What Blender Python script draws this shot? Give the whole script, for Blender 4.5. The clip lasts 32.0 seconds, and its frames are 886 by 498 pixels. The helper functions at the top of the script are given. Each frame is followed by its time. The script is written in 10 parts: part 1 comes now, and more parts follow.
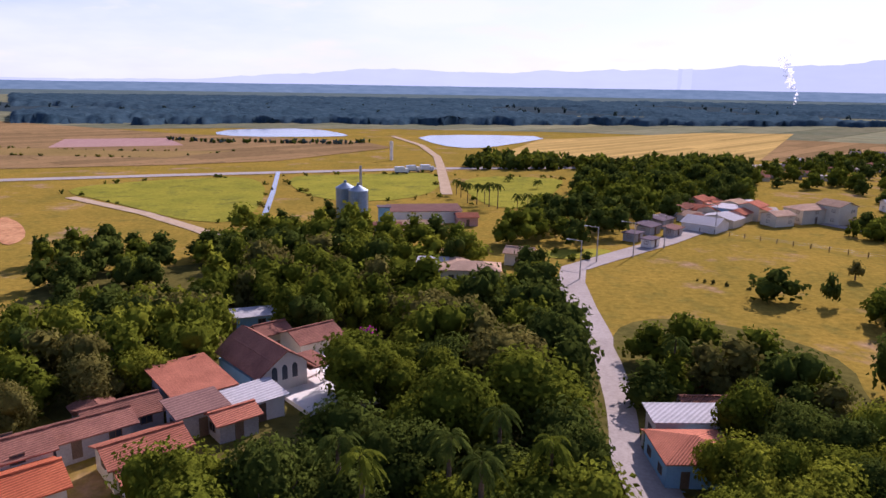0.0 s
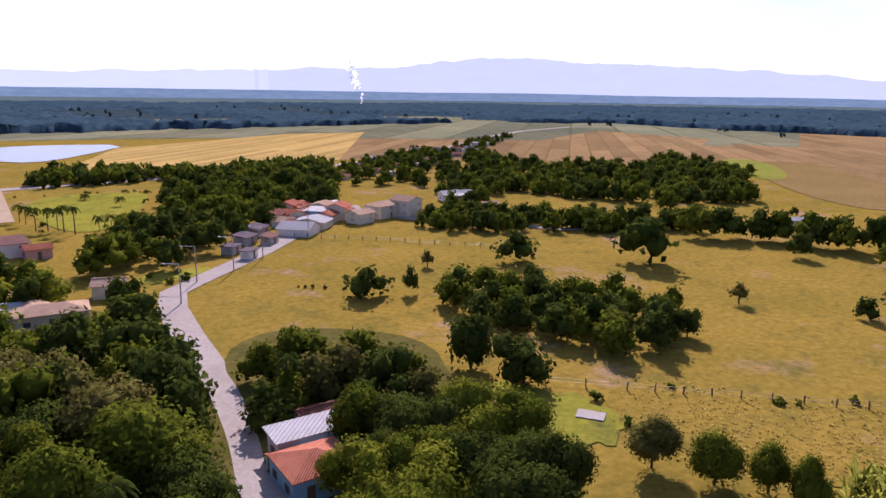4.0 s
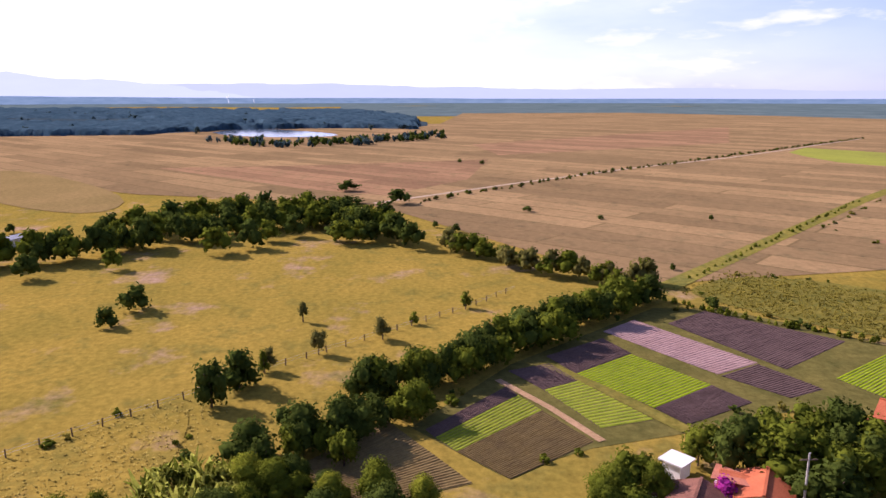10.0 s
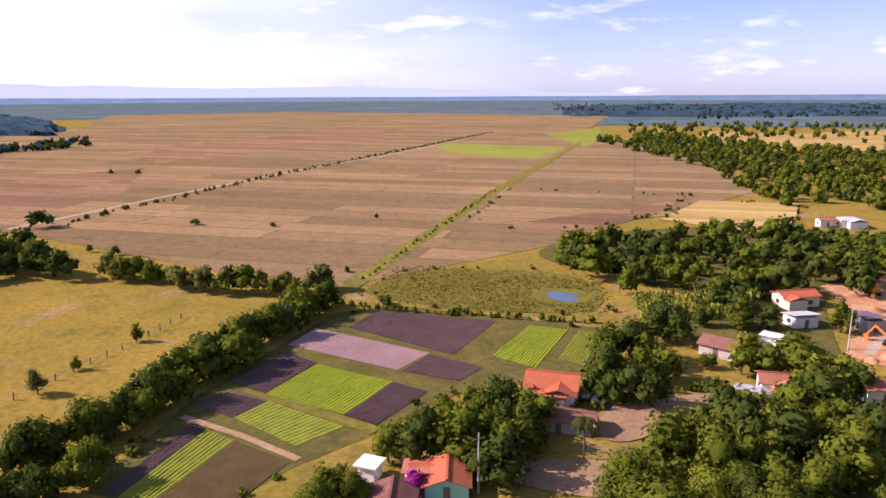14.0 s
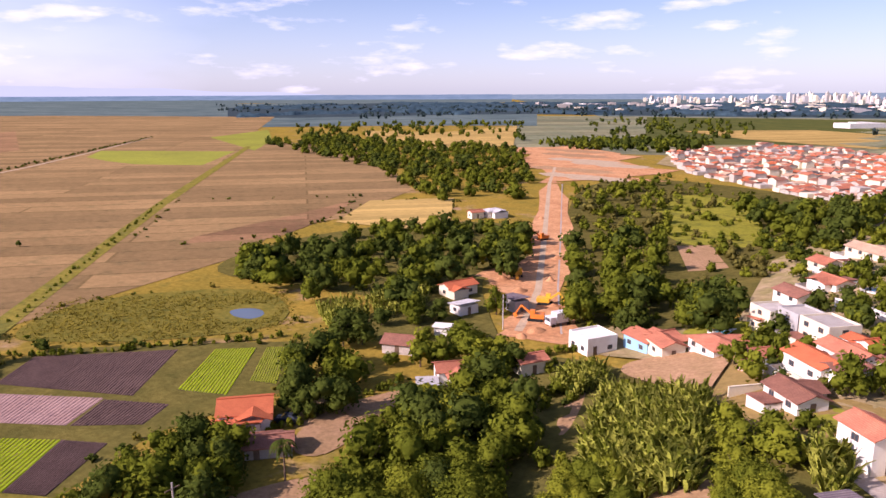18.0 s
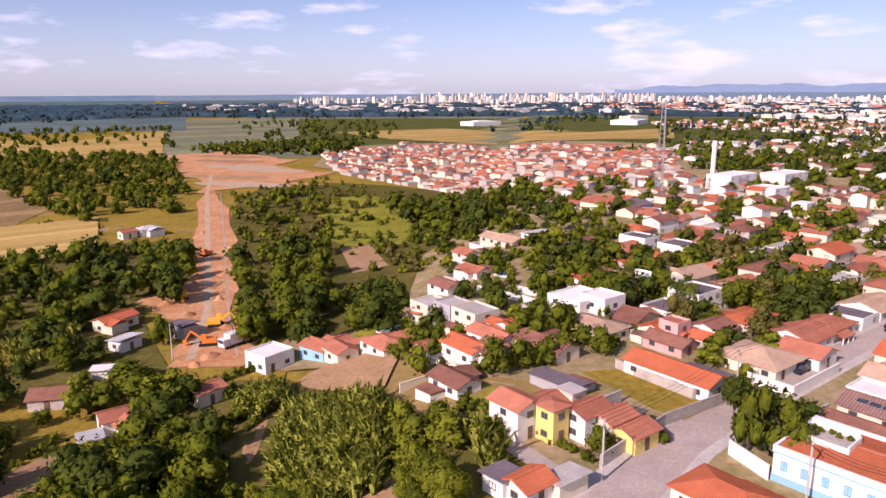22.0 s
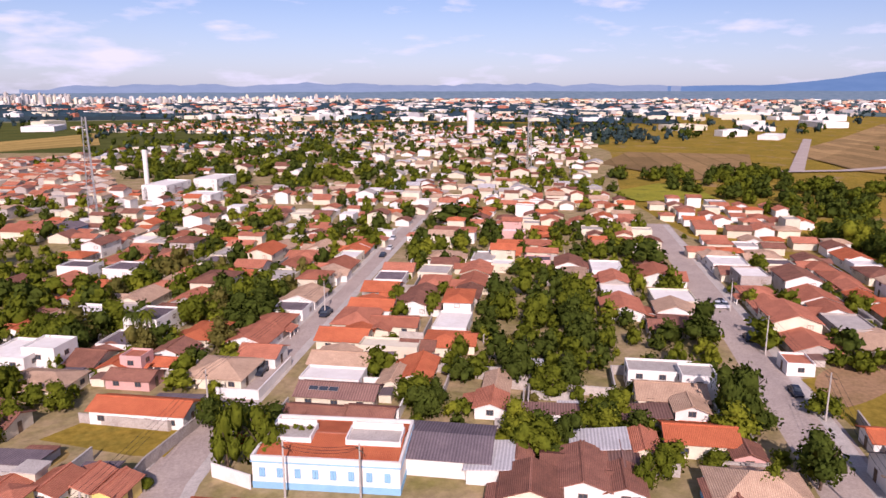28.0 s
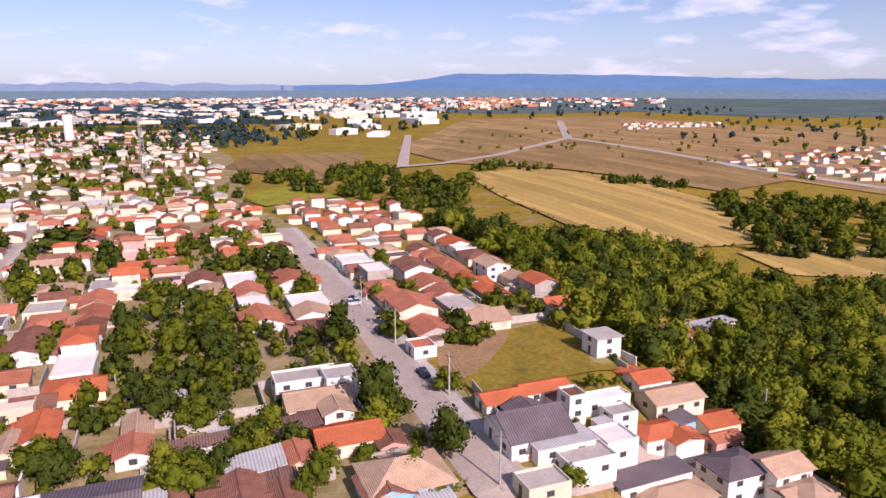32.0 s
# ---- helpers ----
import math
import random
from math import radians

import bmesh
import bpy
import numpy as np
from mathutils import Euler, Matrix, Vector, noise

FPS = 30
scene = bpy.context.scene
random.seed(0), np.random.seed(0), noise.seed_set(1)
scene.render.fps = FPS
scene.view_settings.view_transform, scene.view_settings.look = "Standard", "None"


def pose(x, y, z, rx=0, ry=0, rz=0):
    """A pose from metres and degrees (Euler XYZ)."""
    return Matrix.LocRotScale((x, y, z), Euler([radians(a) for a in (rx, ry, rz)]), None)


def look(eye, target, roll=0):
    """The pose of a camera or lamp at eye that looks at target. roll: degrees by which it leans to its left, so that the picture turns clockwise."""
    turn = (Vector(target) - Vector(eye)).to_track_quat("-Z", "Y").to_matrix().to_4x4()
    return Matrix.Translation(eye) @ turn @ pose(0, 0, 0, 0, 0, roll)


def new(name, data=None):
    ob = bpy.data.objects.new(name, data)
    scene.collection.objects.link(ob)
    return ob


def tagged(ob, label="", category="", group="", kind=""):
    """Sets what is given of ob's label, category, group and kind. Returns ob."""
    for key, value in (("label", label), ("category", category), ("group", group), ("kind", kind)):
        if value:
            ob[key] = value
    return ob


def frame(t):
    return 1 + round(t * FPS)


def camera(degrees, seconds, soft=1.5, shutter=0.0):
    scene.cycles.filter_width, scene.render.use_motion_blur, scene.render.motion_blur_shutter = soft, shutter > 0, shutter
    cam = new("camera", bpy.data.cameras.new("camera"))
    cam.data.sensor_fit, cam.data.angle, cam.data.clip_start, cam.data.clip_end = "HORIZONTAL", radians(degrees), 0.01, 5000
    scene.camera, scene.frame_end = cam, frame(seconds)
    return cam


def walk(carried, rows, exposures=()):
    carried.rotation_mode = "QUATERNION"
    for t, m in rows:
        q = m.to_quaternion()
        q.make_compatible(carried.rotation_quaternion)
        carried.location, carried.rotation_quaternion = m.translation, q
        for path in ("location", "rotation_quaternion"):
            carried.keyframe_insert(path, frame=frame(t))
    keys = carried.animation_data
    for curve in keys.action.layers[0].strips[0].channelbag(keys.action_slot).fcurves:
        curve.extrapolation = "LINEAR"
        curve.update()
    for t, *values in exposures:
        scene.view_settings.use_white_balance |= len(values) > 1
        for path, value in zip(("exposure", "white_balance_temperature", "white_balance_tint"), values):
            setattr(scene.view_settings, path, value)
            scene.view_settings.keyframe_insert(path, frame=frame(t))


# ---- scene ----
cam = camera(64.02, 32.0, soft=1.5)
# seconds, place, turn
PATH = [
    (0, 0.000, 0.000, 39.150, 77.257, -0.900, -1.147),
    (0.5, 0.001, 0.002, 39.572, 77.290, -0.923, -3.308),
    (1, 0.001, 0.005, 39.993, 77.340, -0.884, -5.869),
    (1.5, 0.002, 0.007, 40.415, 77.383, -0.906, -9.579),
    (2, 0.002, 0.010, 40.836, 77.442, -0.896, -14.443),
    (2.5, 0.003, 0.012, 41.257, 77.525, -0.917, -19.451),
    (3, 0.004, 0.015, 41.678, 77.598, -0.862, -24.453),
    (3.5, 0.004, 0.017, 42.099, 77.652, -0.777, -28.909),
    (5.5, 0.008, 0.029, 43.780, 77.802, -0.613, -48.314),
    (6, 0.009, 0.032, 44.199, 77.851, -0.493, -53.301),
    (6.5, 0.010, 0.035, 44.619, 77.875, -0.407, -58.273),
    (7, 0.011, 0.038, 45.038, 77.862, -0.332, -62.711),
    (7.5, 0.013, 0.041, 45.457, 77.874, -0.235, -67.682),
    (8, 0.014, 0.045, 45.875, 77.884, -0.189, -72.662),
    (8.5, 0.015, 0.048, 46.294, 77.862, -0.115, -77.653),
    (9, 0.017, 0.052, 46.712, 77.838, -0.069, -82.077),
    (9.5, 0.018, 0.056, 47.130, 77.821, -0.043, -87.059),
    (10, 0.020, 0.059, 47.547, 77.797, 0.044, -92.065),
    (10.5, 0.022, 0.063, 47.965, 77.774, 0.097, -97.004),
    (11, 0.023, 0.067, 48.382, 77.733, 0.179, -100.477),
    (11.5, 0.025, 0.071, 48.799, 77.707, 0.209, -103.584),
    (12, 0.027, 0.075, 49.215, 77.671, 0.212, -106.595),
    (12.5, 0.029, 0.080, 49.631, 77.648, 0.243, -109.620),
    (13, 0.031, 0.084, 50.047, 77.621, 0.301, -112.317),
    (13.5, 0.034, 0.088, 50.463, 77.603, 0.277, -115.388),
    (14, 0.036, 0.093, 50.878, 77.592, 0.285, -118.534),
    (14.5, 0.038, 0.098, 51.293, 77.548, 0.320, -121.801),
    (16.5, 0.049, 0.118, 52.949, 77.483, 0.196, -134.875),
    (17, 0.052, 0.123, 53.362, 77.442, 0.166, -137.850),
    (17.5, 0.055, 0.128, 53.775, 77.446, 0.148, -141.224),
    (18, 0.058, 0.134, 54.187, 77.430, 0.131, -144.576),
    (18.5, 0.061, 0.140, 54.599, 77.418, 0.085, -147.929),
    (19, 0.065, 0.146, 55.011, 77.422, 0.112, -150.932),
    (19.5, 0.068, 0.152, 55.422, 77.418, 0.097, -154.291),
    (20, 0.072, 0.158, 55.833, 77.417, 0.114, -157.804),
    (20.5, 0.076, 0.164, 56.243, 77.428, 0.128, -161.350),
    (21, 0.080, 0.170, 56.653, 77.400, 0.144, -164.532),
    (21.5, 0.084, 0.177, 57.063, 77.413, 0.098, -168.112),
    (22, 0.088, 0.183, 57.472, 77.410, 0.106, -171.696),
    (22.5, 0.092, 0.190, 57.881, 77.398, 0.105, -175.279),
    (23, 0.096, 0.197, 58.289, 77.381, 0.084, -178.469),
    (23.5, 0.101, 0.204, 58.697, 77.391, 0.080, -182.057),
    (24, 0.106, 0.212, 59.105, 77.387, 0.086, -185.622),
    (24.5, 0.111, 0.219, 59.512, 77.387, 0.082, -189.313),
    (25, 0.115, 0.227, 59.918, 77.358, 0.071, -192.709),
    (25.5, 0.121, 0.234, 60.324, 77.358, 0.049, -196.541),
    (27.5, 0.143, 0.267, 61.944, 77.337, 0.024, -211.424),
    (28, 0.149, 0.276, 62.348, 77.330, 0.024, -215.269),
    (28.5, 0.155, 0.284, 62.751, 77.311, 0.010, -219.095),
    (29, 0.161, 0.293, 63.154, 77.286, 0.021, -222.506),
    (29.5, 0.167, 0.303, 63.556, 77.290, 0.080, -226.334),
    (30, 0.174, 0.312, 63.957, 77.275, 0.061, -230.172),
    (30.5, 0.180, 0.321, 64.359, 77.276, 0.049, -234.012),
    (31, 0.187, 0.331, 64.759, 77.252, 0.043, -237.424),
    (31.5, 0.194, 0.341, 65.159, 77.243, 0.013, -241.250),
    (32, 0.202, 0.351, 65.559, 77.222, 0.035, -245.049),
]
WALK = [(t, pose(x, y, z, rx, ry, rz)) for t, x, y, z, rx, ry, rz in PATH]
walk(cam, WALK, [(0.0, 0.26, 5450.0, 37.0), (6.0, 0.5, 5450.0, 36.0), (9.0, 0.56, 5500.0, 36.0), (14.0, 0.64, 5600.0, 37.0), (18.0, 0.58, 5850.0, 38.5), (21.0, 0.36, 5850.0, 38.0), (24.0, 0.2, 5850.0, 37.5), (28.0, 0.11, 5750.0, 35.0), (32.0, 0.24, 5750.0, 34.0)])

# ---- world, sun, exposure ----
SUN_AZ, SUN_EL = 33.0, 33.0        # degrees clockwise from +y, degrees above the horizon
world = bpy.data.worlds.new("world")
scene.world = world
world.use_nodes = True
wn, wl = world.node_tree.nodes, world.node_tree.links
wn.clear()


def node(nodes, kind, **values):
    n = nodes.new(kind)
    for key, value in values.items():
        if key in n.inputs:
            n.inputs[key].default_value = value
    return n


sky = wn.new("ShaderNodeTexSky")
sky.sky_type, sky.sun_disc = "NISHITA", False
sky.sun_elevation, sky.sun_rotation = radians(SUN_EL), radians(SUN_AZ)
sky.air_density, sky.dust_density, sky.ozone_density, sky.altitude = 1.0, 0.9, 3.0, 500
coord = wn.new("ShaderNodeTexCoord")
squash = node(wn, "ShaderNodeMapping", Scale=(1.0, 1.0, 4.2))
cloud = node(wn, "ShaderNodeTexNoise", Scale=8.5, Detail=8.0, Roughness=0.55)
ramp = wn.new("ShaderNodeValToRGB")
ramp.color_ramp.elements[0].position, ramp.color_ramp.elements[1].position = 0.545, 0.73
tone = node(wn, "ShaderNodeMixRGB")
tone.inputs["Color2"].default_value = (10.0, 9.7, 9.9, 1)
# thin bright veil, thicker towards the sun and low over the horizon
toward = wn.new("ShaderNodeVectorMath")
toward.operation = "DOT_PRODUCT"
toward.inputs[1].default_value = (math.sin(radians(SUN_AZ)), math.cos(radians(SUN_AZ)), -0.9)
veil = wn.new("ShaderNodeMapRange")
veil.interpolation_type = "SMOOTHSTEP"
for key, value in (("From Min", -0.5), ("From Max", 0.6), ("To Max", 0.88)):
    veil.inputs[key].default_value = value
wisp = node(wn, "ShaderNodeTexNoise", Scale=3.4, Detail=5.0, Roughness=0.55)
thin = wn.new("ShaderNodeMapRange")
for key, value in (("From Min", 0.3), ("From Max", 0.62), ("To Min", 0.55), ("To Max", 1.0)):
    thin.inputs[key].default_value = value
both = wn.new("ShaderNodeMath")
both.operation = "MULTIPLY"
apart = wn.new("ShaderNodeSeparateXYZ")
haze = wn.new("ShaderNodeMapRange")
haze.interpolation_type = "SMOOTHSTEP"
for key, value in (("From Min", -0.02), ("From Max", 0.2), ("To Min", 0.3), ("To Max", 0.0)):
    haze.inputs[key].default_value = value
most = wn.new("ShaderNodeMath")
most.operation = "MAXIMUM"
milky = node(wn, "ShaderNodeMixRGB")
milky.inputs["Color2"].default_value = (10.1, 10.3, 10.9, 1)
back = node(wn, "ShaderNodeBackground", Strength=0.083)
out = wn.new("ShaderNodeOutputWorld")
wl.new(coord.outputs["Generated"], squash.inputs["Vector"])
wl.new(squash.outputs["Vector"], cloud.inputs["Vector"])
wl.new(cloud.outputs["Fac"], ramp.inputs["Fac"])
wl.new(ramp.outputs["Color"], tone.inputs["Fac"])
wl.new(coord.outputs["Generated"], toward.inputs[0])
wl.new(toward.outputs["Value"], veil.inputs["Value"])
wl.new(squash.outputs["Vector"], wisp.inputs["Vector"])
wl.new(wisp.outputs["Fac"], thin.inputs["Value"])
wl.new(veil.outputs["Result"], both.inputs[0])
wl.new(thin.outputs["Result"], both.inputs[1])
wl.new(coord.outputs["Generated"], apart.inputs["Vector"])
wl.new(apart.outputs["Z"], haze.inputs["Value"])
wl.new(both.outputs["Value"], most.inputs[0])
wl.new(haze.outputs["Result"], most.inputs[1])
wl.new(most.outputs["Value"], milky.inputs["Fac"])
wl.new(sky.outputs["Color"], milky.inputs["Color1"])
wl.new(milky.outputs["Color"], tone.inputs["Color1"])
wl.new(tone.outputs["Color"], back.inputs["Color"])
wl.new(back.outputs["Background"], out.inputs["Surface"])

lamp = bpy.data.lights.new("sun", "SUN")
lamp.energy, lamp.angle, lamp.color = 5.0, radians(0.55), (1.0, 0.87, 0.68)
sun = new("sun", lamp)
sun.matrix_world = look((math.sin(radians(SUN_AZ)) * 100, math.cos(radians(SUN_AZ)) * 100, 100 * math.tan(radians(SUN_EL))), (0, 0, 0))


# ---- materials ----
def material(name, low, high, rough=0.85, size=1.0, fine=9.0, bump=0.25, vary=0.12, metal=0.0, stains=0.25, rows=None, island=False, patches=None, strips=None, tufts=None):
    """A weathered surface: two colours mixed by broad stains and fine grain, a shift per object, fine relief. rows: (pitch, turn, depth)."""
    m = bpy.data.materials.new(name)
    m.use_nodes = True
    n, l = m.node_tree.nodes, m.node_tree.links
    b = n["Principled BSDF"]
    b.inputs["Roughness"].default_value, b.inputs["Metallic"].default_value = rough, metal
    b.inputs["Specular IOR Level"].default_value = 0.0 if rough > 0.8 else 0.3
    geo = n.new("ShaderNodeNewGeometry")
    broad = node(n, "ShaderNodeTexNoise", Scale=1.0 / size, Detail=5.0, Roughness=0.62)
    grain = node(n, "ShaderNodeTexNoise", Scale=fine, Detail=4.0, Roughness=0.7)
    for tex in (broad, grain):
        l.new(geo.outputs["Position"], tex.inputs["Vector"])
    mix = node(n, "ShaderNodeMixRGB", Color1=(*low, 1), Color2=(*high, 1))
    curve = node(n, "ShaderNodeMapRange")
    for key, value in (("From Min", 0.5 - 0.25), ("From Max", 0.5 + 0.25)):
        curve.inputs[key].default_value = value
    l.new(broad.outputs["Fac"], curve.inputs["Value"])
    l.new(curve.outputs["Result"], mix.inputs["Fac"])
    base = mix.outputs["Color"]
    if patches:
        spot = node(n, "ShaderNodeTexNoise", Scale=0.045, Detail=6.0, Roughness=0.65)
        l.new(geo.outputs["Position"], spot.inputs["Vector"])
        cut = node(n, "ShaderNodeMapRange")
        cut.inputs["From Min"].default_value, cut.inputs["From Max"].default_value = 0.57, 0.72
        l.new(spot.outputs["Fac"], cut.inputs["Value"])
        bare = node(n, "ShaderNodeMixRGB", Color2=(*patches, 1))
        l.new(base, bare.inputs["Color1"])
        l.new(cut.outputs["Result"], bare.inputs["Fac"])
        base = bare.outputs["Color"]
    if tufts:
        clump = node(n, "ShaderNodeTexNoise", Scale=0.11, Detail=7.0, Roughness=0.72)
        l.new(geo.outputs["Position"], clump.inputs["Vector"])
        pick_out = node(n, "ShaderNodeMapRange")
        pick_out.inputs["From Min"].default_value, pick_out.inputs["From Max"].default_value = 0.52, 0.72
        l.new(clump.outputs["Fac"], pick_out.inputs["Value"])
        rank = node(n, "ShaderNodeMixRGB", Color2=(*tufts, 1))
        l.new(base, rank.inputs["Color1"])
        l.new(pick_out.outputs["Result"], rank.inputs["Fac"])
        base = rank.outputs["Color"]
    if strips:
        turned = node(n, "ShaderNodeMapping", Rotation=(0, 0, radians(-46.4)))
        brick = node(n, "ShaderNodeTexBrick", Scale=1.0, Color1=(0.2, 0.2, 0.2, 1), Color2=(0.85, 0.8, 0.75, 1), Mortar=(0.12, 0.14, 0.08, 1))
        brick.inputs["Mortar Size"].default_value, brick.inputs["Bias"].default_value = strips[0] * 0.035, 0.1
        brick.inputs["Brick Width"].default_value, brick.inputs["Row Height"].default_value = strips[1], strips[0]
        l.new(geo.outputs["Position"], turned.inputs["Vector"])
        l.new(turned.outputs["Vector"], brick.inputs["Vector"])
        field = node(n, "ShaderNodeMixRGB", Fac=0.38)
        field.blend_type = "OVERLAY"
        l.new(base, field.inputs["Color1"])
        l.new(brick.outputs["Color"], field.inputs["Color2"])
        base = field.outputs["Color"]
    speck = node(n, "ShaderNodeMixRGB", Fac=stains)
    speck.blend_type = "OVERLAY"
    l.new(base, speck.inputs["Color1"])
    l.new(grain.outputs["Fac"], speck.inputs["Color2"])
    shift = node(n, "ShaderNodeHueSaturation")
    pick = node(n, "ShaderNodeMapRange")
    pick.inputs["To Min"].default_value, pick.inputs["To Max"].default_value = 1 - vary, 1 + vary
    if island:
        l.new(geo.outputs["Random Per Island"], pick.inputs["Value"])
    else:
        info = n.new("ShaderNodeObjectInfo")
        l.new(info.outputs["Random"], pick.inputs["Value"])
    l.new(pick.outputs["Result"], shift.inputs["Value"])
    l.new(speck.outputs["Color"], shift.inputs["Color"])
    l.new(shift.outputs["Color"], b.inputs["Base Color"])
    height = grain.outputs["Fac"]
    depth = bump
    if rows:
        pitch, turn, amount = rows
        mapping = node(n, "ShaderNodeMapping", Rotation=(0, 0, radians(turn)))
        wave = node(n, "ShaderNodeTexWave", Scale=1.0 / pitch * 0.314, Distortion=0.6, Detail=1.0)
        l.new(geo.outputs["Position"], mapping.inputs["Vector"])
        l.new(mapping.outputs["Vector"], wave.inputs["Vector"])
        dark = node(n, "ShaderNodeMixRGB", Fac=amount)
        dark.blend_type = "OVERLAY"
        l.new(speck.outputs["Color"], dark.inputs["Color1"])
        l.new(wave.outputs["Color"], dark.inputs["Color2"])
        l.new(dark.outputs["Color"], shift.inputs["Color"])
        height = wave.outputs["Fac"]
    relief = node(n, "ShaderNodeBump", Strength=depth, Distance=0.4 if island else 0.12)
    l.new(height, relief.inputs["Height"])
    l.new(relief.outputs["Normal"], b.inputs["Normal"])
    return m


def foliage(name, low, high, vary=0.16):
    m = material(name, low, high, rough=0.6, size=7.0, fine=1.6, bump=0.5, vary=vary, stains=0.45, island=True)
    n, l = m.node_tree.nodes, m.node_tree.links
    b = n["Principled BSDF"]
    b.inputs["Specular IOR Level"].default_value = 0.0
    leaf = node(n, "ShaderNodeBsdfTranslucent")
    l.new(b.inputs["Base Color"].links[0].from_socket, leaf.inputs["Color"])
    join = node(n, "ShaderNodeMixShader", Fac=0.3)
    l.new(b.outputs["BSDF"], join.inputs[1])
    l.new(leaf.outputs["BSDF"], join.inputs[2])
    l.new(join.outputs["Shader"], n["Material Output"].inputs["Surface"])
    return m


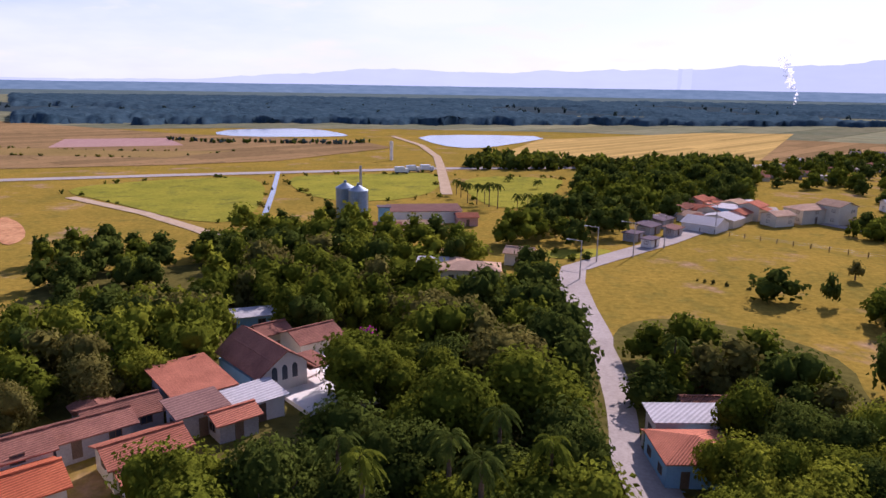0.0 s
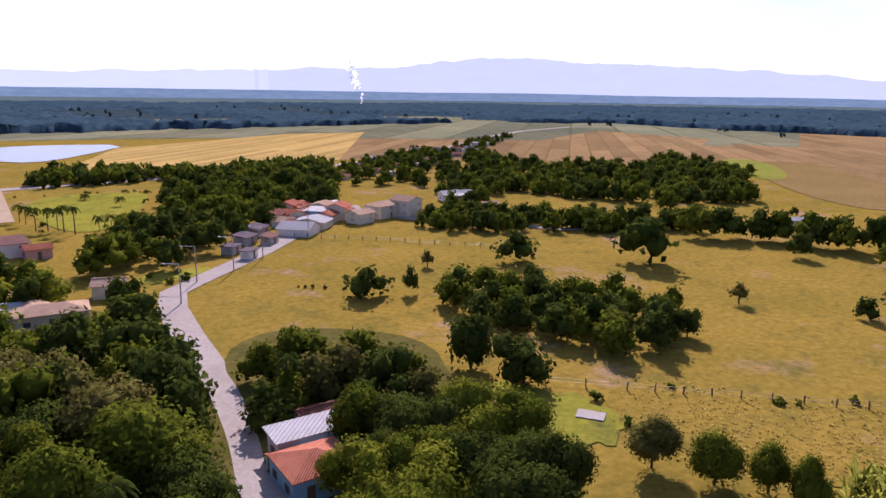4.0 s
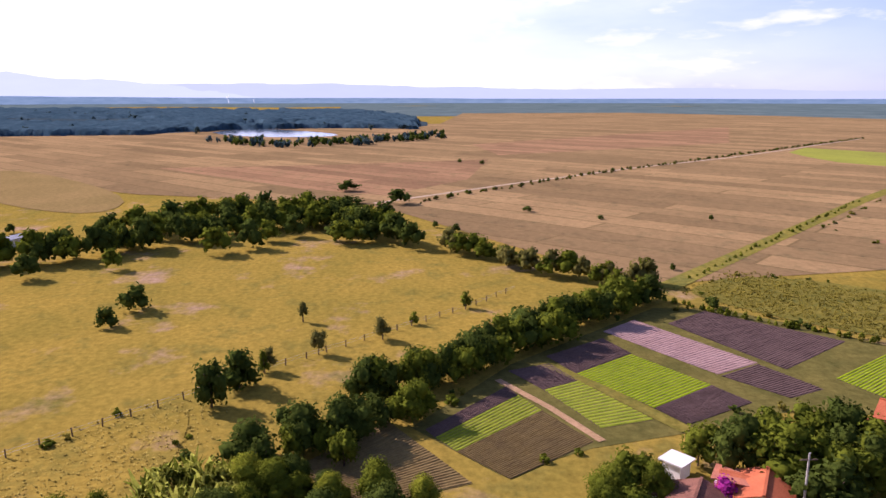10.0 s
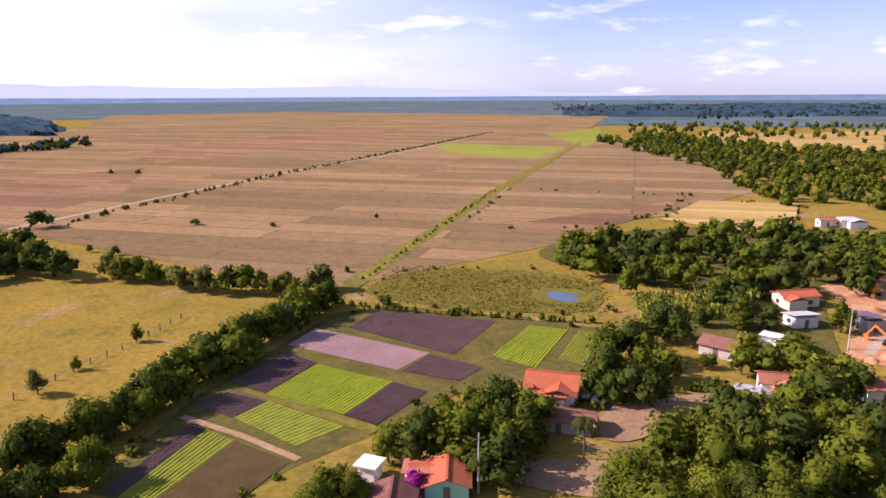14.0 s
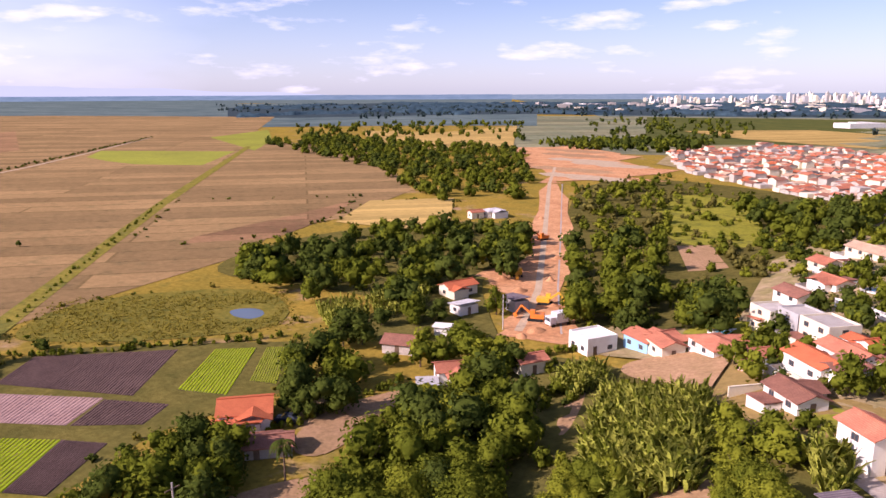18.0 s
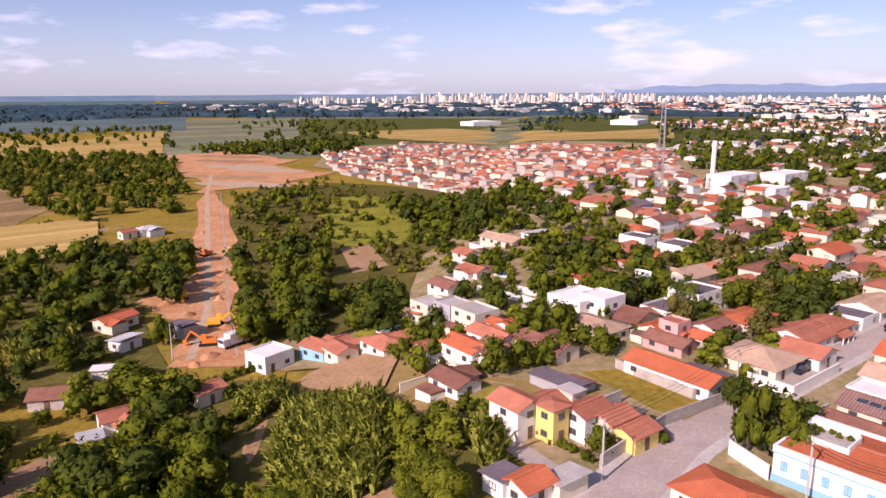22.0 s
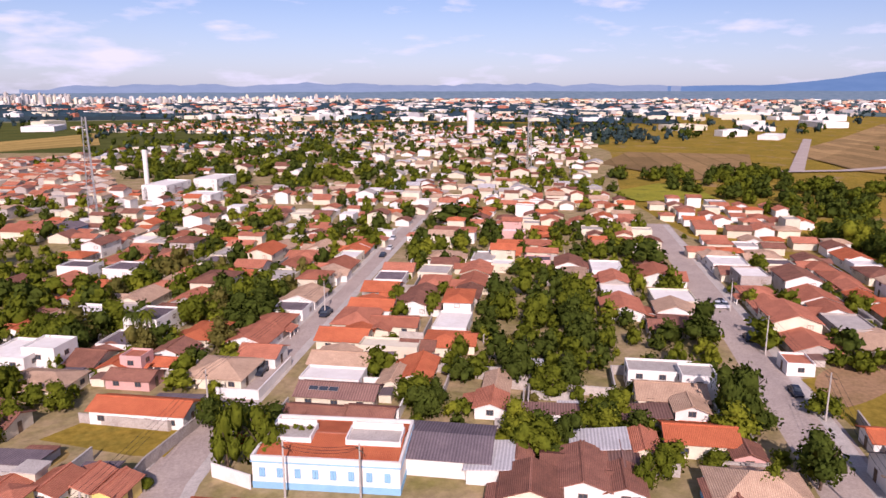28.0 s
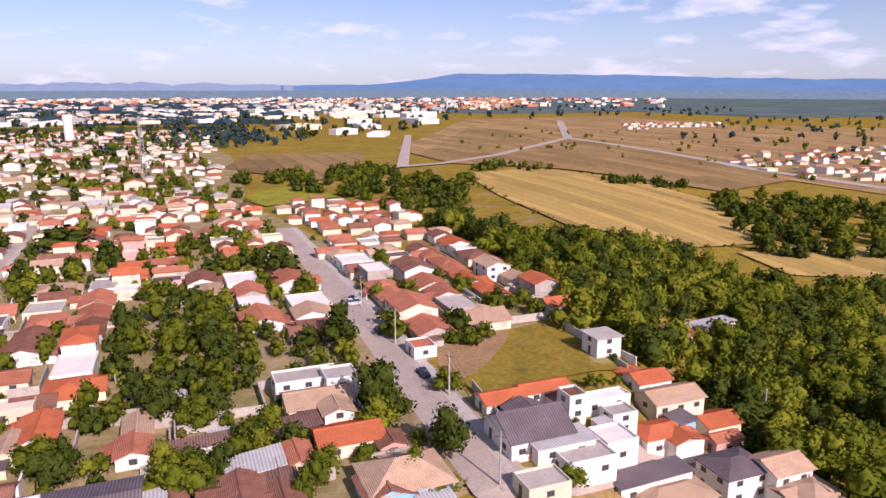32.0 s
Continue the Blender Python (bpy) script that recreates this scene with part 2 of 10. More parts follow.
M = {
    # blue-grey of the distance haze is put into this ground colour
    "farland": material("far_haze_tinted_country", (0.15, 0.19, 0.17), (0.065, 0.1, 0.105), size=160, fine=0.02, bump=0.1, stains=0.5, vary=0),
    "bushland": material("bushy_ground", (0.16, 0.13, 0.033), (0.085, 0.08, 0.021), size=6, fine=0.7, bump=0.9, stains=0.65, vary=0.1),
    # dark shade between far trees and blue haze, both painted as floor colour
    "woodfloor": material("shade_haze_wood_floor", (0.06, 0.085, 0.09), (0.03, 0.045, 0.055), size=45, fine=0.5, vary=0),
    "parkland": material("suburb_green", (0.12, 0.12, 0.03), (0.06, 0.075, 0.025), size=40, fine=0.1, stains=0.6, vary=0),
    "townground": material("dusty_yards", (0.42, 0.3, 0.18), (0.19, 0.17, 0.05), size=7, fine=0.6, bump=0.4, stains=0.6, vary=0),
    "grass": material("grass", (0.335, 0.22, 0.036), (0.21, 0.158, 0.026), size=30, fine=0.7, bump=0.6, stains=0.7, vary=0, patches=(0.36, 0.23, 0.15), tufts=(0.15, 0.13, 0.028)),
    "lush": material("lush_grass", (0.32, 0.285, 0.034), (0.2, 0.2, 0.026), size=16, fine=0.8, bump=0.5, stains=0.5, vary=0.1, tufts=(0.1, 0.11, 0.03)),
    "weeds": material("tall_weeds", (0.25, 0.195, 0.035), (0.13, 0.125, 0.024), size=4, fine=0.7, bump=0.9, stains=0.7, vary=0.1, tufts=(0.1, 0.11, 0.03)),
    "straw": material("dry_stubble", (0.32, 0.21, 0.095), (0.235, 0.155, 0.07), size=70, fine=0.35, bump=0.4, stains=0.4, vary=0.18, tufts=(0.17, 0.13, 0.06), strips=(16, 130)),
    "brown": material("brown_field", (0.29, 0.17, 0.085), (0.22, 0.13, 0.068), size=55, fine=0.3, bump=0.4, stains=0.4, vary=0.16, tufts=(0.17, 0.13, 0.06), strips=(14, 120)),
    "gold": material("golden_hay_field", (0.45, 0.31, 0.1), (0.35, 0.245, 0.08), size=60, fine=0.3, bump=0.4, stains=0.35, vary=0.1, strips=(7, 200)),
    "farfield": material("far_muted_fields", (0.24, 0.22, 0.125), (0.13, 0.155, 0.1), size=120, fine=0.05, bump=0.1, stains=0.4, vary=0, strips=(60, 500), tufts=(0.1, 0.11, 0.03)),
    "limefield": material("young_green_field", (0.27, 0.28, 0.04), (0.2, 0.2, 0.04), size=50, fine=0.3, bump=0.4, stains=0.35, vary=0.12),
    "mown": material("mown_strip", (0.3, 0.2, 0.075), (0.21, 0.15, 0.05), size=50, fine=0.5, bump=0.4, stains=0.5, vary=0.15),
    "soil": material("tilled_soil", (0.165, 0.105, 0.085), (0.11, 0.07, 0.058), size=5, fine=2.5, bump=0.6, stains=0.5, vary=0.12),
    "pinksoil": material("bare_pink_soil", (0.42, 0.27, 0.23), (0.33, 0.2, 0.17), size=6, fine=2.0, bump=0.5, stains=0.45, vary=0.05),
    "browncrop": material("dry_crop_bed", (0.25, 0.17, 0.06), (0.16, 0.11, 0.045), size=4, fine=2.0, bump=0.6, stains=0.55, vary=0.12),
    "lime": material("lettuce_bed", (0.27, 0.33, 0.008), (0.19, 0.25, 0.008), rough=0.9, size=3, fine=3.0, bump=0.6, stains=0.45, vary=0.15),
    "green": material("crop_bed", (0.25, 0.27, 0.02), (0.16, 0.19, 0.018), rough=0.9, size=3, fine=3.0, bump=0.6, stains=0.45, vary=0.15),
    "redearth": material("red_earth", (0.62, 0.345, 0.17), (0.4, 0.18, 0.08), size=11, fine=0.7, bump=0.6, stains=0.7, vary=0.1),
    "earth": material("dry_earth", (0.42, 0.25, 0.14), (0.28, 0.18, 0.085), size=6, fine=1.2, bump=0.5, stains=0.55, vary=0.1),
    "dust": material("dusty_track", (0.5, 0.38, 0.26), (0.38, 0.28, 0.17), size=5, fine=1.5, bump=0.3, stains=0.4, vary=0.1),
    "asphalt": material("worn_asphalt", (0.49, 0.4, 0.34), (0.37, 0.3, 0.255), size=7, fine=2.5, bump=0.2, stains=0.45, vary=0.05, patches=(0.52, 0.42, 0.34)),
    "paleroad": material("pale_road", (0.46, 0.4, 0.35), (0.34, 0.29, 0.25), size=8, fine=2.0, bump=0.2, stains=0.4, vary=0.05),
    "concrete": material("concrete", (0.5, 0.45, 0.4), (0.36, 0.32, 0.28), size=2.5, fine=4.0, bump=0.2, stains=0.5),
    "white": material("white_plaster", (0.82, 0.78, 0.72), (0.68, 0.63, 0.56), size=2.2, fine=5.0, bump=0.1, stains=0.3, vary=0.06),
    "cream": material("cream_plaster", (0.74, 0.66, 0.5), (0.62, 0.54, 0.4), size=2.2, fine=5.0, bump=0.1, stains=0.3, vary=0.1),
    "yellow": material("yellow_plaster", (0.8, 0.62, 0.2), (0.7, 0.53, 0.17), size=2.2, fine=5.0, bump=0.1, stains=0.3, vary=0.05),
    "pink": material("pink_plaster", (0.7, 0.42, 0.36), (0.6, 0.34, 0.3), size=2.2, fine=5.0, bump=0.1, stains=0.3, vary=0.1),
    "blue": material("blue_plaster", (0.3, 0.53, 0.72), (0.24, 0.44, 0.62), size=2.2, fine=5.0, bump=0.1, stains=0.25, vary=0.06),
    "mint": material("mint_plaster", (0.3, 0.62, 0.46), (0.24, 0.52, 0.38), size=2.2, fine=5.0, bump=0.1, stains=0.25, vary=0.06),
    "grey": material("grey_plaster", (0.45, 0.43, 0.42), (0.34, 0.32, 0.31), size=2.2, fine=5.0, bump=0.1, stains=0.35, vary=0.1),
    "stone": material("rough_boundary_wall", (0.52, 0.46, 0.4), (0.34, 0.29, 0.25), size=1.8, fine=4.0, bump=0.3, stains=0.55, vary=0.12),
    "tile": material("clay_tile", (0.56, 0.215, 0.125), (0.38, 0.14, 0.085), size=2.6, fine=5.0, bump=0.7, stains=0.5, vary=0.2, rows=(0.26, 44, 0.14)),
    "oldtile": material("weathered_clay_tile", (0.36, 0.165, 0.11), (0.21, 0.1, 0.072), size=2.2, fine=5.0, bump=0.7, stains=0.6, vary=0.2, rows=(0.26, 44, 0.14)),
    "orangetile": material("bright_clay_tile", (0.62, 0.185, 0.08), (0.46, 0.125, 0.058), size=3.0, fine=5.0, bump=0.7, stains=0.45, vary=0.12, rows=(0.26, 44, 0.14)),
    "tantile": material("tan_tile", (0.62, 0.42, 0.28), (0.46, 0.3, 0.2), size=2.2, fine=5.0, bump=0.7, stains=0.55, vary=0.14, rows=(0.26, 44, 0.14)),
    "greytile": material("grey_sheet_roof", (0.2, 0.158, 0.165), (0.13, 0.105, 0.115), size=3.0, fine=4.0, bump=0.5, stains=0.5, vary=0.15, rows=(0.45, 44, 0.22)),
    "brownroof": material("brown_sheet_roof", (0.26, 0.15, 0.12), (0.19, 0.11, 0.09), size=3.0, fine=4.0, bump=0.5, stains=0.5, vary=0.15, rows=(0.45, 44, 0.22)),
    "metalroof": material("pale_metal_roof", (0.55, 0.52, 0.51), (0.42, 0.4, 0.39), rough=0.82, size=3.0, fine=4.0, bump=0.4, stains=0.4, vary=0.08, rows=(0.5, 44, 0.18)),
    "silo": material("galvanised_steel", (0.26, 0.33, 0.4), (0.2, 0.25, 0.31), rough=0.42, size=2.0, fine=3.0, bump=0.2, metal=0.6, stains=0.35, vary=0.05),
    "wood": material("grey_timber", (0.22, 0.15, 0.1), (0.14, 0.1, 0.07), size=0.8, fine=8.0, bump=0.4, stains=0.5),
    "bark": material("bark", (0.16, 0.11, 0.075), (0.09, 0.065, 0.045), size=0.6, fine=8.0, bump=0.6, stains=0.5),
    "pipe": material("grey_steel_pole", (0.42, 0.41, 0.4), (0.33, 0.32, 0.31), rough=0.5, metal=0.4, size=1.0, stains=0.3),
    "leaf": foliage("leaves", (0.168, 0.185, 0.015), (0.086, 0.107, 0.01)),
    "darkleaf": foliage("dark_leaves", (0.095, 0.118, 0.018), (0.05, 0.07, 0.012)),
    "limeleaf": foliage("bright_leaves", (0.255, 0.26, 0.02), (0.15, 0.172, 0.014)),
    "dryleaf": foliage("dry_leaves", (0.2, 0.17, 0.04), (0.115, 0.11, 0.025)),
    # far leaves and far canopy: distance haze is painted in as blue-green
    "farleaf": foliage("far_woods_haze_tint", (0.07, 0.108, 0.098), (0.042, 0.068, 0.07), vary=0.2),
    "canopy": material("far_canopy_haze_tint", (0.062, 0.1, 0.122), (0.024, 0.05, 0.068), rough=0.95, size=26, fine=0.12, bump=1.0, stains=0.7, vary=0.0),
    "cane": foliage("cane_blades", (0.43, 0.42, 0.07), (0.27, 0.29, 0.035)),
    "weedleaf": foliage("weed_leaves", (0.26, 0.21, 0.03), (0.15, 0.135, 0.022)),
    "drygrass": foliage("dry_grass_blades", (0.44, 0.33, 0.075), (0.29, 0.225, 0.05)),
    "smoke": foliage("white_smoke", (0.95, 0.95, 0.95), (0.85, 0.85, 0.86), vary=0.05),
    "magenta": foliage("magenta_blossom", (0.5, 0.05, 0.3), (0.28, 0.03, 0.2)),
    "rose": foliage("pale_rose_blossom", (0.4, 0.2, 0.22), (0.2, 0.11, 0.1)),
    "redflower": foliage("red_blossom", (0.6, 0.05, 0.02), (0.3, 0.05, 0.02)),
}
water = bpy.data.materials.new("still_water")
water.use_nodes = True
wb = water.node_tree.nodes["Principled BSDF"]
wb.inputs["Base Color"].default_value, wb.inputs["Roughness"].default_value = (0.1, 0.13, 0.16, 1), 0.12
ripple = node(water.node_tree.nodes, "ShaderNodeTexNoise", Scale=0.6, Detail=3.0)
rel = node(water.node_tree.nodes, "ShaderNodeBump", Strength=0.04, Distance=0.1)
water.node_tree.links.new(ripple.outputs["Fac"], rel.inputs["Height"])
water.node_tree.links.new(rel.outputs["Normal"], wb.inputs["Normal"])
M["water"] = water
pool = bpy.data.materials.new("pool_water")
pool.use_nodes = True
pb = pool.node_tree.nodes["Principled BSDF"]
pb.inputs["Base Color"].default_value, pb.inputs["Roughness"].default_value = (0.22, 0.6, 0.68, 1), 0.08
M["pool"] = pool
glass = bpy.data.materials.new("window_glass")
glass.use_nodes = True
gb = glass.node_tree.nodes["Principled BSDF"]
gb.inputs["Base Color"].default_value, gb.inputs["Roughness"].default_value = (0.05, 0.06, 0.075, 1), 0.08
M["glass"] = glass
for key, colour, rough in (("carwhite", (0.75, 0.75, 0.74), 0.25), ("cardark", (0.03, 0.035, 0.05), 0.25), ("carred", (0.45, 0.03, 0.02), 0.25), ("carsilver", (0.4, 0.41, 0.43), 0.3),
                           ("digger", (0.8, 0.42, 0.03), 0.45), ("diggerorange", (0.75, 0.22, 0.03), 0.45), ("rubber", (0.02, 0.02, 0.02), 0.8)):
    M[key] = material(key + "_paint", colour, tuple(c * 0.85 for c in colour), rough=rough, bump=0.02, stains=0.12, vary=0.05)


# ---- ground ----
def ease(v):
    v = min(1.0, max(0.0, v))
    return v * v * (3 - 2 * v)


def level(x, y):
    """Height of the land: a flood plain at 0, and the terrace on which the town stands."""
    k = max(0.0, -x - 150) * 0.8
    w = ease((58 - x) / 55) * ease((-y - 4 + 0.45 * k) / (24 + k))
    far = 1 - 0.6 * ease((math.hypot(x, y) - 450) / 600)
    return 10 * w * far + 3 * math.exp(-((x + 28) ** 2 + (y - 66) ** 2) / 1600) * 5 / 3


def mesh_object(name, verts, faces, mat, parent=None, label="", smooth=False):
    me = bpy.data.meshes.new(name)
    me.from_pydata(verts, [], faces)
    if mat is not None:
        me.materials.append(mat)
    if smooth:
        me.polygons.foreach_set("use_smooth", [True] * len(me.polygons))
    ob = new(name, me)
    if parent is not None:
        ob.parent = parent
    if label:
        ob["label"] = label
    return ob


def part(name, bm, mat, parent, label=""):
    me = bpy.data.meshes.new(name)
    bm.to_mesh(me)
    bm.free()
    me.materials.append(mat)
    ob = new(name, me)
    ob.parent = parent
    if label:
        ob["label"] = label
    return ob


def ground_sheet():
    rings = [0.5]
    while rings[-1] < 4950:
        rings.append(min(4950.0, rings[-1] + max(4.0, rings[-1] * 0.045)))
    n = 160
    verts = [(0, 0, level(0, 0))]
    for r in rings:
        for k in range(n):
            a = 2 * math.pi * k / n
            x, y = r * math.cos(a), r * math.sin(a)
            z = level(x, y)
            verts.append((x, y, z - 0.35 * min(1.0, z) - 0.1 * ease((r - 150) / 500)))
    faces = [(0, 1 + k, 1 + (k + 1) % n) for k in range(n)]
    for i in range(len(rings) - 1):
        a, b = 1 + i * n, 1 + (i + 1) * n
        faces += [(a + k, b + k, b + (k + 1) % n, a + (k + 1) % n) for k in range(n)]
    return tagged(mesh_object("ground", verts, faces, M["grass"], smooth=True), "sunlit yellow-green pasture with bare patches", "ground", kind="structure")


ground_sheet()


def inside(x, y, poly):
    hit, j = False, len(poly) - 1
    for i in range(len(poly)):
        (xi, yi), (xj, yj) = poly[i], poly[j]
        if (yi > y) != (yj > y) and x < (xj - xi) * (y - yi) / (yj - yi) + xi:
            hit = not hit
        j = i
    return hit


LIFT = [0.05]
CLEAR, TAKEN = [], []


def patch(name, poly, mat, label, category="field", lift=None):
    """A piece of ground cover laid on the land, cut into cells where the land slopes."""
    LIFT[0] += 0.001
    up = LIFT[0] if lift is None else lift
    bm = bmesh.new()
    face = bm.faces.new([bm.verts.new((x, y, 0)) for x, y in poly])
    bm.normal_update()
    bmesh.ops.triangulate(bm, faces=[face], ngon_method="EAR_CLIP")
    if any(level(x, y) > 0.05 for x, y in poly):
        for _ in range(9):
            long = [e for e in bm.edges if e.calc_length() > 9]
            if not long or len(bm.faces) > 3000:
                break
            bmesh.ops.subdivide_edges(bm, edges=long, cuts=1)
            bmesh.ops.triangulate(bm, faces=bm.faces[:])
    for v in bm.verts:
        v.co.z = level(v.co.x, v.co.y) + up * (1 + math.hypot(v.co.x, v.co.y) / 250)
    bm.normal_update()
    for f in bm.faces:
        if f.normal.z < 0:
            f.normal_flip()
    me = bpy.data.meshes.new(name)
    bm.to_mesh(me)
    bm.free()
    me.materials.append(mat)
    return tagged(new(name, me), label, category, kind="structure")


def rounded(poly, times=3):
    """The outline with its corners cut to a soft curve."""
    for _ in range(times):
        poly = [(a[0] * (1 - k) + b[0] * k, a[1] * (1 - k) + b[1] * k) for a, b in zip(poly, poly[1:] + poly[:1]) for k in (0.25, 0.75)]
    return poly


def ragged(poly, amount):
    """The outline with rough, uneven edges."""
    out = []
    for k, (x, y) in enumerate(rounded(poly, 2)):
        out.append((x + amount * noise.noise((k * 0.9, 1.5, 0)) * 1.6, y + amount * noise.noise((k * 0.9, 7.5, 3)) * 1.6))
    return out


def ribbon(name, line, width, mat, label, category="road", lift=None, kind="structure"):
    """A road, track or bank along a line of points."""
    LIFT[0] += 0.001
    up = LIFT[0] if lift is None else lift
    pts = []
    for (x0, y0), (x1, y1) in zip(line, line[1:]):
        n = max(1, int(math.hypot(x1 - x0, y1 - y0) / 8))
        n = min(n, 60)
        pts += [(x0 + (x1 - x0) * k / n, y0 + (y1 - y0) * k / n) for k in range(n)]
    pts.append(line[-1])
    if category in ("road", "street"):
        CLEAR.extend((x, y, width / 2 + 1.0) for x, y in pts if math.hypot(x, y) < 400)
    verts, faces = [], []
    for i, (x, y) in enumerate(pts):
        a, b = pts[max(0, i - 1)], pts[min(len(pts) - 1, i + 1)]
        dx, dy = b[0] - a[0], b[1] - a[1]
        d = math.hypot(dx, dy) or 1
        w = width / 2 * (1 + 0.06 * noise.noise((x * 0.1, y * 0.1, 3)))
        for s in (-1, -0.33, 0.33, 1):
            px, py = x - dy / d * w * s, y + dx / d * w * s
            verts.append((px, py, level(px, py) + up * (1 + math.hypot(px, py) / 250)))
    for i in range(len(pts) - 1):
        for k in range(3):
            faces.append((4 * i + k + 1, 4 * i + k, 4 * i + k + 4, 4 * i + k + 5))
    return tagged(mesh_object(name, verts, faces, mat), label, category, kind=kind)


# ---- plants ----
rng = np.random.default_rng(7)


def crown_arrays(seed, leaves, lobes=7, flat=0.8, size=0.05, grid=(8, 5)):
    """A crown about 1 wide and 1 high, standing on z = 0: knobbly foliage masses with leaf clumps round them, as quads.
    Returns their corners and the soft normals by which a mass of leaves takes the light."""
    r = np.random.default_rng(seed)
    c = r.normal(0, 1, (lobes, 3))
    c /= np.linalg.norm(c, axis=1)[:, None]
    c = c * r.uniform(0.14, 0.32, (lobes, 1)) * (1, 1, flat)
    c[0] = (0, 0, 0.06)
    rad = r.uniform(0.15, 0.27, lobes)
    if lobes > 4:
        for k in (1, 2, 3):
            c[k], rad[k] = (0.2 * math.cos(2.1 * k + seed), 0.2 * math.sin(2.1 * k + seed), -0.17), 0.22
    nu, nv = grid
    masses, soft = [], []
    for k in range(lobes):
        u, v = np.meshgrid(np.arange(nu) * 2 * np.pi / nu, np.linspace(0.12, np.pi - 0.3, nv + 1))
        d = np.stack([np.sin(v) * np.cos(u), np.sin(v) * np.sin(u), np.cos(v)], 2)
        p = c[k] + d * (rad[k] * r.uniform(0.6, 0.9, (nv + 1, nu)))[:, :, None] * (1, 1, 0.85)
        for grid_of, store in ((p, masses), (d + r.normal(0, 0.38, d.shape), soft)):
            q = np.roll(grid_of, -1, axis=1)
            store.append(np.stack([grid_of[1:], q[1:], q[:-1], grid_of[:-1]], 2).reshape(-1, 4, 3))
    which = r.integers(0, lobes, leaves)
    d = r.normal(0, 1, (leaves, 3))
    d[:, 2] += 0.35
    d /= np.linalg.norm(d, axis=1)[:, None]
    p = c[which] + d * (rad[which] * r.uniform(0.72, 1.24, leaves))[:, None] * (1, 1, 0.85)
    nrm = d + (0, 0, 0.4) + r.normal(0, 0.7, (leaves, 3))
    nrm /= np.linalg.norm(nrm, axis=1)[:, None]
    side = np.cross(nrm, r.normal(0, 1, (leaves, 3)))
    side /= np.linalg.norm(side, axis=1)[:, None] + 1e-9
    up = np.cross(nrm, side)
    s = (size * r.uniform(0.5, 1.3, leaves))[:, None]
    bend = nrm * s * 0.25
    quads = np.stack([p - side * s - up * s * 0.3 - bend, p + side * s * 0.4 - up * s * 0.7 + bend * 0.4, p + side * s + up * s * 0.3 - bend, p - side * s * 0.4 + up * s * 0.7 + bend * 0.4], 1)
    lean = d * 0.9 + p * 1.2 + nrm * 0.45
    quads, soft = np.concatenate(masses + [quads]), np.concatenate(soft + [np.repeat(lean[:, None, :], 4, axis=1)])
    soft = soft / (np.linalg.norm(soft, axis=2)[:, :, None] + 1e-9)
    quads[:, :, 2] += 0.5
    lo, hi = quads[:, :, 2].min(), quads[:, :, 2].max()
    quads[:, :, 2] = (quads[:, :, 2] - lo) / (hi - lo)
    wide = np.abs(quads[:, :, :2]).max()
    quads[:, :, :2] *= 0.5 / wide * 1.08
    return quads.reshape(-1, 3).astype(np.float32), soft.reshape(-1, 3).astype(np.float32)


def planted(shape, x, y, z, width, height, turn):
    """A crown's corners and normals, sized, turned and set down at a place."""
    (p, q), c, s = shape, math.cos(turn), math.sin(turn)
    pts = np.stack([(p[:, 0] * c - p[:, 1] * s) * width + x, (p[:, 0] * s + p[:, 1] * c) * width + y, p[:, 2] * height + z], 1)
    nrm = np.stack([(q[:, 0] * c - q[:, 1] * s) / width, (q[:, 0] * s + q[:, 1] * c) / width, q[:, 2] / height], 1)
    return pts, nrm / (np.linalg.norm(nrm, axis=1)[:, None] + 1e-9)


def quad_mesh(name, pts, mats, pick=None, normals=None):
    me = bpy.data.meshes.new(name)
    n = len(pts) // 4
    if normals is not None:
        q, soft = np.array(pts, np.float32).reshape(n, 4, 3), np.array(normals, np.float32).reshape(n, 4, 3)
        turned = (np.cross(q[:, 2] - q[:, 0], q[:, 3] - q[:, 1]) * soft.mean(axis=1)).sum(axis=1) < 0
        q[turned], soft[turned] = q[turned][:, ::-1], soft[turned][:, ::-1]
        pts, normals = q.reshape(-1, 3), soft.reshape(-1, 3)
    me.vertices.add(4 * n)
    me.vertices.foreach_set("co", np.ascontiguousarray(pts, np.float32).ravel())
    me.loops.add(4 * n)
    me.loops.foreach_set("vertex_index", np.arange(4 * n, dtype=np.int32))
    me.polygons.add(n)
    me.polygons.foreach_set("loop_start", np.arange(0, 4 * n, 4, dtype=np.int32))
    me.polygons.foreach_set("loop_total", np.full(n, 4, np.int32))
    for m in mats:
        me.materials.append(m)
    if pick is not None:
        me.polygons.foreach_set("material_index", np.asarray(pick, np.int32))
    me.update(calc_edges=True)
    me.validate()
    if normals is not None:
        me.polygons.foreach_set("use_smooth", np.ones(n, bool))
        free = me.attributes.new("custom_normal", "FLOAT_VECTOR", "POINT")
        free.data.foreach_set("vector", np.ascontiguousarray(normals, np.float32).ravel())
        me.update()
    return me


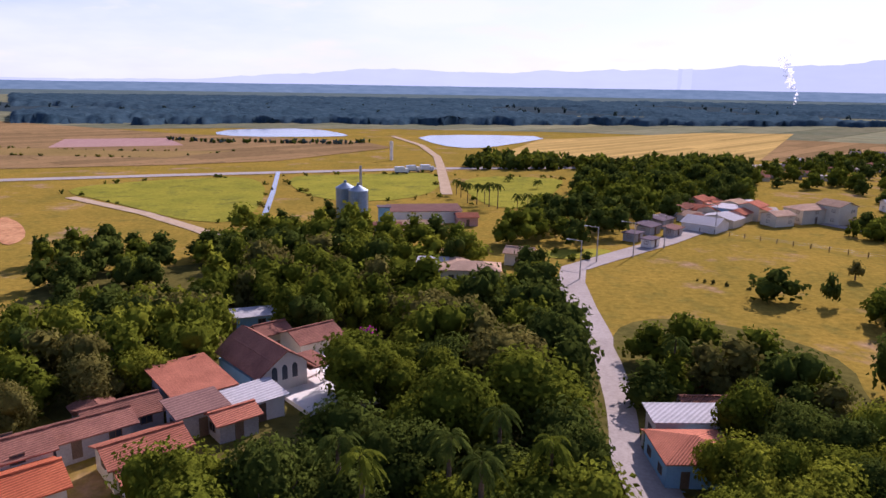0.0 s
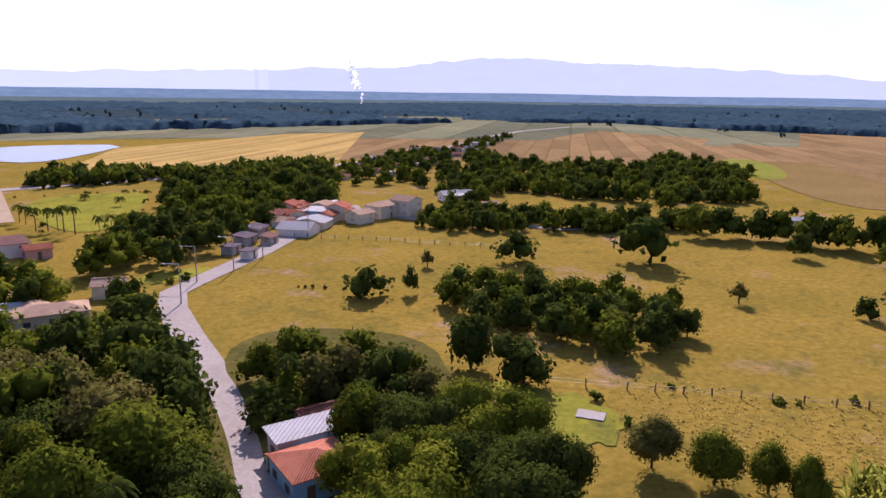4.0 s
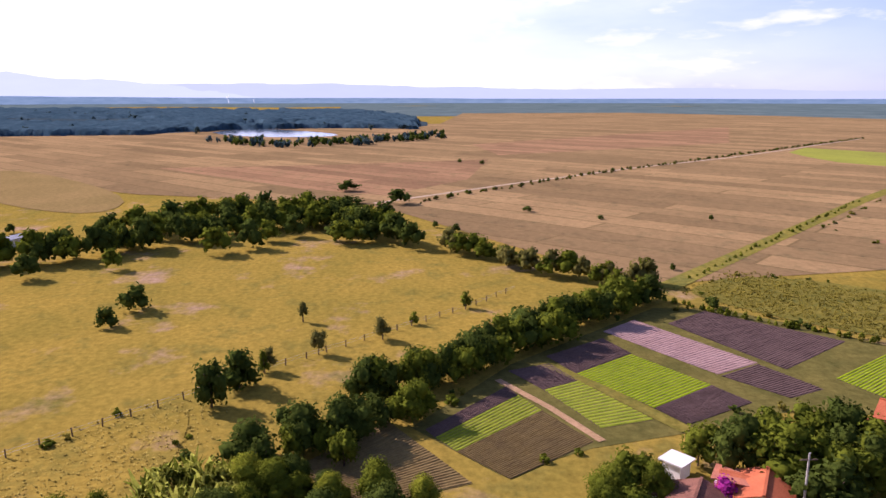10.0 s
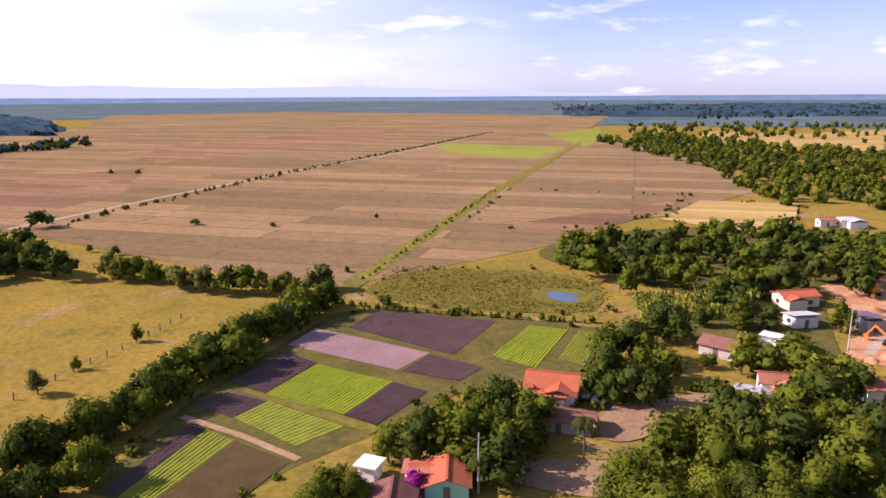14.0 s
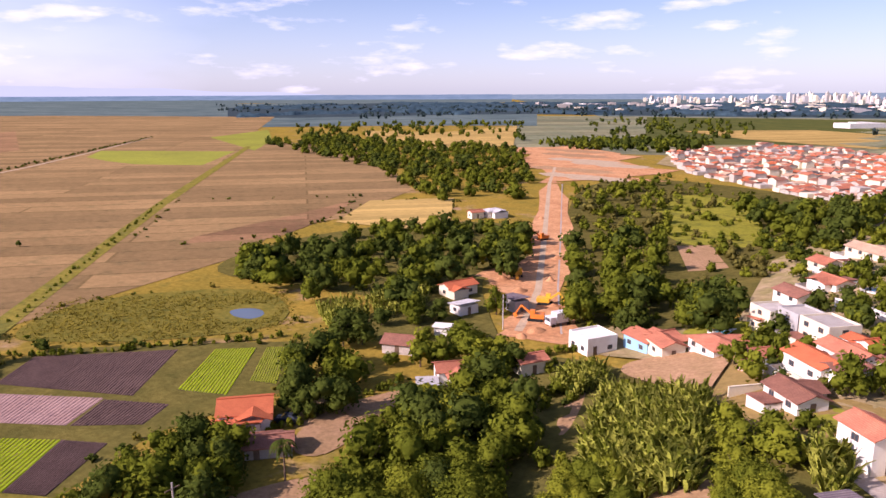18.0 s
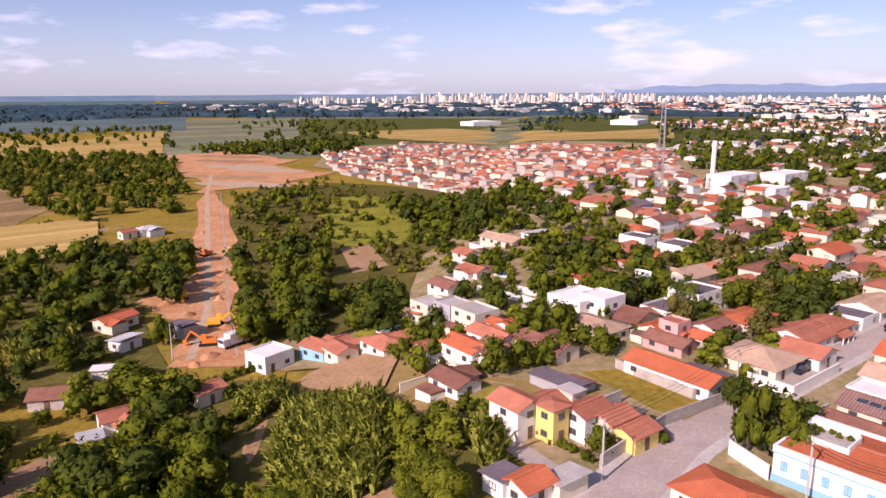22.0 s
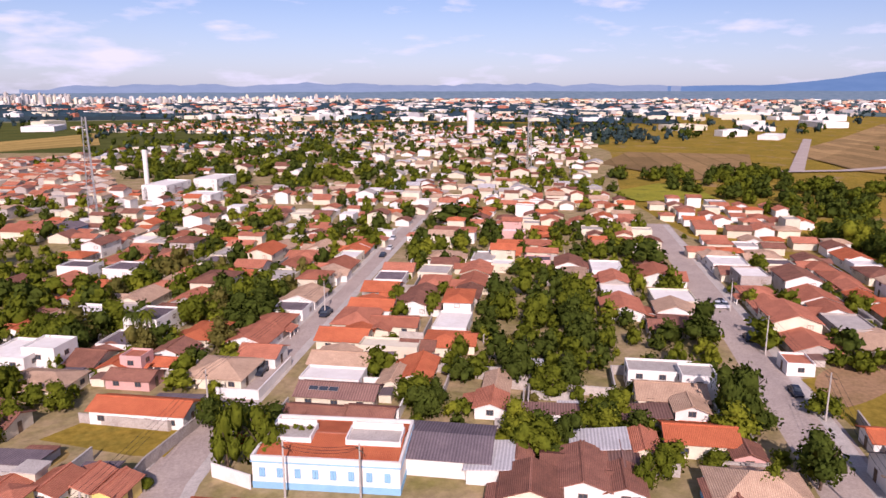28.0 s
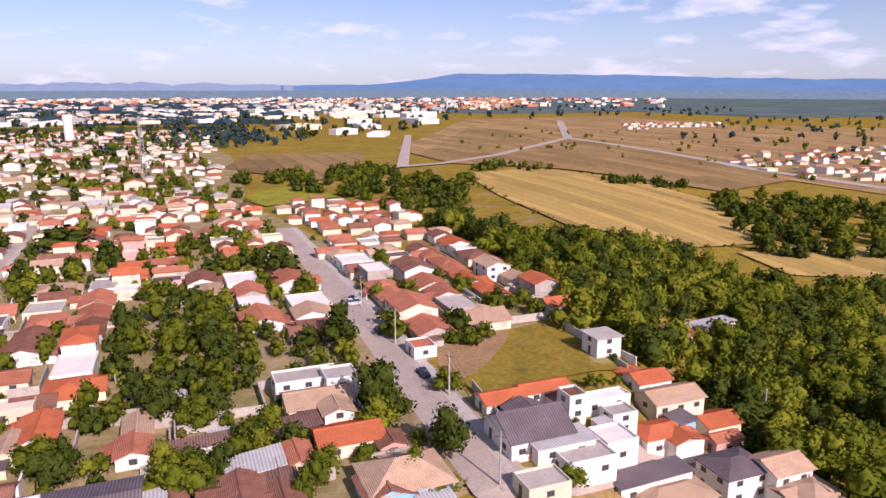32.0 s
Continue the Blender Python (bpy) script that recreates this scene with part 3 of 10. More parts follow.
def trunk_mesh(seed, bare=0):
    """A tapered trunk 1 high with a few limbs; the crown starts at about 0.35."""
    r = random.Random(seed)
    verts, faces = [], []

    def limb(a, b, ra, rb):
        a, b = Vector(a), Vector(b)
        d = (b - a).normalized()
        s = d.orthogonal().normalized()
        t = d.cross(s)
        base = len(verts)
        for p, rad in ((a, ra), (a.lerp(b, 0.5) + s * r.uniform(-0.02, 0.02), (ra + rb) / 2), (b, rb)):
            for k in range(6):
                q = p + (s * math.cos(k * math.pi / 3) + t * math.sin(k * math.pi / 3)) * rad
                verts.append(tuple(q))
        for j in range(2):
            for k in range(6):
                faces.append((base + 6 * j + k, base + 6 * j + (k + 1) % 6, base + 6 * j + 6 + (k + 1) % 6, base + 6 * j + 6 + k))

    top = Vector((r.uniform(-0.03, 0.03), r.uniform(-0.03, 0.03), 0.5))
    limb((0, 0, -0.03), top, 0.028, 0.019)
    for k in range(5 + bare):
        a = k * 2.4 + r.uniform(-0.4, 0.4)
        reach = r.uniform(0.14, 0.3)
        start = Vector((0, 0, r.uniform(0.3, 0.48)))
        end = Vector((math.cos(a) * reach, math.sin(a) * reach, r.uniform(0.58, 0.85)))
        limb(start, end, 0.014, 0.005)
        if bare:
            limb(end.lerp(start, 0.4), end + Vector((r.uniform(-0.12, 0.12), r.uniform(-0.12, 0.12), 0.12)), 0.006, 0.002)
    me = bpy.data.meshes.new("trunk")
    me.from_pydata(verts, [], faces)
    me.materials.append(M["bark"])
    return me


TRUNKS = [trunk_mesh(k) for k in range(3)]
CROWNS = {}
FLAT = (0.8, 1.0, 0.6, 0.9)
NEAR_SHAPES = [crown_arrays(20 + k, 4200, 9 + k % 4, FLAT[k], 0.02, (9, 5)) for k in range(4)]
MID_SHAPES = [crown_arrays(40 + k, 560, 7 + k % 3, FLAT[k], 0.039, (6, 3)) for k in range(4)]
LOOSE_SHAPES = [crown_arrays(50 + k, 130, 5 + k % 3, FLAT[k], 0.064, (5, 3)) for k in range(4)]
FAR_SHAPES = [crown_arrays(60 + k, 10, 3, 0.8, 0.14, (5, 2)) for k in range(4)]
TREE_WORDS = {
    "leaf": ("leafy green broadleaf tree with uneven crown", "tree"),
    "darkleaf": ("dense dark green tree with rounded crown", "tree"),
    "limeleaf": ("bright yellow-green leafy tree in sun", "tree"),
    "dryleaf": ("thin brownish tree with dry sparse leaves", "tree"),
    "magenta": ("bougainvillea covered in magenta blossom", "flowering tree"),
    "rose": ("tree with pale rose blossom", "flowering tree"),
    "redflower": ("shrub with red blossom beside a wall", "flowering shrub"),
}


def crown_mesh(kind, near, k):
    key = (kind, near, k)
    if key not in CROWNS:
        pts, soft = (NEAR_SHAPES if near else MID_SHAPES)[k]
        CROWNS[key] = quad_mesh("crown", pts, [M[kind]], normals=soft)
    return CROWNS[key]


def tree(x, y, height, width, kind="leaf", low=0.3, near=None, joined=False):
    """A tree: trunk with limbs, and a crown of leaf clumps that starts at low of its height."""
    if joined and math.hypot(x, y) > 96:
        LATER.append((x, y, height, width, kind, low))
        return None
    near = math.hypot(x, y) < 82 if near is None else near
    k = rng.integers(0, 4)
    z = level(x, y)
    top = new("tree" if height > 3 else "bush")
    turn = rng.uniform(0, 360)
    top.matrix_world = pose(x, y, z - 0.1, 0, 0, turn)
    stem = new("trunk", TRUNKS[k % 3])
    stem.scale = (height * 0.9, height * 0.9, height * 0.9)
    stem.parent = top
    crown = new("crown", crown_mesh(kind, near, int(k)))
    crown.scale = (width, width * rng.uniform(0.85, 1.1), height * (1 - low))
    crown.location = (0, 0, height * low)
    crown.parent = top
    label, category = TREE_WORDS[kind]
    if height <= 3:
        label, category = label.replace("tree", "bush"), "bush"
    return tagged(top, label, category, group="trees")


LATER = []


def join_trees(label, name="tree_belt"):
    """Trees too many and too far to count, as one mesh: crowns and trunks."""
    if not LATER:
        return None
    kinds = sorted({t[4] for t in LATER})
    chunks, soft, picks = [], [], []
    for x, y, h, w, kind, low in LATER:
        s = (MID_SHAPES if math.hypot(x, y) < (170 if h > 7.5 else 120) and h > 4 else LOOSE_SHAPES)[rng.integers(0, 4)]
        a, z = rng.uniform(0, 6.28), level(x, y)
        pts, nrm = planted(s, x, y, z + low * h - 0.1, w, (1 - low) * h, a)
        chunks.append(pts)
        soft.append(nrm)
        picks.append(np.full(len(pts) // 4, kinds.index(kind)))
        if low > 0.12:
            r = 0.025 * h
            ring = [(x + r * p, y + r * q) for p, q in ((-1, -1), (1, -1), (1, 1), (-1, 1))]
            for k in range(4):
                (xa, ya), (xb, yb) = ring[k], ring[(k + 1) % 4]
                chunks.append(np.array([(xa, ya, z - 0.2), (xb, yb, z - 0.2), (xb, yb, z + h * (low + 0.2)), (xa, ya, z + h * (low + 0.2))]))
                soft.append(np.repeat([((ya - yb) / r, (xb - xa) / r, 0.0)], 4, axis=0) * -0.5)
                picks.append(np.full(1, len(kinds)))
    LATER.clear()
    me = quad_mesh(name, np.concatenate(chunks), [M[k] for k in kinds] + [M["bark"]], np.concatenate(picks), np.concatenate(soft))
    return tagged(new(name, me), label, "trees", kind="stuff")


PALM_TOPS = []


def palm_top(seed, fronds=15):
    r = np.random.default_rng(seed)
    quads = []
    for k in range(fronds):
        a, lift = k * 2.39996 + r.uniform(-0.2, 0.2), r.uniform(-0.15, 0.95)
        out_dir = np.array([math.cos(a), math.sin(a), 0])
        side = np.array([-math.sin(a), math.cos(a), 0])
        pts = []
        for j in range(7):
            u = j / 6
            pts.append(out_dir * u * (1 - 0.18 * u) + np.array([0, 0, lift * u - (0.75 + 0.35 * lift) * u * u]))
        for j in range(6):
            w0, w1 = 0.16 * math.sin(math.pi * (0.12 + 0.88 * j / 6)), 0.16 * math.sin(math.pi * (0.12 + 0.88 * (j + 1) / 6))
            for s in (-1, 1):
                drop0, drop1 = np.array([0, 0, -0.55 * w0]), np.array([0, 0, -0.55 * w1])
                for cut in (0.0, 0.5):
                    a0 = pts[j] + (pts[j + 1] - pts[j]) * cut
                    a1 = pts[j] + (pts[j + 1] - pts[j]) * (cut + 0.38)
                    fwd = (pts[j + 1] - pts[j]) * 0.7
                    quads += [a0, a1, a1 + side * s * w1 + drop1 + fwd, a0 + side * s * w0 + drop0 + fwd]
    return np.array(quads, np.float32)


for k in range(3):
    PALM_TOPS.append(quad_mesh("crown", palm_top(80 + k), [M["darkleaf" if k != 1 else "leaf"]]))
PALM_TRUNK = bpy.data.meshes.new("trunk")
_v = [(math.cos(a * math.pi / 4) * r, math.sin(a * math.pi / 4) * r, z) for z, r in ((-0.02, 0.032), (0.05, 0.024), (0.5, 0.019), (1.0, 0.016)) for a in range(8)]
PALM_TRUNK.from_pydata(_v, [], [(8 * j + k, 8 * j + (k + 1) % 8, 8 * j + 8 + (k + 1) % 8, 8 * j + 8 + k) for j in range(3) for k in range(8)])
PALM_TRUNK.materials.append(M["bark"])


def palm(x, y, height, spread=2.6):
    top = new("palm_tree")
    top.matrix_world = pose(x, y, level(x, y) - 0.1, 0, 0, rng.uniform(0, 360))
    stem = new("trunk", PALM_TRUNK)
    stem.scale, stem.parent = (height, height, height), top
    crown = new("crown", PALM_TOPS[rng.integers(0, 3)])
    crown.scale, crown.location, crown.parent = (spread, spread, spread), (0, 0, height), top
    return tagged(top, "tall palm with arching green fronds", "palm tree", group="palms")


def sow(poly, count, sizes, kinds, low=0.12, wide=(0.85, 1.35), apart=0.5, label="belt of mixed green trees"):
    """Separate trees strewn over an area."""
    xs, ys = [p[0] for p in poly], [p[1] for p in poly]
    done, tries = [], 0
    while len(done) < count and tries < count * 60:
        tries += 1
        x, y = rng.uniform(min(xs), max(xs)), rng.uniform(min(ys), max(ys))
        if not inside(x, y, poly):
            continue
        h = rng.uniform(*sizes)
        w = h * rng.uniform(*wide)
        if any((x - a) ** 2 + (y - b) ** 2 < (apart * (w + c) / 2) ** 2 for a, b, c in done):
            continue
        if any((x - a) ** 2 + (y - b) ** 2 < (c + 0.33 * w) ** 2 for a, b, c in TAKEN + CLEAR):
            continue
        done.append((x, y, w))
        tree(x, y, h, w, kinds[rng.integers(0, len(kinds))], low, joined=True)
    join_trees(label)


def along(line, step, sizes, kinds, spread=2.0, low=0.12, wide=(0.8, 1.2)):
    """A hedge or row of separate trees beside a line."""
    for (x0, y0), (x1, y1) in zip(line, line[1:]):
        n = max(1, int(math.hypot(x1 - x0, y1 - y0) / step))
        for k in range(n):
            u = (k + rng.uniform(0.2, 0.8)) / n
            h = rng.uniform(*sizes)
            tree(x0 + (x1 - x0) * u + rng.normal(0, spread), y0 + (y1 - y0) * u + rng.normal(0, spread), h, h * rng.uniform(*wide), kinds[rng.integers(0, len(kinds))], low, joined=True)
    join_trees("hedge of dark green trees along a field", "hedge")


def woods(poly, count, sizes, mats, label, detail="mid", name="woods", wide=(0.8, 1.3)):
    """Woods that nobody could count, as one mesh."""
    shapes = {"near": MID_SHAPES, "mid": LOOSE_SHAPES}.get(detail, FAR_SHAPES)
    xs, ys = np.array([p[0] for p in poly]), np.array([p[1] for p in poly])
    chunks, soft, picks, got = [], [], [], 0
    while got < count:
        x, y = rng.uniform(xs.min(), xs.max()), rng.uniform(ys.min(), ys.max())
        if not inside(x, y, poly):
            continue
        h = rng.uniform(*sizes)
        w = h * rng.uniform(*wide)
        if detail != "far" and any((x - a) ** 2 + (y - b) ** 2 < (c + 0.3 * w) ** 2 for a, b, c in TAKEN):
            got += 0.2
            continue
        a = rng.uniform(0, 6.28)
        pts, nrm = planted(shapes[rng.integers(0, 4)], x, y, level(x, y) - 0.05 * h, w, 0.95 * h, a)
        chunks.append(pts)
        soft.append(nrm)
        picks.append(np.full(len(pts) // 4, rng.integers(0, len(mats))))
        got += 1
    me = quad_mesh(name, np.concatenate(chunks), [M[m] for m in mats], np.concatenate(picks), np.concatenate(soft))
    return tagged(new(name, me), label, "woods", kind="stuff")


def strew(poly, count, size, mat, label, name="weeds", tall=1.0):
    """Tufts of weeds or grass over an area, as one mesh."""
    xs, ys = [p[0] for p in poly], [p[1] for p in poly]
    n, chunks = 0, []
    while n < count:
        x, y = rng.uniform(min(xs), max(xs)), rng.uniform(min(ys), max(ys))
        if not inside(x, y, poly):
            continue
        n += 1
        x, y = x + rng.normal(0, 2.5), y + rng.normal(0, 2.5)
        if math.hypot(x - 139, y + 109.5) < 7.5:
            continue
        z, s = level(x, y), size * rng.uniform(0.5, 1.3)
        for k in range(4):
            a = rng.uniform(0, 6.28)
            d = np.array([math.cos(a), math.sin(a), 0]) * s
            e = np.array([-math.sin(a), math.cos(a), 0]) * s * 0.45
            base = np.array([x, y, z]) + d * 0.2
            tip = np.array([x, y, z + s * tall * rng.uniform(0.6, 1.2)]) + d
            chunks += [base - e, base + e, tip + e * 0.6, tip - e * 0.6]
    return tagged(new(name, quad_mesh(name, np.array(chunks), [M[mat]], normals=np.tile((0.1, 0.2, 1.0), (len(chunks), 1)))), label, "weeds", kind="stuff")


def verge(poly, step=11.0, sizes=(0.7, 2.0), kinds=("leaf", "weedleaf", "darkleaf")):
    """Low bushes and weeds growing along the edges of a field."""
    chunks, soft, picks = [], [], []
    for (x0, y0), (x1, y1) in zip(poly, poly[1:] + poly[:1]):
        n = int(math.hypot(x1 - x0, y1 - y0) / step)
        for k in range(n):
            if rng.uniform() < 0.35:
                continue
            for _ in range(rng.integers(1, 4)):
                u = (k + rng.uniform(0, 1)) / n
                x, y = x0 + (x1 - x0) * u + rng.normal(0, 1.3), y0 + (y1 - y0) * u + rng.normal(0, 1.3)
                if any((x - a) ** 2 + (y - b) ** 2 < (c + 0.5) ** 2 for a, b, c in TAKEN + CLEAR):
                    continue
                h = rng.uniform(*sizes)
                s, w = FAR_SHAPES[rng.integers(0, 4)], h * rng.uniform(1.0, 2.2)
                pts, nrm = planted(s, x, y, level(x, y) - 0.1, w, h, 0.0)
                chunks.append(pts)
                soft.append(nrm)
                picks.append(np.full(len(pts) // 4, rng.integers(0, len(kinds))))
    if not chunks:
        return None
    me = quad_mesh("field_verge", np.concatenate(chunks), [M[k] for k in kinds], np.concatenate(picks), np.concatenate(soft))
    return tagged(new("field_verge", me), "low bushes and weeds along a field edge", "bushes", kind="stuff")


# ---- buildings ----
def box(bm, x0, y0, z0, x1, y1, z1):
    v = [bm.verts.new(p) for p in ((x0, y0, z0), (x1, y0, z0), (x1, y1, z0), (x0, y1, z0), (x0, y0, z1), (x1, y0, z1), (x1, y1, z1), (x0, y1, z1))]
    for f in ((0, 3, 2, 1), (4, 5, 6, 7), (0, 1, 5, 4), (1, 2, 6, 5), (2, 3, 7, 6), (3, 0, 4, 7)):
        bm.faces.new([v[i] for i in f])


def slab(bm, quad, thick):
    """A sheet with thickness over four points."""
    quad = [Vector(p) for p in quad]
    n = (quad[1] - quad[0]).cross(quad[-1] - quad[0]).normalized()
    if n.z < 0:
        n = -n
    lo = [bm.verts.new(p) for p in quad]
    hi = [bm.verts.new(p + n * thick) for p in quad]
    k = len(quad)
    bm.faces.new(hi)
    bm.faces.new(lo[::-1])
    for i in range(k):
        bm.faces.new((lo[i], lo[(i + 1) % k], hi[(i + 1) % k], hi[i]))


WIN, HOMES = {}, []


def window_meshes():
    if not WIN:
        bm = bmesh.new()
        for a in ((-0.6, 0, -0.55, 0.6, 0.07, -0.47), (-0.6, 0, 0.47, 0.6, 0.07, 0.55), (-0.6, 0, -0.47, -0.52, 0.07, 0.47), (0.52, 0, -0.47, 0.6, 0.07, 0.47), (-0.03, 0, -0.47, 0.03, 0.06, 0.47)):
            box(bm, *a)
        WIN["frame"] = bpy.data.meshes.new("window")
        bm.to_mesh(WIN["frame"])
        bm.free()
        WIN["frame"].materials.append(M["wood"])
        bm = bmesh.new()
        box(bm, -0.52, 0, -0.47, 0.52, 0.03, 0.47)
        WIN["pane"] = bpy.data.meshes.new("pane")
        bm.to_mesh(WIN["pane"])
        bm.free()
        WIN["pane"].materials.append(M["glass"])
        bm = bmesh.new()
        box(bm, -0.45, 0, 0, 0.45, 0.06, 2.05)
        WIN["door"] = bpy.data.meshes.new("door")
        bm.to_mesh(WIN["door"])
        bm.free()
        WIN["door"].materials.append(M["wood"])
    return WIN


def window(parent, x, y, z, turn, pane=True, sx=1.0, sz=1.0):
    w = window_meshes()
    ob = new("window", w["frame"])
    ob.parent = parent
    ob.matrix_basis = pose(x, y, z, 0, 0, turn) @ Matrix.Diagonal((sx, 1, sz, 1))
    if pane:
        p = new("pane", w["pane"])
        p.parent = ob
    return ob


def wall_mesh(w, d, h, gable, along_x, parapet=0.0):
    """Walls of a house as one closed shell, with gable ends or a parapet; open work is added as windows."""
    bm = bmesh.new()
    a, b = w / 2, d / 2
    if parapet:
        box(bm, -a, -b, -1.2, a, b, h)
        t = 0.18
        for q in ((-a, -b, a, -b + t), (-a, b - t, a, b), (-a, -b + t, -a + t, b - t), (a - t, -b + t, a, b - t)):
            box(bm, q[0], q[1], h, q[2], q[3], h + parapet)
        return bm
    base = [bm.verts.new((x, y, -1.2)) for x, y in ((-a, -b), (a, -b), (a, b), (-a, b))]
    top = [bm.verts.new((x, y, h)) for x, y in ((-a, -b), (a, -b), (a, b), (-a, b))]
    bm.faces.new(base[::-1])
    if gable and along_x:
        r0, r1 = bm.verts.new((-a, 0, h + gable)), bm.verts.new((a, 0, h + gable))
        bm.faces.new((base[0], base[1], top[1], top[0]))
        bm.faces.new((base[2], base[3], top[3], top[2]))
        bm.faces.new((base[1], base[2], top[2], r1, top[1]))
        bm.faces.new((base[3], base[0], top[0], r0, top[3]))
        bm.faces.new((top[0], top[1], r1, r0))
        bm.faces.new((top[2], top[3], r0, r1))
    elif gable:
        r0, r1 = bm.verts.new((0, -b, h + gable)), bm.verts.new((0, b, h + gable))
        bm.faces.new((base[1], base[2], top[2], top[1]))
        bm.faces.new((base[3], base[0], top[0], top[3]))
        bm.faces.new((base[0], base[1], top[1], r0, top[0]))
        bm.faces.new((base[2], base[3], top[3], r1, top[2]))
        bm.faces.new((top[1], top[2], r1, r0))
        bm.faces.new((top[3], top[0], r0, r1))
    else:
        for i in range(4):
            bm.faces.new((base[i], base[(i + 1) % 4], top[(i + 1) % 4], top[i]))
        bm.faces.new(top)
    return bm


ROOF_WORDS = {"tile": "red clay tile", "oldtile": "weathered dark tile", "orangetile": "bright orange tile", "tantile": "tan tile", "greytile": "grey sheet", "brownroof": "brown sheet",
              "metalroof": "pale metal sheet", "concrete": "flat concrete", "white": "flat white"}
WALL_WORDS = {"white": "white", "cream": "cream", "yellow": "yellow", "pink": "pink", "blue": "blue", "mint": "mint green", "grey": "grey", "concrete": "bare concrete", "oldtile": "brick-red", "stone": "raw masonry"}


def annex(ob, a, b, h, rise, long_x, wall, top, pick):
    """A lower wing under its own gable, or a veranda with posts, against a long side of a house."""
    side, reach = pick.choice((-1, 1)), pick.uniform(1.6, 2.8)
    half, deep = (a, b) if long_x else (b, a)
    span = half * pick.uniform(0.45, 0.8)
    mid = (half - span) * pick.choice((-1, 1))

    def at(u, v, z):
        return (u, v * side, z) if long_x else (v * side, u, z)

    def block(bm, u0, v0, z0, u1, v1, z1):
        p, q = at(u0, v0, z0), at(u1, v1, z1)
        box(bm, min(p[0], q[0]), min(p[1], q[1]), z0, max(p[0], q[0]), max(p[1], q[1]), z1)

    bm = bmesh.new()
    if pick.random() < 0.5:
        crest = h - 0.15 + rise * min(1.0, span / deep) * 0.75
        block(bm, mid - span, deep - 0.2, -1.2, mid + span, deep + reach, h - 0.35)
        part("wing_wall", bm, M[wall], ob)
        bm = bmesh.new()
        into = deep * (1 - min(1.0, span / deep) * 0.75)
        for s in (-1, 1):
            slab(bm, [at(mid + s * (span + 0.4), deep - 0.3, h - 0.42), at(mid + s * (span + 0.4), deep + reach + 0.4, h - 0.42), at(mid, deep + reach + 0.4, crest), at(mid, into, crest)], 0.13)
        part("wing_roof", bm, M[top], ob)
    else:
        slab(bm, [at(mid - span, deep - 0.05, h - 0.3), at(mid + span, deep - 0.05, h - 0.3), at(mid + span, deep + reach, h - 0.85), at(mid - span, deep + reach, h - 0.85)], 0.12)
        part("veranda_roof", bm, M[top], ob)
        for u in (mid - span + 0.25, mid, mid + span - 0.25):
            bm = bmesh.new()
            block(bm, u - 0.1, deep + reach - 0.35, -0.8, u + 0.1, deep + reach - 0.15, h - 0.78)
            part("veranda_post", bm, M["white"], ob)


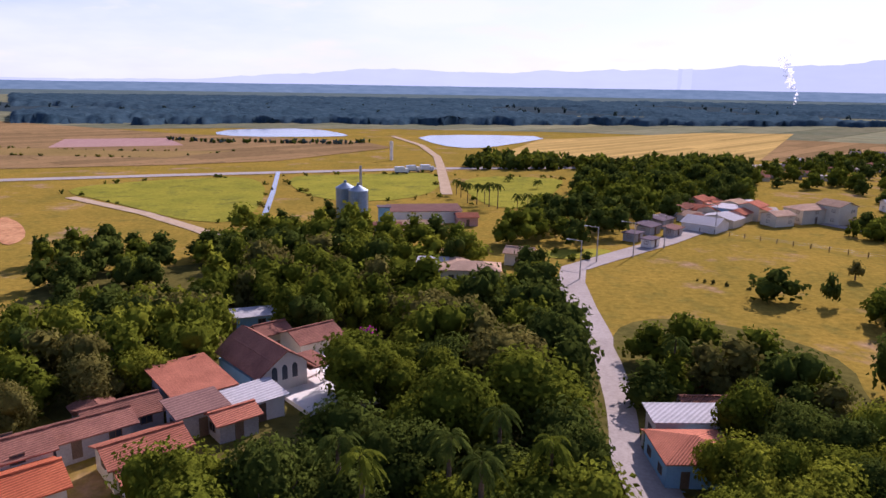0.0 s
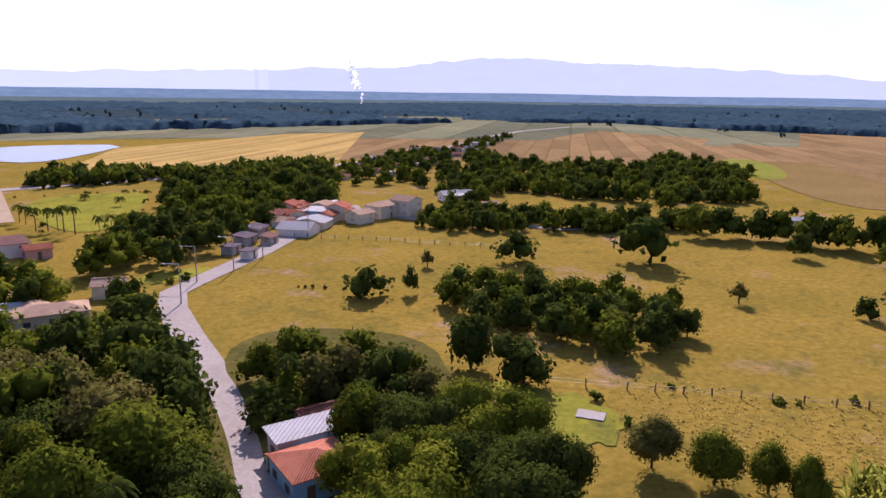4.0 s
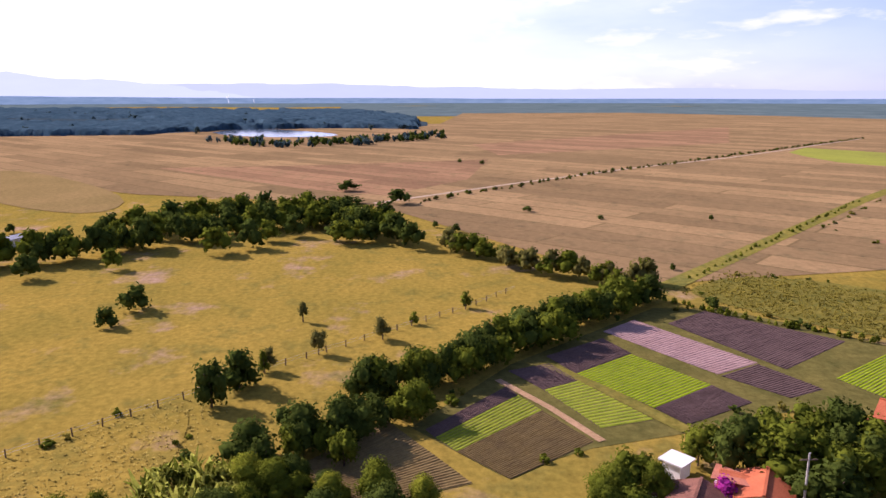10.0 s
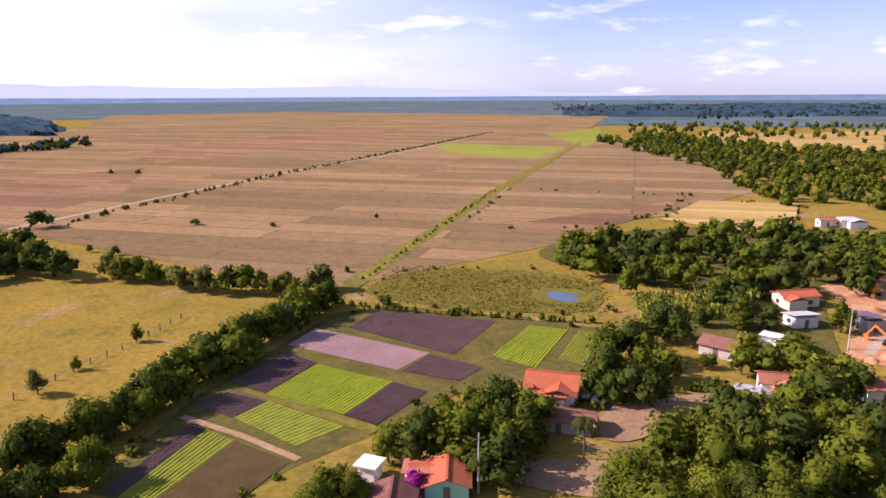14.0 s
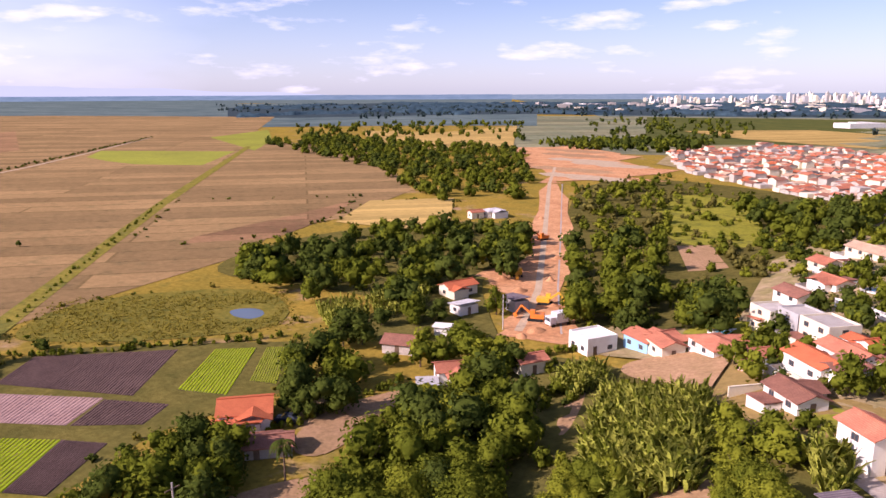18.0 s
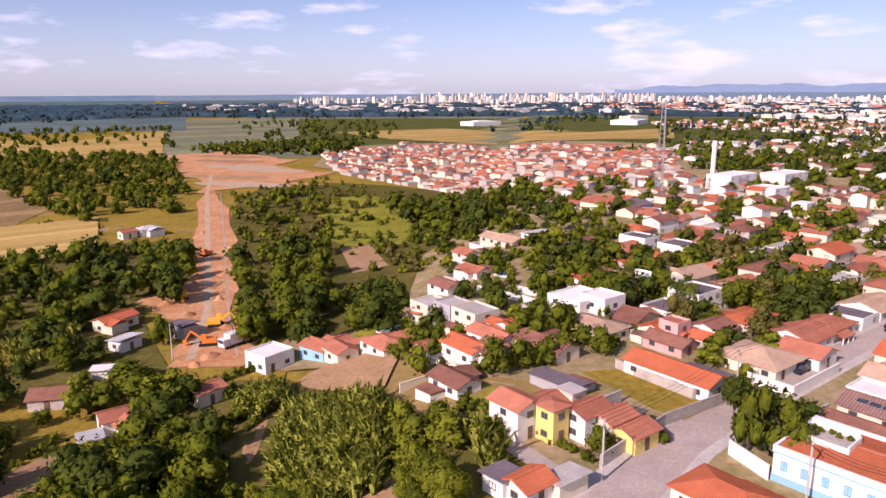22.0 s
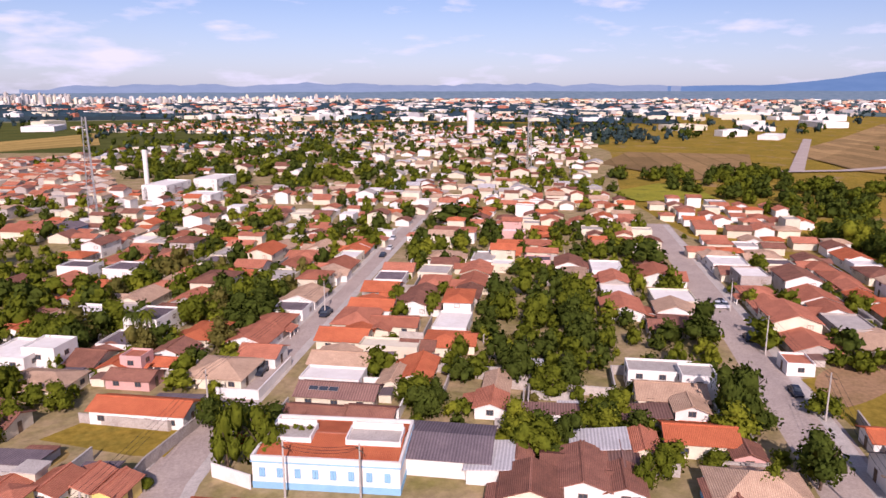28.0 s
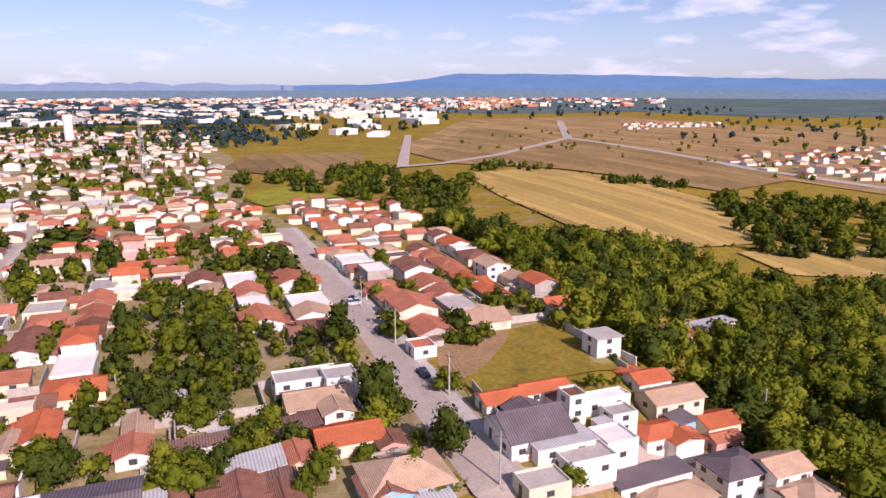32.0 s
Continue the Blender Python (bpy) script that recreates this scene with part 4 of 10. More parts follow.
def house(x, y, w, d, turn, h=3.0, roof="gable", rise=None, wall="white", top="tile", over=0.45, detail=2, base=None, name="house", label="", category="house", storeys=1, wing=True):
    """A house: w along its own x, d along its own y; the ridge runs along the longer side. detail: 0 far, 1 some windows, 2 windows on all sides."""
    ob = new(name)
    z = level(x, y) if base is None else base
    if z > 4:
        h *= 0.82
    ob.matrix_world = pose(x, y, z, 0, 0, turn)
    TAKEN.append((x, y, 0.42 * max(w, d)))
    HOMES.append((x, y, w, d, turn, h, wall))
    long_x = w >= d
    if rise is None:
        rise = 0.175 * min(w, d)
    a, b = w / 2, d / 2
    flat = roof in ("flat", "parapet")
    part("wall", wall_mesh(w, d, h, rise - 0.05 if roof == "gable" else 0, long_x, 0.5 if roof == "parapet" else 0), M[wall], ob)
    bm = bmesh.new()
    t = 0.14
    if roof == "gable":
        # one chevron-shaped shell along the ridge
        half, run = (b, a + over) if long_x else (a, b + over)
        k = rise / half
        prof = [(-half - over, h - k * over + t), (0, h + rise + t), (half + over, h - k * over + t), (half + over, h - k * over), (0, h + rise), (-half - over, h - k * over)]
        ends = [[bm.verts.new((s * run, q, z2) if long_x else (q, s * run, z2)) for q, z2 in prof] for s in (-1, 1)]
        bm.faces.new(ends[0])
        bm.faces.new(ends[1][::-1])
        for i in range(6):
            bm.faces.new((ends[0][i], ends[1][i], ends[1][(i + 1) % 6], ends[0][(i + 1) % 6]))
        bmesh.ops.recalc_face_normals(bm, faces=bm.faces[:])
    elif roof == "hip":
        m = min(a, b)
        ra, rb = max(a - m, 0.06) if long_x else 0.0, max(b - m, 0.06) if not long_x else 0.0
        A, B, z0 = a + over, b + over, h - 0.1
        lo = [bm.verts.new((px, py, z0)) for px, py in ((-A, -B), (A, -B), (A, B), (-A, B))]
        hi = [bm.verts.new((px, py, z0 + t)) for px, py in ((-A, -B), (A, -B), (A, B), (-A, B))]
        r0, r1 = bm.verts.new((-ra, -rb, h + rise)), bm.verts.new((ra, rb, h + rise))
        bm.faces.new(lo[::-1])
        for i in range(4):
            bm.faces.new((lo[i], lo[(i + 1) % 4], hi[(i + 1) % 4], hi[i]))
        if long_x:
            for f in ((hi[0], hi[1], r1, r0), (hi[1], hi[2], r1), (hi[2], hi[3], r0, r1), (hi[3], hi[0], r0)):
                bm.faces.new(f)
        else:
            for f in ((hi[0], hi[1], r0), (hi[1], hi[2], r1, r0), (hi[2], hi[3], r1), (hi[3], hi[0], r0, r1)):
                bm.faces.new(f)
    elif roof == "shed":
        slab(bm, [(-a - over, -b - over, h - 0.02), (a + over, -b - over, h - 0.02), (a + over, b + over, h + rise), (-a - over, b + over, h + rise)], t)
    elif roof == "parapet":
        box(bm, -a + 0.2, -b + 0.2, h + 0.004, a - 0.2, b - 0.2, h + 0.12)
    else:
        box(bm, -a - over, -b - over, h, a + over, b + over, h + 0.2)
    part("roof", bm, M[top], ob)
    if roof == "gable" and detail > 1:
        bm = bmesh.new()
        run = (a if long_x else b) + over
        if long_x:
            box(bm, -run, -0.17, h + rise + 0.05, run, 0.17, h + rise + 0.27)
        else:
            box(bm, -0.17, -run, h + rise + 0.05, 0.17, run, h + rise + 0.27)
        part("ridge_cap", bm, M[top], ob)
    if wing and detail and roof in ("gable", "hip") and min(w, d) > 4.4 and storeys == 1:
        annex(ob, a, b, h, rise, long_x, wall, top, random.Random(int(abs(x) * 10) * 7919 + int(abs(y) * 10)))
    if detail:
        sides = [(0, -b - 0.01, 180, w), (0, b + 0.01, 0, w), (a + 0.01, 0, -90, d), (-a - 0.01, 0, 90, d)]
        for n, (sx, sy, turn2, span) in enumerate(sides):
            c, s = math.cos(radians(turn2)), math.sin(radians(turn2))
            count = max(1, int(span / 3.4))
            for storey in range(storeys):
                zc = 1.4 + storey * (h / storeys)
                for k in range(count):
                    u = (k + 0.5) / count * span - span / 2
                    if detail == 1 and k % 2:
                        continue
                    if storey == 0 and k == count // 2 and n in (0, 1):
                        dr = new("door", window_meshes()["door"])
                        dr.parent = ob
                        dr.matrix_basis = pose(sx + c * u, sy + s * u, 0.0, 0, 0, turn2)
                    else:
                        window(ob, sx + c * u, sy + s * u, zc, turn2, pane=detail > 1, sz=0.85)
    if not label:
        words = {1: "single-storey", 2: "two-storey"}.get(storeys, "tall")
        label = f"{WALL_WORDS.get(wall, wall)} {words} house with {ROOF_WORDS.get(top, top)} {'roof' if flat else roof + ' roof'}"
    return tagged(ob, label, category, group="houses")


def wall_run(line, h=2.0, mat="stone", thick=0.18, label="plastered boundary wall round a yard"):
    """A free-standing boundary wall with a coping along a line."""
    ob = new("boundary_wall")
    x0, y0 = line[0]
    ob.matrix_world = pose(x0, y0, level(x0, y0))
    for (xa, ya), (xb, yb) in zip(line, line[1:]):
        n = max(1, int(math.hypot(xb - xa, yb - ya) / 8))
        for k in range(n):
            p = (xa + (xb - xa) * k / n, ya + (yb - ya) * k / n)
            q = (xa + (xb - xa) * (k + 1) / n, ya + (yb - ya) * (k + 1) / n)
            zp = min(level(*p), level(*q)) - level(x0, y0)
            length, ang = math.hypot(q[0] - p[0], q[1] - p[1]), math.degrees(math.atan2(q[1] - p[1], q[0] - p[0]))
            bm = bmesh.new()
            box(bm, 0, -thick / 2, -0.6, length + 0.02, thick / 2, h)
            box(bm, 0, -thick / 2 - 0.05, h, length + 0.02, thick / 2 + 0.05, h + 0.07)
            sec = part("wall_panel", bm, M[mat], ob)
            sec.matrix_basis = pose(p[0] - x0, p[1] - y0, zp, 0, 0, ang)
    return tagged(ob, label, "wall", group="boundary walls")


def fence(line, h=1.2, step=4.0, label="wire fence with grey timber posts in grass"):
    """Timber posts with two wires along a line."""
    ob = new("fence")
    x0, y0 = line[0]
    z0 = level(x0, y0)
    ob.matrix_world = pose(x0, y0, z0)
    if "post" not in WIN:
        bm = bmesh.new()
        box(bm, -0.09, -0.09, -0.4, 0.09, 0.09, 1.35)
        WIN["post"] = bpy.data.meshes.new("post")
        bm.to_mesh(WIN["post"])
        bm.free()
        WIN["post"].materials.append(M["wood"])
    for (xa, ya), (xb, yb) in zip(line, line[1:]):
        length = math.hypot(xb - xa, yb - ya)
        n = max(1, int(length / step))
        for k in range(n):
            u = k / n
            px, py = xa + (xb - xa) * u, ya + (yb - ya) * u
            p = new("post", WIN["post"])
            p.parent = ob
            p.matrix_basis = pose(px - x0, py - y0, level(px, py) - z0, rng.uniform(-4, 4), rng.uniform(-4, 4), rng.uniform(0, 90))
        bm = bmesh.new()
        for wz in (0.6, 1.1):
            box(bm, 0, -0.015, wz, length, 0.015, wz + 0.03)
        wire = part("wire", bm, M["pipe"], ob)
        wire.matrix_basis = pose(xa - x0, ya - y0, level(xa, ya) - z0, 0, 0, math.degrees(math.atan2(yb - ya, xb - xa)))
    return tagged(ob, label, "fence")


CAR = {}


def car(x, y, turn, paint="carwhite", base=None):
    """A parked saloon: body, cabin, glass, wheels, lights."""
    ob = new("car")
    ob.matrix_world = pose(x, y, (level(x, y) if base is None else base) + 0.12, 0, 0, turn)
    bm = bmesh.new()
    for pts in ([(-2.1, 0.35), (2.1, 0.35), (2.15, 0.7), (1.1, 0.92), (-1.5, 0.95), (-2.1, 0.85)],):
        lo = [bm.verts.new((px, -0.85, pz)) for px, pz in pts]
        hi = [bm.verts.new((px, 0.85, pz)) for px, pz in pts]
        bm.faces.new(lo)
        bm.faces.new(hi[::-1])
        for i in range(len(pts)):
            bm.faces.new((lo[i], hi[i], hi[(i + 1) % len(pts)], lo[(i + 1) % len(pts)]))
    bmesh.ops.recalc_face_normals(bm, faces=bm.faces[:])
    bmesh.ops.bevel(bm, geom=bm.edges[:], offset=0.06, segments=1, affect="EDGES")
    part("body", bm, M[paint], ob)
    bm = bmesh.new()
    v = [bm.verts.new(p) for p in ((-1.5, -0.78, 0.94), (1.0, -0.78, 0.94), (1.0, 0.78, 0.94), (-1.5, 0.78, 0.94), (-1.0, -0.62, 1.38), (0.35, -0.62, 1.38), (0.35, 0.62, 1.38), (-1.0, 0.62, 1.38))]
    for f in ((4, 5, 6, 7), (0, 1, 5, 4), (1, 2, 6, 5), (2, 3, 7, 6), (3, 0, 4, 7)):
        bm.faces.new([v[i] for i in f])
    part("cabin_glass", bm, M["glass"], ob)
    bm = bmesh.new()
    box(bm, -0.98, -0.62, 1.385, 0.33, 0.62, 1.43)
    part("cabin_roof", bm, M[paint], ob)
    if "wheel" not in CAR:
        bm = bmesh.new()
        bmesh.ops.create_cone(bm, segments=14, radius1=0.33, radius2=0.33, depth=0.22, cap_ends=True, matrix=pose(0, 0, 0, 90))
        CAR["wheel"] = bpy.data.meshes.new("wheel")
        bm.to_mesh(CAR["wheel"])
        bm.free()
        CAR["wheel"].materials.append(M["rubber"])
    for wx in (-1.35, 1.35):
        for wy in (-0.78, 0.78):
            wh = new("wheel", CAR["wheel"])
            wh.parent, wh.location = ob, (wx, wy, 0.22)
    return tagged(ob, {"carwhite": "white", "cardark": "dark blue", "carred": "red", "carsilver": "silver"}[paint] + " car parked at the roadside", "car", group="cars")


def pole(x, y, h=8.5, arm=None, turn=0, label="concrete utility pole with crossarm beside a road"):
    """A utility pole with a crossarm, or a lamp on an arm."""
    ob = new("street_lamp" if arm else "utility_pole")
    ob.matrix_world = pose(x, y, level(x, y), 0, 0, turn)
    bm = bmesh.new()
    bmesh.ops.create_cone(bm, segments=8, radius1=0.17, radius2=0.11, depth=h + 0.4, cap_ends=True, matrix=Matrix.Translation((0, 0, h / 2 - 0.2)))
    part("post", bm, M["concrete"], ob)
    bm = bmesh.new()
    if arm:
        box(bm, 0, -0.05, h - 0.2, arm, 0.05, h - 0.08)
        part("arm", bm, M["pipe"], ob)
        bm = bmesh.new()
        box(bm, arm - 0.1, -0.14, h - 0.28, arm + 0.6, 0.14, h - 0.06)
        part("lamp_head", bm, M["pipe"], ob)
    else:
        box(bm, -0.06, -1.0, h - 0.9, 0.06, 1.0, h - 0.76)
        part("crossarm", bm, M["wood"], ob)
    return tagged(ob, "street lamp on a tall grey pole" if arm else label, "street lamp" if arm else "utility pole", group="poles")


def far_town(poly, count, label, pitch=(12, 11), tops=("tile", "oldtile", "tile", "tantile", "orangetile"), turn=46.0, sizes=(6, 11), tall=(1.7, 2.5), name="far_houses", skip=0.12, walls=("cream", "white"), single=False):
    """Small houses in rows that stay far off, as one mesh: walls and gable roofs."""
    c, s = math.cos(radians(turn)), math.sin(radians(turn))
    us = [x * c + y * s for x, y in poly]
    vs = [-x * s + y * c for x, y in poly]
    mats = list(walls) + list(tops)
    verts, faces, picks, n = [], [], [], 0
    u = min(us)
    while u < max(us):
        v = min(vs)
        row = int((u - min(us)) / pitch[0])
        while v < max(vs):
            uu, vv = u + rng.uniform(-1.2, 1.2), v + rng.uniform(-1, 1)
            x, y = uu * c - vv * s, uu * s + vv * c
            v += pitch[1] * rng.uniform(0.9, 1.25)
            if row % 5 == 4 or not inside(x, y, poly) or rng.uniform() < skip or n >= count:
                continue
            n += 1
            w, d, h = rng.uniform(*sizes) / 2, rng.uniform(*sizes) / 2, rng.uniform(*tall)
            if rng.uniform() < 0.12:
                h += 2.6
            r = rng.uniform(0.12, 0.2) * 2 * min(w, d)
            z = level(x, y)
            if single:
                shape = ("gable", "gable", "gable", "hip", "parapet")[rng.integers(0, 5)]
                top = tops[rng.integers(0, len(tops))] if shape != "parapet" else "concrete"
                house(x, y, 2 * w, 2 * d, turn + rng.uniform(-2, 2), h, shape, None, walls[rng.integers(0, len(walls))], top, over=0.45, detail=0, storeys=2 if h > 4 else 1)
                continue
            flat = rng.uniform() < 0.16
            if rng.uniform() < 0.5:
                w, d = d, w
                q = 90
            else:
                q = 0
            cc, ss = math.cos(radians(turn + q)), math.sin(radians(turn + q))
            o = 0.4
            loc = [(-w, -d, -1.5), (w, -d, -1.5), (w, d, -1.5), (-w, d, -1.5), (-w, -d, h), (w, -d, h), (w, d, h), (-w, d, h), (-w, 0, h + r), (w, 0, h + r),
                   (-w - o, -d - o, h - o * r / d + 0.1), (w + o, -d - o, h - o * r / d + 0.1), (w + o, d + o, h - o * r / d + 0.1), (-w - o, d + o, h - o * r / d + 0.1), (-w - o, 0, h + r + 0.1), (w + o, 0, h + r + 0.1)]
            b = len(verts)
            verts += [(x + px * cc - py * ss, y + px * ss + py * cc, z + pz) for px, py, pz in loc]
            wallpick = int(rng.uniform() < 0.4)
            fs = [(0, 1, 5, 4), (2, 3, 7, 6), (1, 2, 6, 9, 5), (3, 0, 4, 8, 7)] if not flat else [(0, 1, 5, 4), (2, 3, 7, 6), (1, 2, 6, 5), (3, 0, 4, 7), (4, 5, 6, 7)]
            faces += [tuple(b + i for i in f) for f in fs]
            picks += [wallpick] * len(fs)
            if not flat:
                faces += [(b + 10, b + 11, b + 15, b + 14), (b + 12, b + 13, b + 14, b + 15)]
                picks += [2 + int(rng.integers(0, len(tops)))] * 2
        u += pitch[0]
    if single:
        return None
    me = bpy.data.meshes.new(name)
    me.from_pydata(verts, [], faces)
    for k in mats:
        me.materials.append(M[k])
    me.polygons.foreach_set("material_index", picks)
    return tagged(new(name, me), label, "houses", kind="stuff")


# ---- special buildings and things ----
TOWN = 46.4                         # turn of the town's streets


def uv(u, v):
    """A place by its distance along the streets and across them."""
    return -0.69 * u - 0.724 * v, -0.724 * u + 0.69 * v


def crop_rows(p0, p1, p2, p3, count, mat, label, high=0.22, fill=0.62):
    """Rounded crop ridges side by side; rows run from p0 to p1 and are stacked towards p3."""
    verts, faces, steps = [], [], 14
    count = int(count * 1.7)
    p0, p1, p2, p3 = (Vector((*p, 0.07)) for p in (p0, p1, p2, p3))
    for k in range(count):
        a0, a1 = p0.lerp(p3, k / count), p1.lerp(p2, k / count)
        b0, b1 = p0.lerp(p3, (k + fill) / count), p1.lerp(p2, (k + fill) / count)
        base = len(verts)
        for j in range(steps + 1):
            s, e = a0.lerp(a1, j / steps), b0.lerp(b1, j / steps)
            h = high * rng.uniform(0.6, 1.15)
            for q, z in ((0, 0), (0.25, 0.85), (0.75, 0.9), (1, 0)):
                p = s.lerp(e, q)
                verts.append((p.x, p.y, p.z + h * z))
        for j in range(steps):
            for q in range(3):
                i = base + 4 * j + q
                faces.append((i, i + 1, i + 5, i + 4))
    ob = mesh_object("crop_rows", verts, faces, mat)
    ob.data.update()
    return tagged(ob, label, "crop rows", kind="stuff")


def street_row(u0, u1, v0, v1, tops=("tile", "tile", "orangetile", "oldtile", "tantile"), walls=("white", "white", "cream", "cream", "white", "stone"), front=(7.0, 12.5), gap=(0.2, 1.8), detail=1, skip=0.08):
    """Houses side by side along a street."""
    u = u0
    while u < u1:
        w = rng.uniform(*front)
        d = (v1 - v0) * rng.uniform(0.75, 1.05)
        vc = (v0 + v1) / 2 + rng.uniform(-1, 1)
        x, y = uv(u + w / 2, vc)
        u += w + rng.uniform(*gap)
        if rng.uniform() < skip or any((x - a) ** 2 + (y - b) ** 2 < (r + 0.34 * max(w, d)) ** 2 for a, b, r in TAKEN):
            continue
        two = rng.uniform() < 0.16
        roof = ("gable", "gable", "gable", "hip", "parapet")[rng.integers(0, 5)]
        top = tops[rng.integers(0, len(tops))] if roof != "parapet" else ("concrete", "white", "greytile")[rng.integers(0, 3)]
        house(x, y, w, d, TOWN + rng.uniform(-1.5, 1.5), 5.6 if two else rng.uniform(2.6, 3.2), roof, wall=walls[rng.integers(0, len(walls))], top=top, detail=detail, storeys=2 if two else 1)


def city(poly, count, tall, size, label, mats=("cream", "concrete", "grey", "white"), name="city_blocks", aspect=1.0):
    """Far city blocks and sheds: plain boxes with a set-back top, as one mesh."""
    xs, ys = [p[0] for p in poly], [p[1] for p in poly]
    verts, faces, picks, n = [], [], [], 0
    while n < count:
        x, y = rng.uniform(min(xs), max(xs)), rng.uniform(min(ys), max(ys))
        if not inside(x, y, poly):
            continue
        n += 1
        w, h = rng.uniform(*size), rng.uniform(*tall) * rng.uniform(0.55, 1.0)
        d = w * rng.uniform(0.6, 1.0) * aspect
        a = radians(46 + rng.uniform(-25, 25) + 90 * rng.integers(0, 2))
        c, s, z = math.cos(a), math.sin(a), level(x, y)
        m = int(rng.integers(0, len(mats)))
        for k, lo, hi in ((1.0, -2, h), (0.45, h, h * 1.1 + 0.6)):
            b = len(verts)
            for pz in (lo, hi):
                verts += [(x + (px * c - py * s) * k, y + (px * s + py * c) * k, z + pz) for px, py in ((-w / 2, -d / 2), (w / 2, -d / 2), (w / 2, d / 2), (-w / 2, d / 2))]
            fs = ((4, 5, 6, 7), (0, 1, 5, 4), (1, 2, 6, 5), (2, 3, 7, 6), (3, 0, 4, 7))
            faces += [tuple(b + i for i in f) for f in fs]
            picks += [m] * 5
    me = bpy.data.meshes.new(name)
    me.from_pydata(verts, [], faces)
    for k in mats:
        me.materials.append(M[k])
    me.polygons.foreach_set("material_index", picks)
    return tagged(new(name, me), label, "buildings", kind="stuff")


# Self-lit backdrop surface: distance haze is mixed into its two emission colours.
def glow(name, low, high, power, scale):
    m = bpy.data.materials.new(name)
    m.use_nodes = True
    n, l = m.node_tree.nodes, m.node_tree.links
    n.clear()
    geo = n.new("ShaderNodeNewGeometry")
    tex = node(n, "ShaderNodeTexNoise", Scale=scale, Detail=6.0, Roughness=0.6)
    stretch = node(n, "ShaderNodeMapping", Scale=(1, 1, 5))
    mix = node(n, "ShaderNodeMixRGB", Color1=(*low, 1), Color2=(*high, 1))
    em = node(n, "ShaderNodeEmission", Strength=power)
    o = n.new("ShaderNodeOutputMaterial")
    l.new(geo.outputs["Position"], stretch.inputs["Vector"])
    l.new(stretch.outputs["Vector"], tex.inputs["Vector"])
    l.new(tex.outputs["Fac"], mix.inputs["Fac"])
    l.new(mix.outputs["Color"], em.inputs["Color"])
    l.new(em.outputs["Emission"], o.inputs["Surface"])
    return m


def ridge(name, start, end, radius, heights, mat, label, seed=0.0, rough=0.18, base=-5.0):
    """A far range of hills between two bearings (degrees clockwise from +y)."""
    verts, faces, n = [], [], 140
    for k in range(n + 1):
        u = k / n
        a = radians(start + (end - start) * u)
        f = u * (len(heights) - 1)
        i = min(int(f), len(heights) - 2)
        t = f - i
        t = t * t * (3 - 2 * t)
        h = heights[i] * (1 - t) + heights[i + 1] * t
        h *= 1 + rough * noise.noise((u * 22 + seed, seed, 0)) + rough * 0.5 * noise.noise((u * 70 + seed, seed, 5))
        for q, r in ((base, 0), (max(h, base + 1) * 0.55, 30), (max(h, base + 1), 60)):
            verts.append((math.sin(a) * (radius + r), math.cos(a) * (radius + r), q))
    for k in range(n):
        for j in range(2):
            i = 3 * k + j
            faces.append((i, i + 1, i + 4, i + 3))
    return tagged(mesh_object(name, verts, faces, mat, smooth=True), label, "hills", kind="structure")


def smoke(x, y, h, lean, label="white smoke plume rising from a field fire"):
    n = 64
    u = rng.uniform(0, 1, n) ** 0.85
    w = (0.035 + 0.14 * u) * h
    cx = x + (lean * u ** 1.3 + 0.05 * np.sin(u * 7)) * h + rng.normal(0, 0.35, n) * w
    cy = y + rng.normal(0, 0.35, n) * w
    cz = u * h + rng.normal(0, 0.02, n) * h
    p = np.stack([cx, cy, cz], 1)
    s = (w * rng.uniform(0.22, 0.42, n))[:, None]
    a = rng.normal(0, 1, (n, 3))
    a /= np.linalg.norm(a, axis=1)[:, None]
    b = np.cross(a, rng.normal(0, 1, (n, 3)))
    b /= np.linalg.norm(b, axis=1)[:, None]
    quads = np.stack([p - a * s - b * s, p + a * s - b * s, p + a * s + b * s, p - a * s + b * s], 1).reshape(-1, 3)
    return tagged(new("smoke", quad_mesh("smoke", quads, [M["smoke"]])), label, "smoke", kind="stuff")


M["smoke"] = bpy.data.materials.new("thin_smoke")
M["smoke"].use_nodes = True
_n, _l = M["smoke"].node_tree.nodes, M["smoke"].node_tree.links
_n.clear()
_t = node(_n, "ShaderNodeBsdfTranslucent", Color=(0.97, 0.97, 0.99, 1))
_d = node(_n, "ShaderNodeBsdfDiffuse", Color=(0.97, 0.97, 0.99, 1))
_c = node(_n, "ShaderNodeBsdfTransparent")
_m, _k, _o = node(_n, "ShaderNodeMixShader", Fac=0.12), node(_n, "ShaderNodeMixShader", Fac=0.42), _n.new("ShaderNodeOutputMaterial")
_l.new(_t.outputs[0], _m.inputs[1])
_l.new(_d.outputs[0], _m.inputs[2])
_l.new(_c.outputs[0], _k.inputs[1])
_l.new(_m.outputs[0], _k.inputs[2])
_l.new(_k.outputs[0], _o.inputs["Surface"])
# far hills and land glow by themselves; their pale blues carry painted haze
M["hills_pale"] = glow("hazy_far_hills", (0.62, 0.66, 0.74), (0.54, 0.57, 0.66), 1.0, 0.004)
M["hills_mid"] = glow("haze_soft_far_hills", (0.56, 0.595, 0.67), (0.5, 0.535, 0.62), 1.0, 0.005)
M["hills_faint"] = glow("haze_faint_far_hills", (0.49, 0.52, 0.58), (0.45, 0.48, 0.55), 1.0, 0.006)
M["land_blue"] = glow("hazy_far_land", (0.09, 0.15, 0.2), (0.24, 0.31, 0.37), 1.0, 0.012)
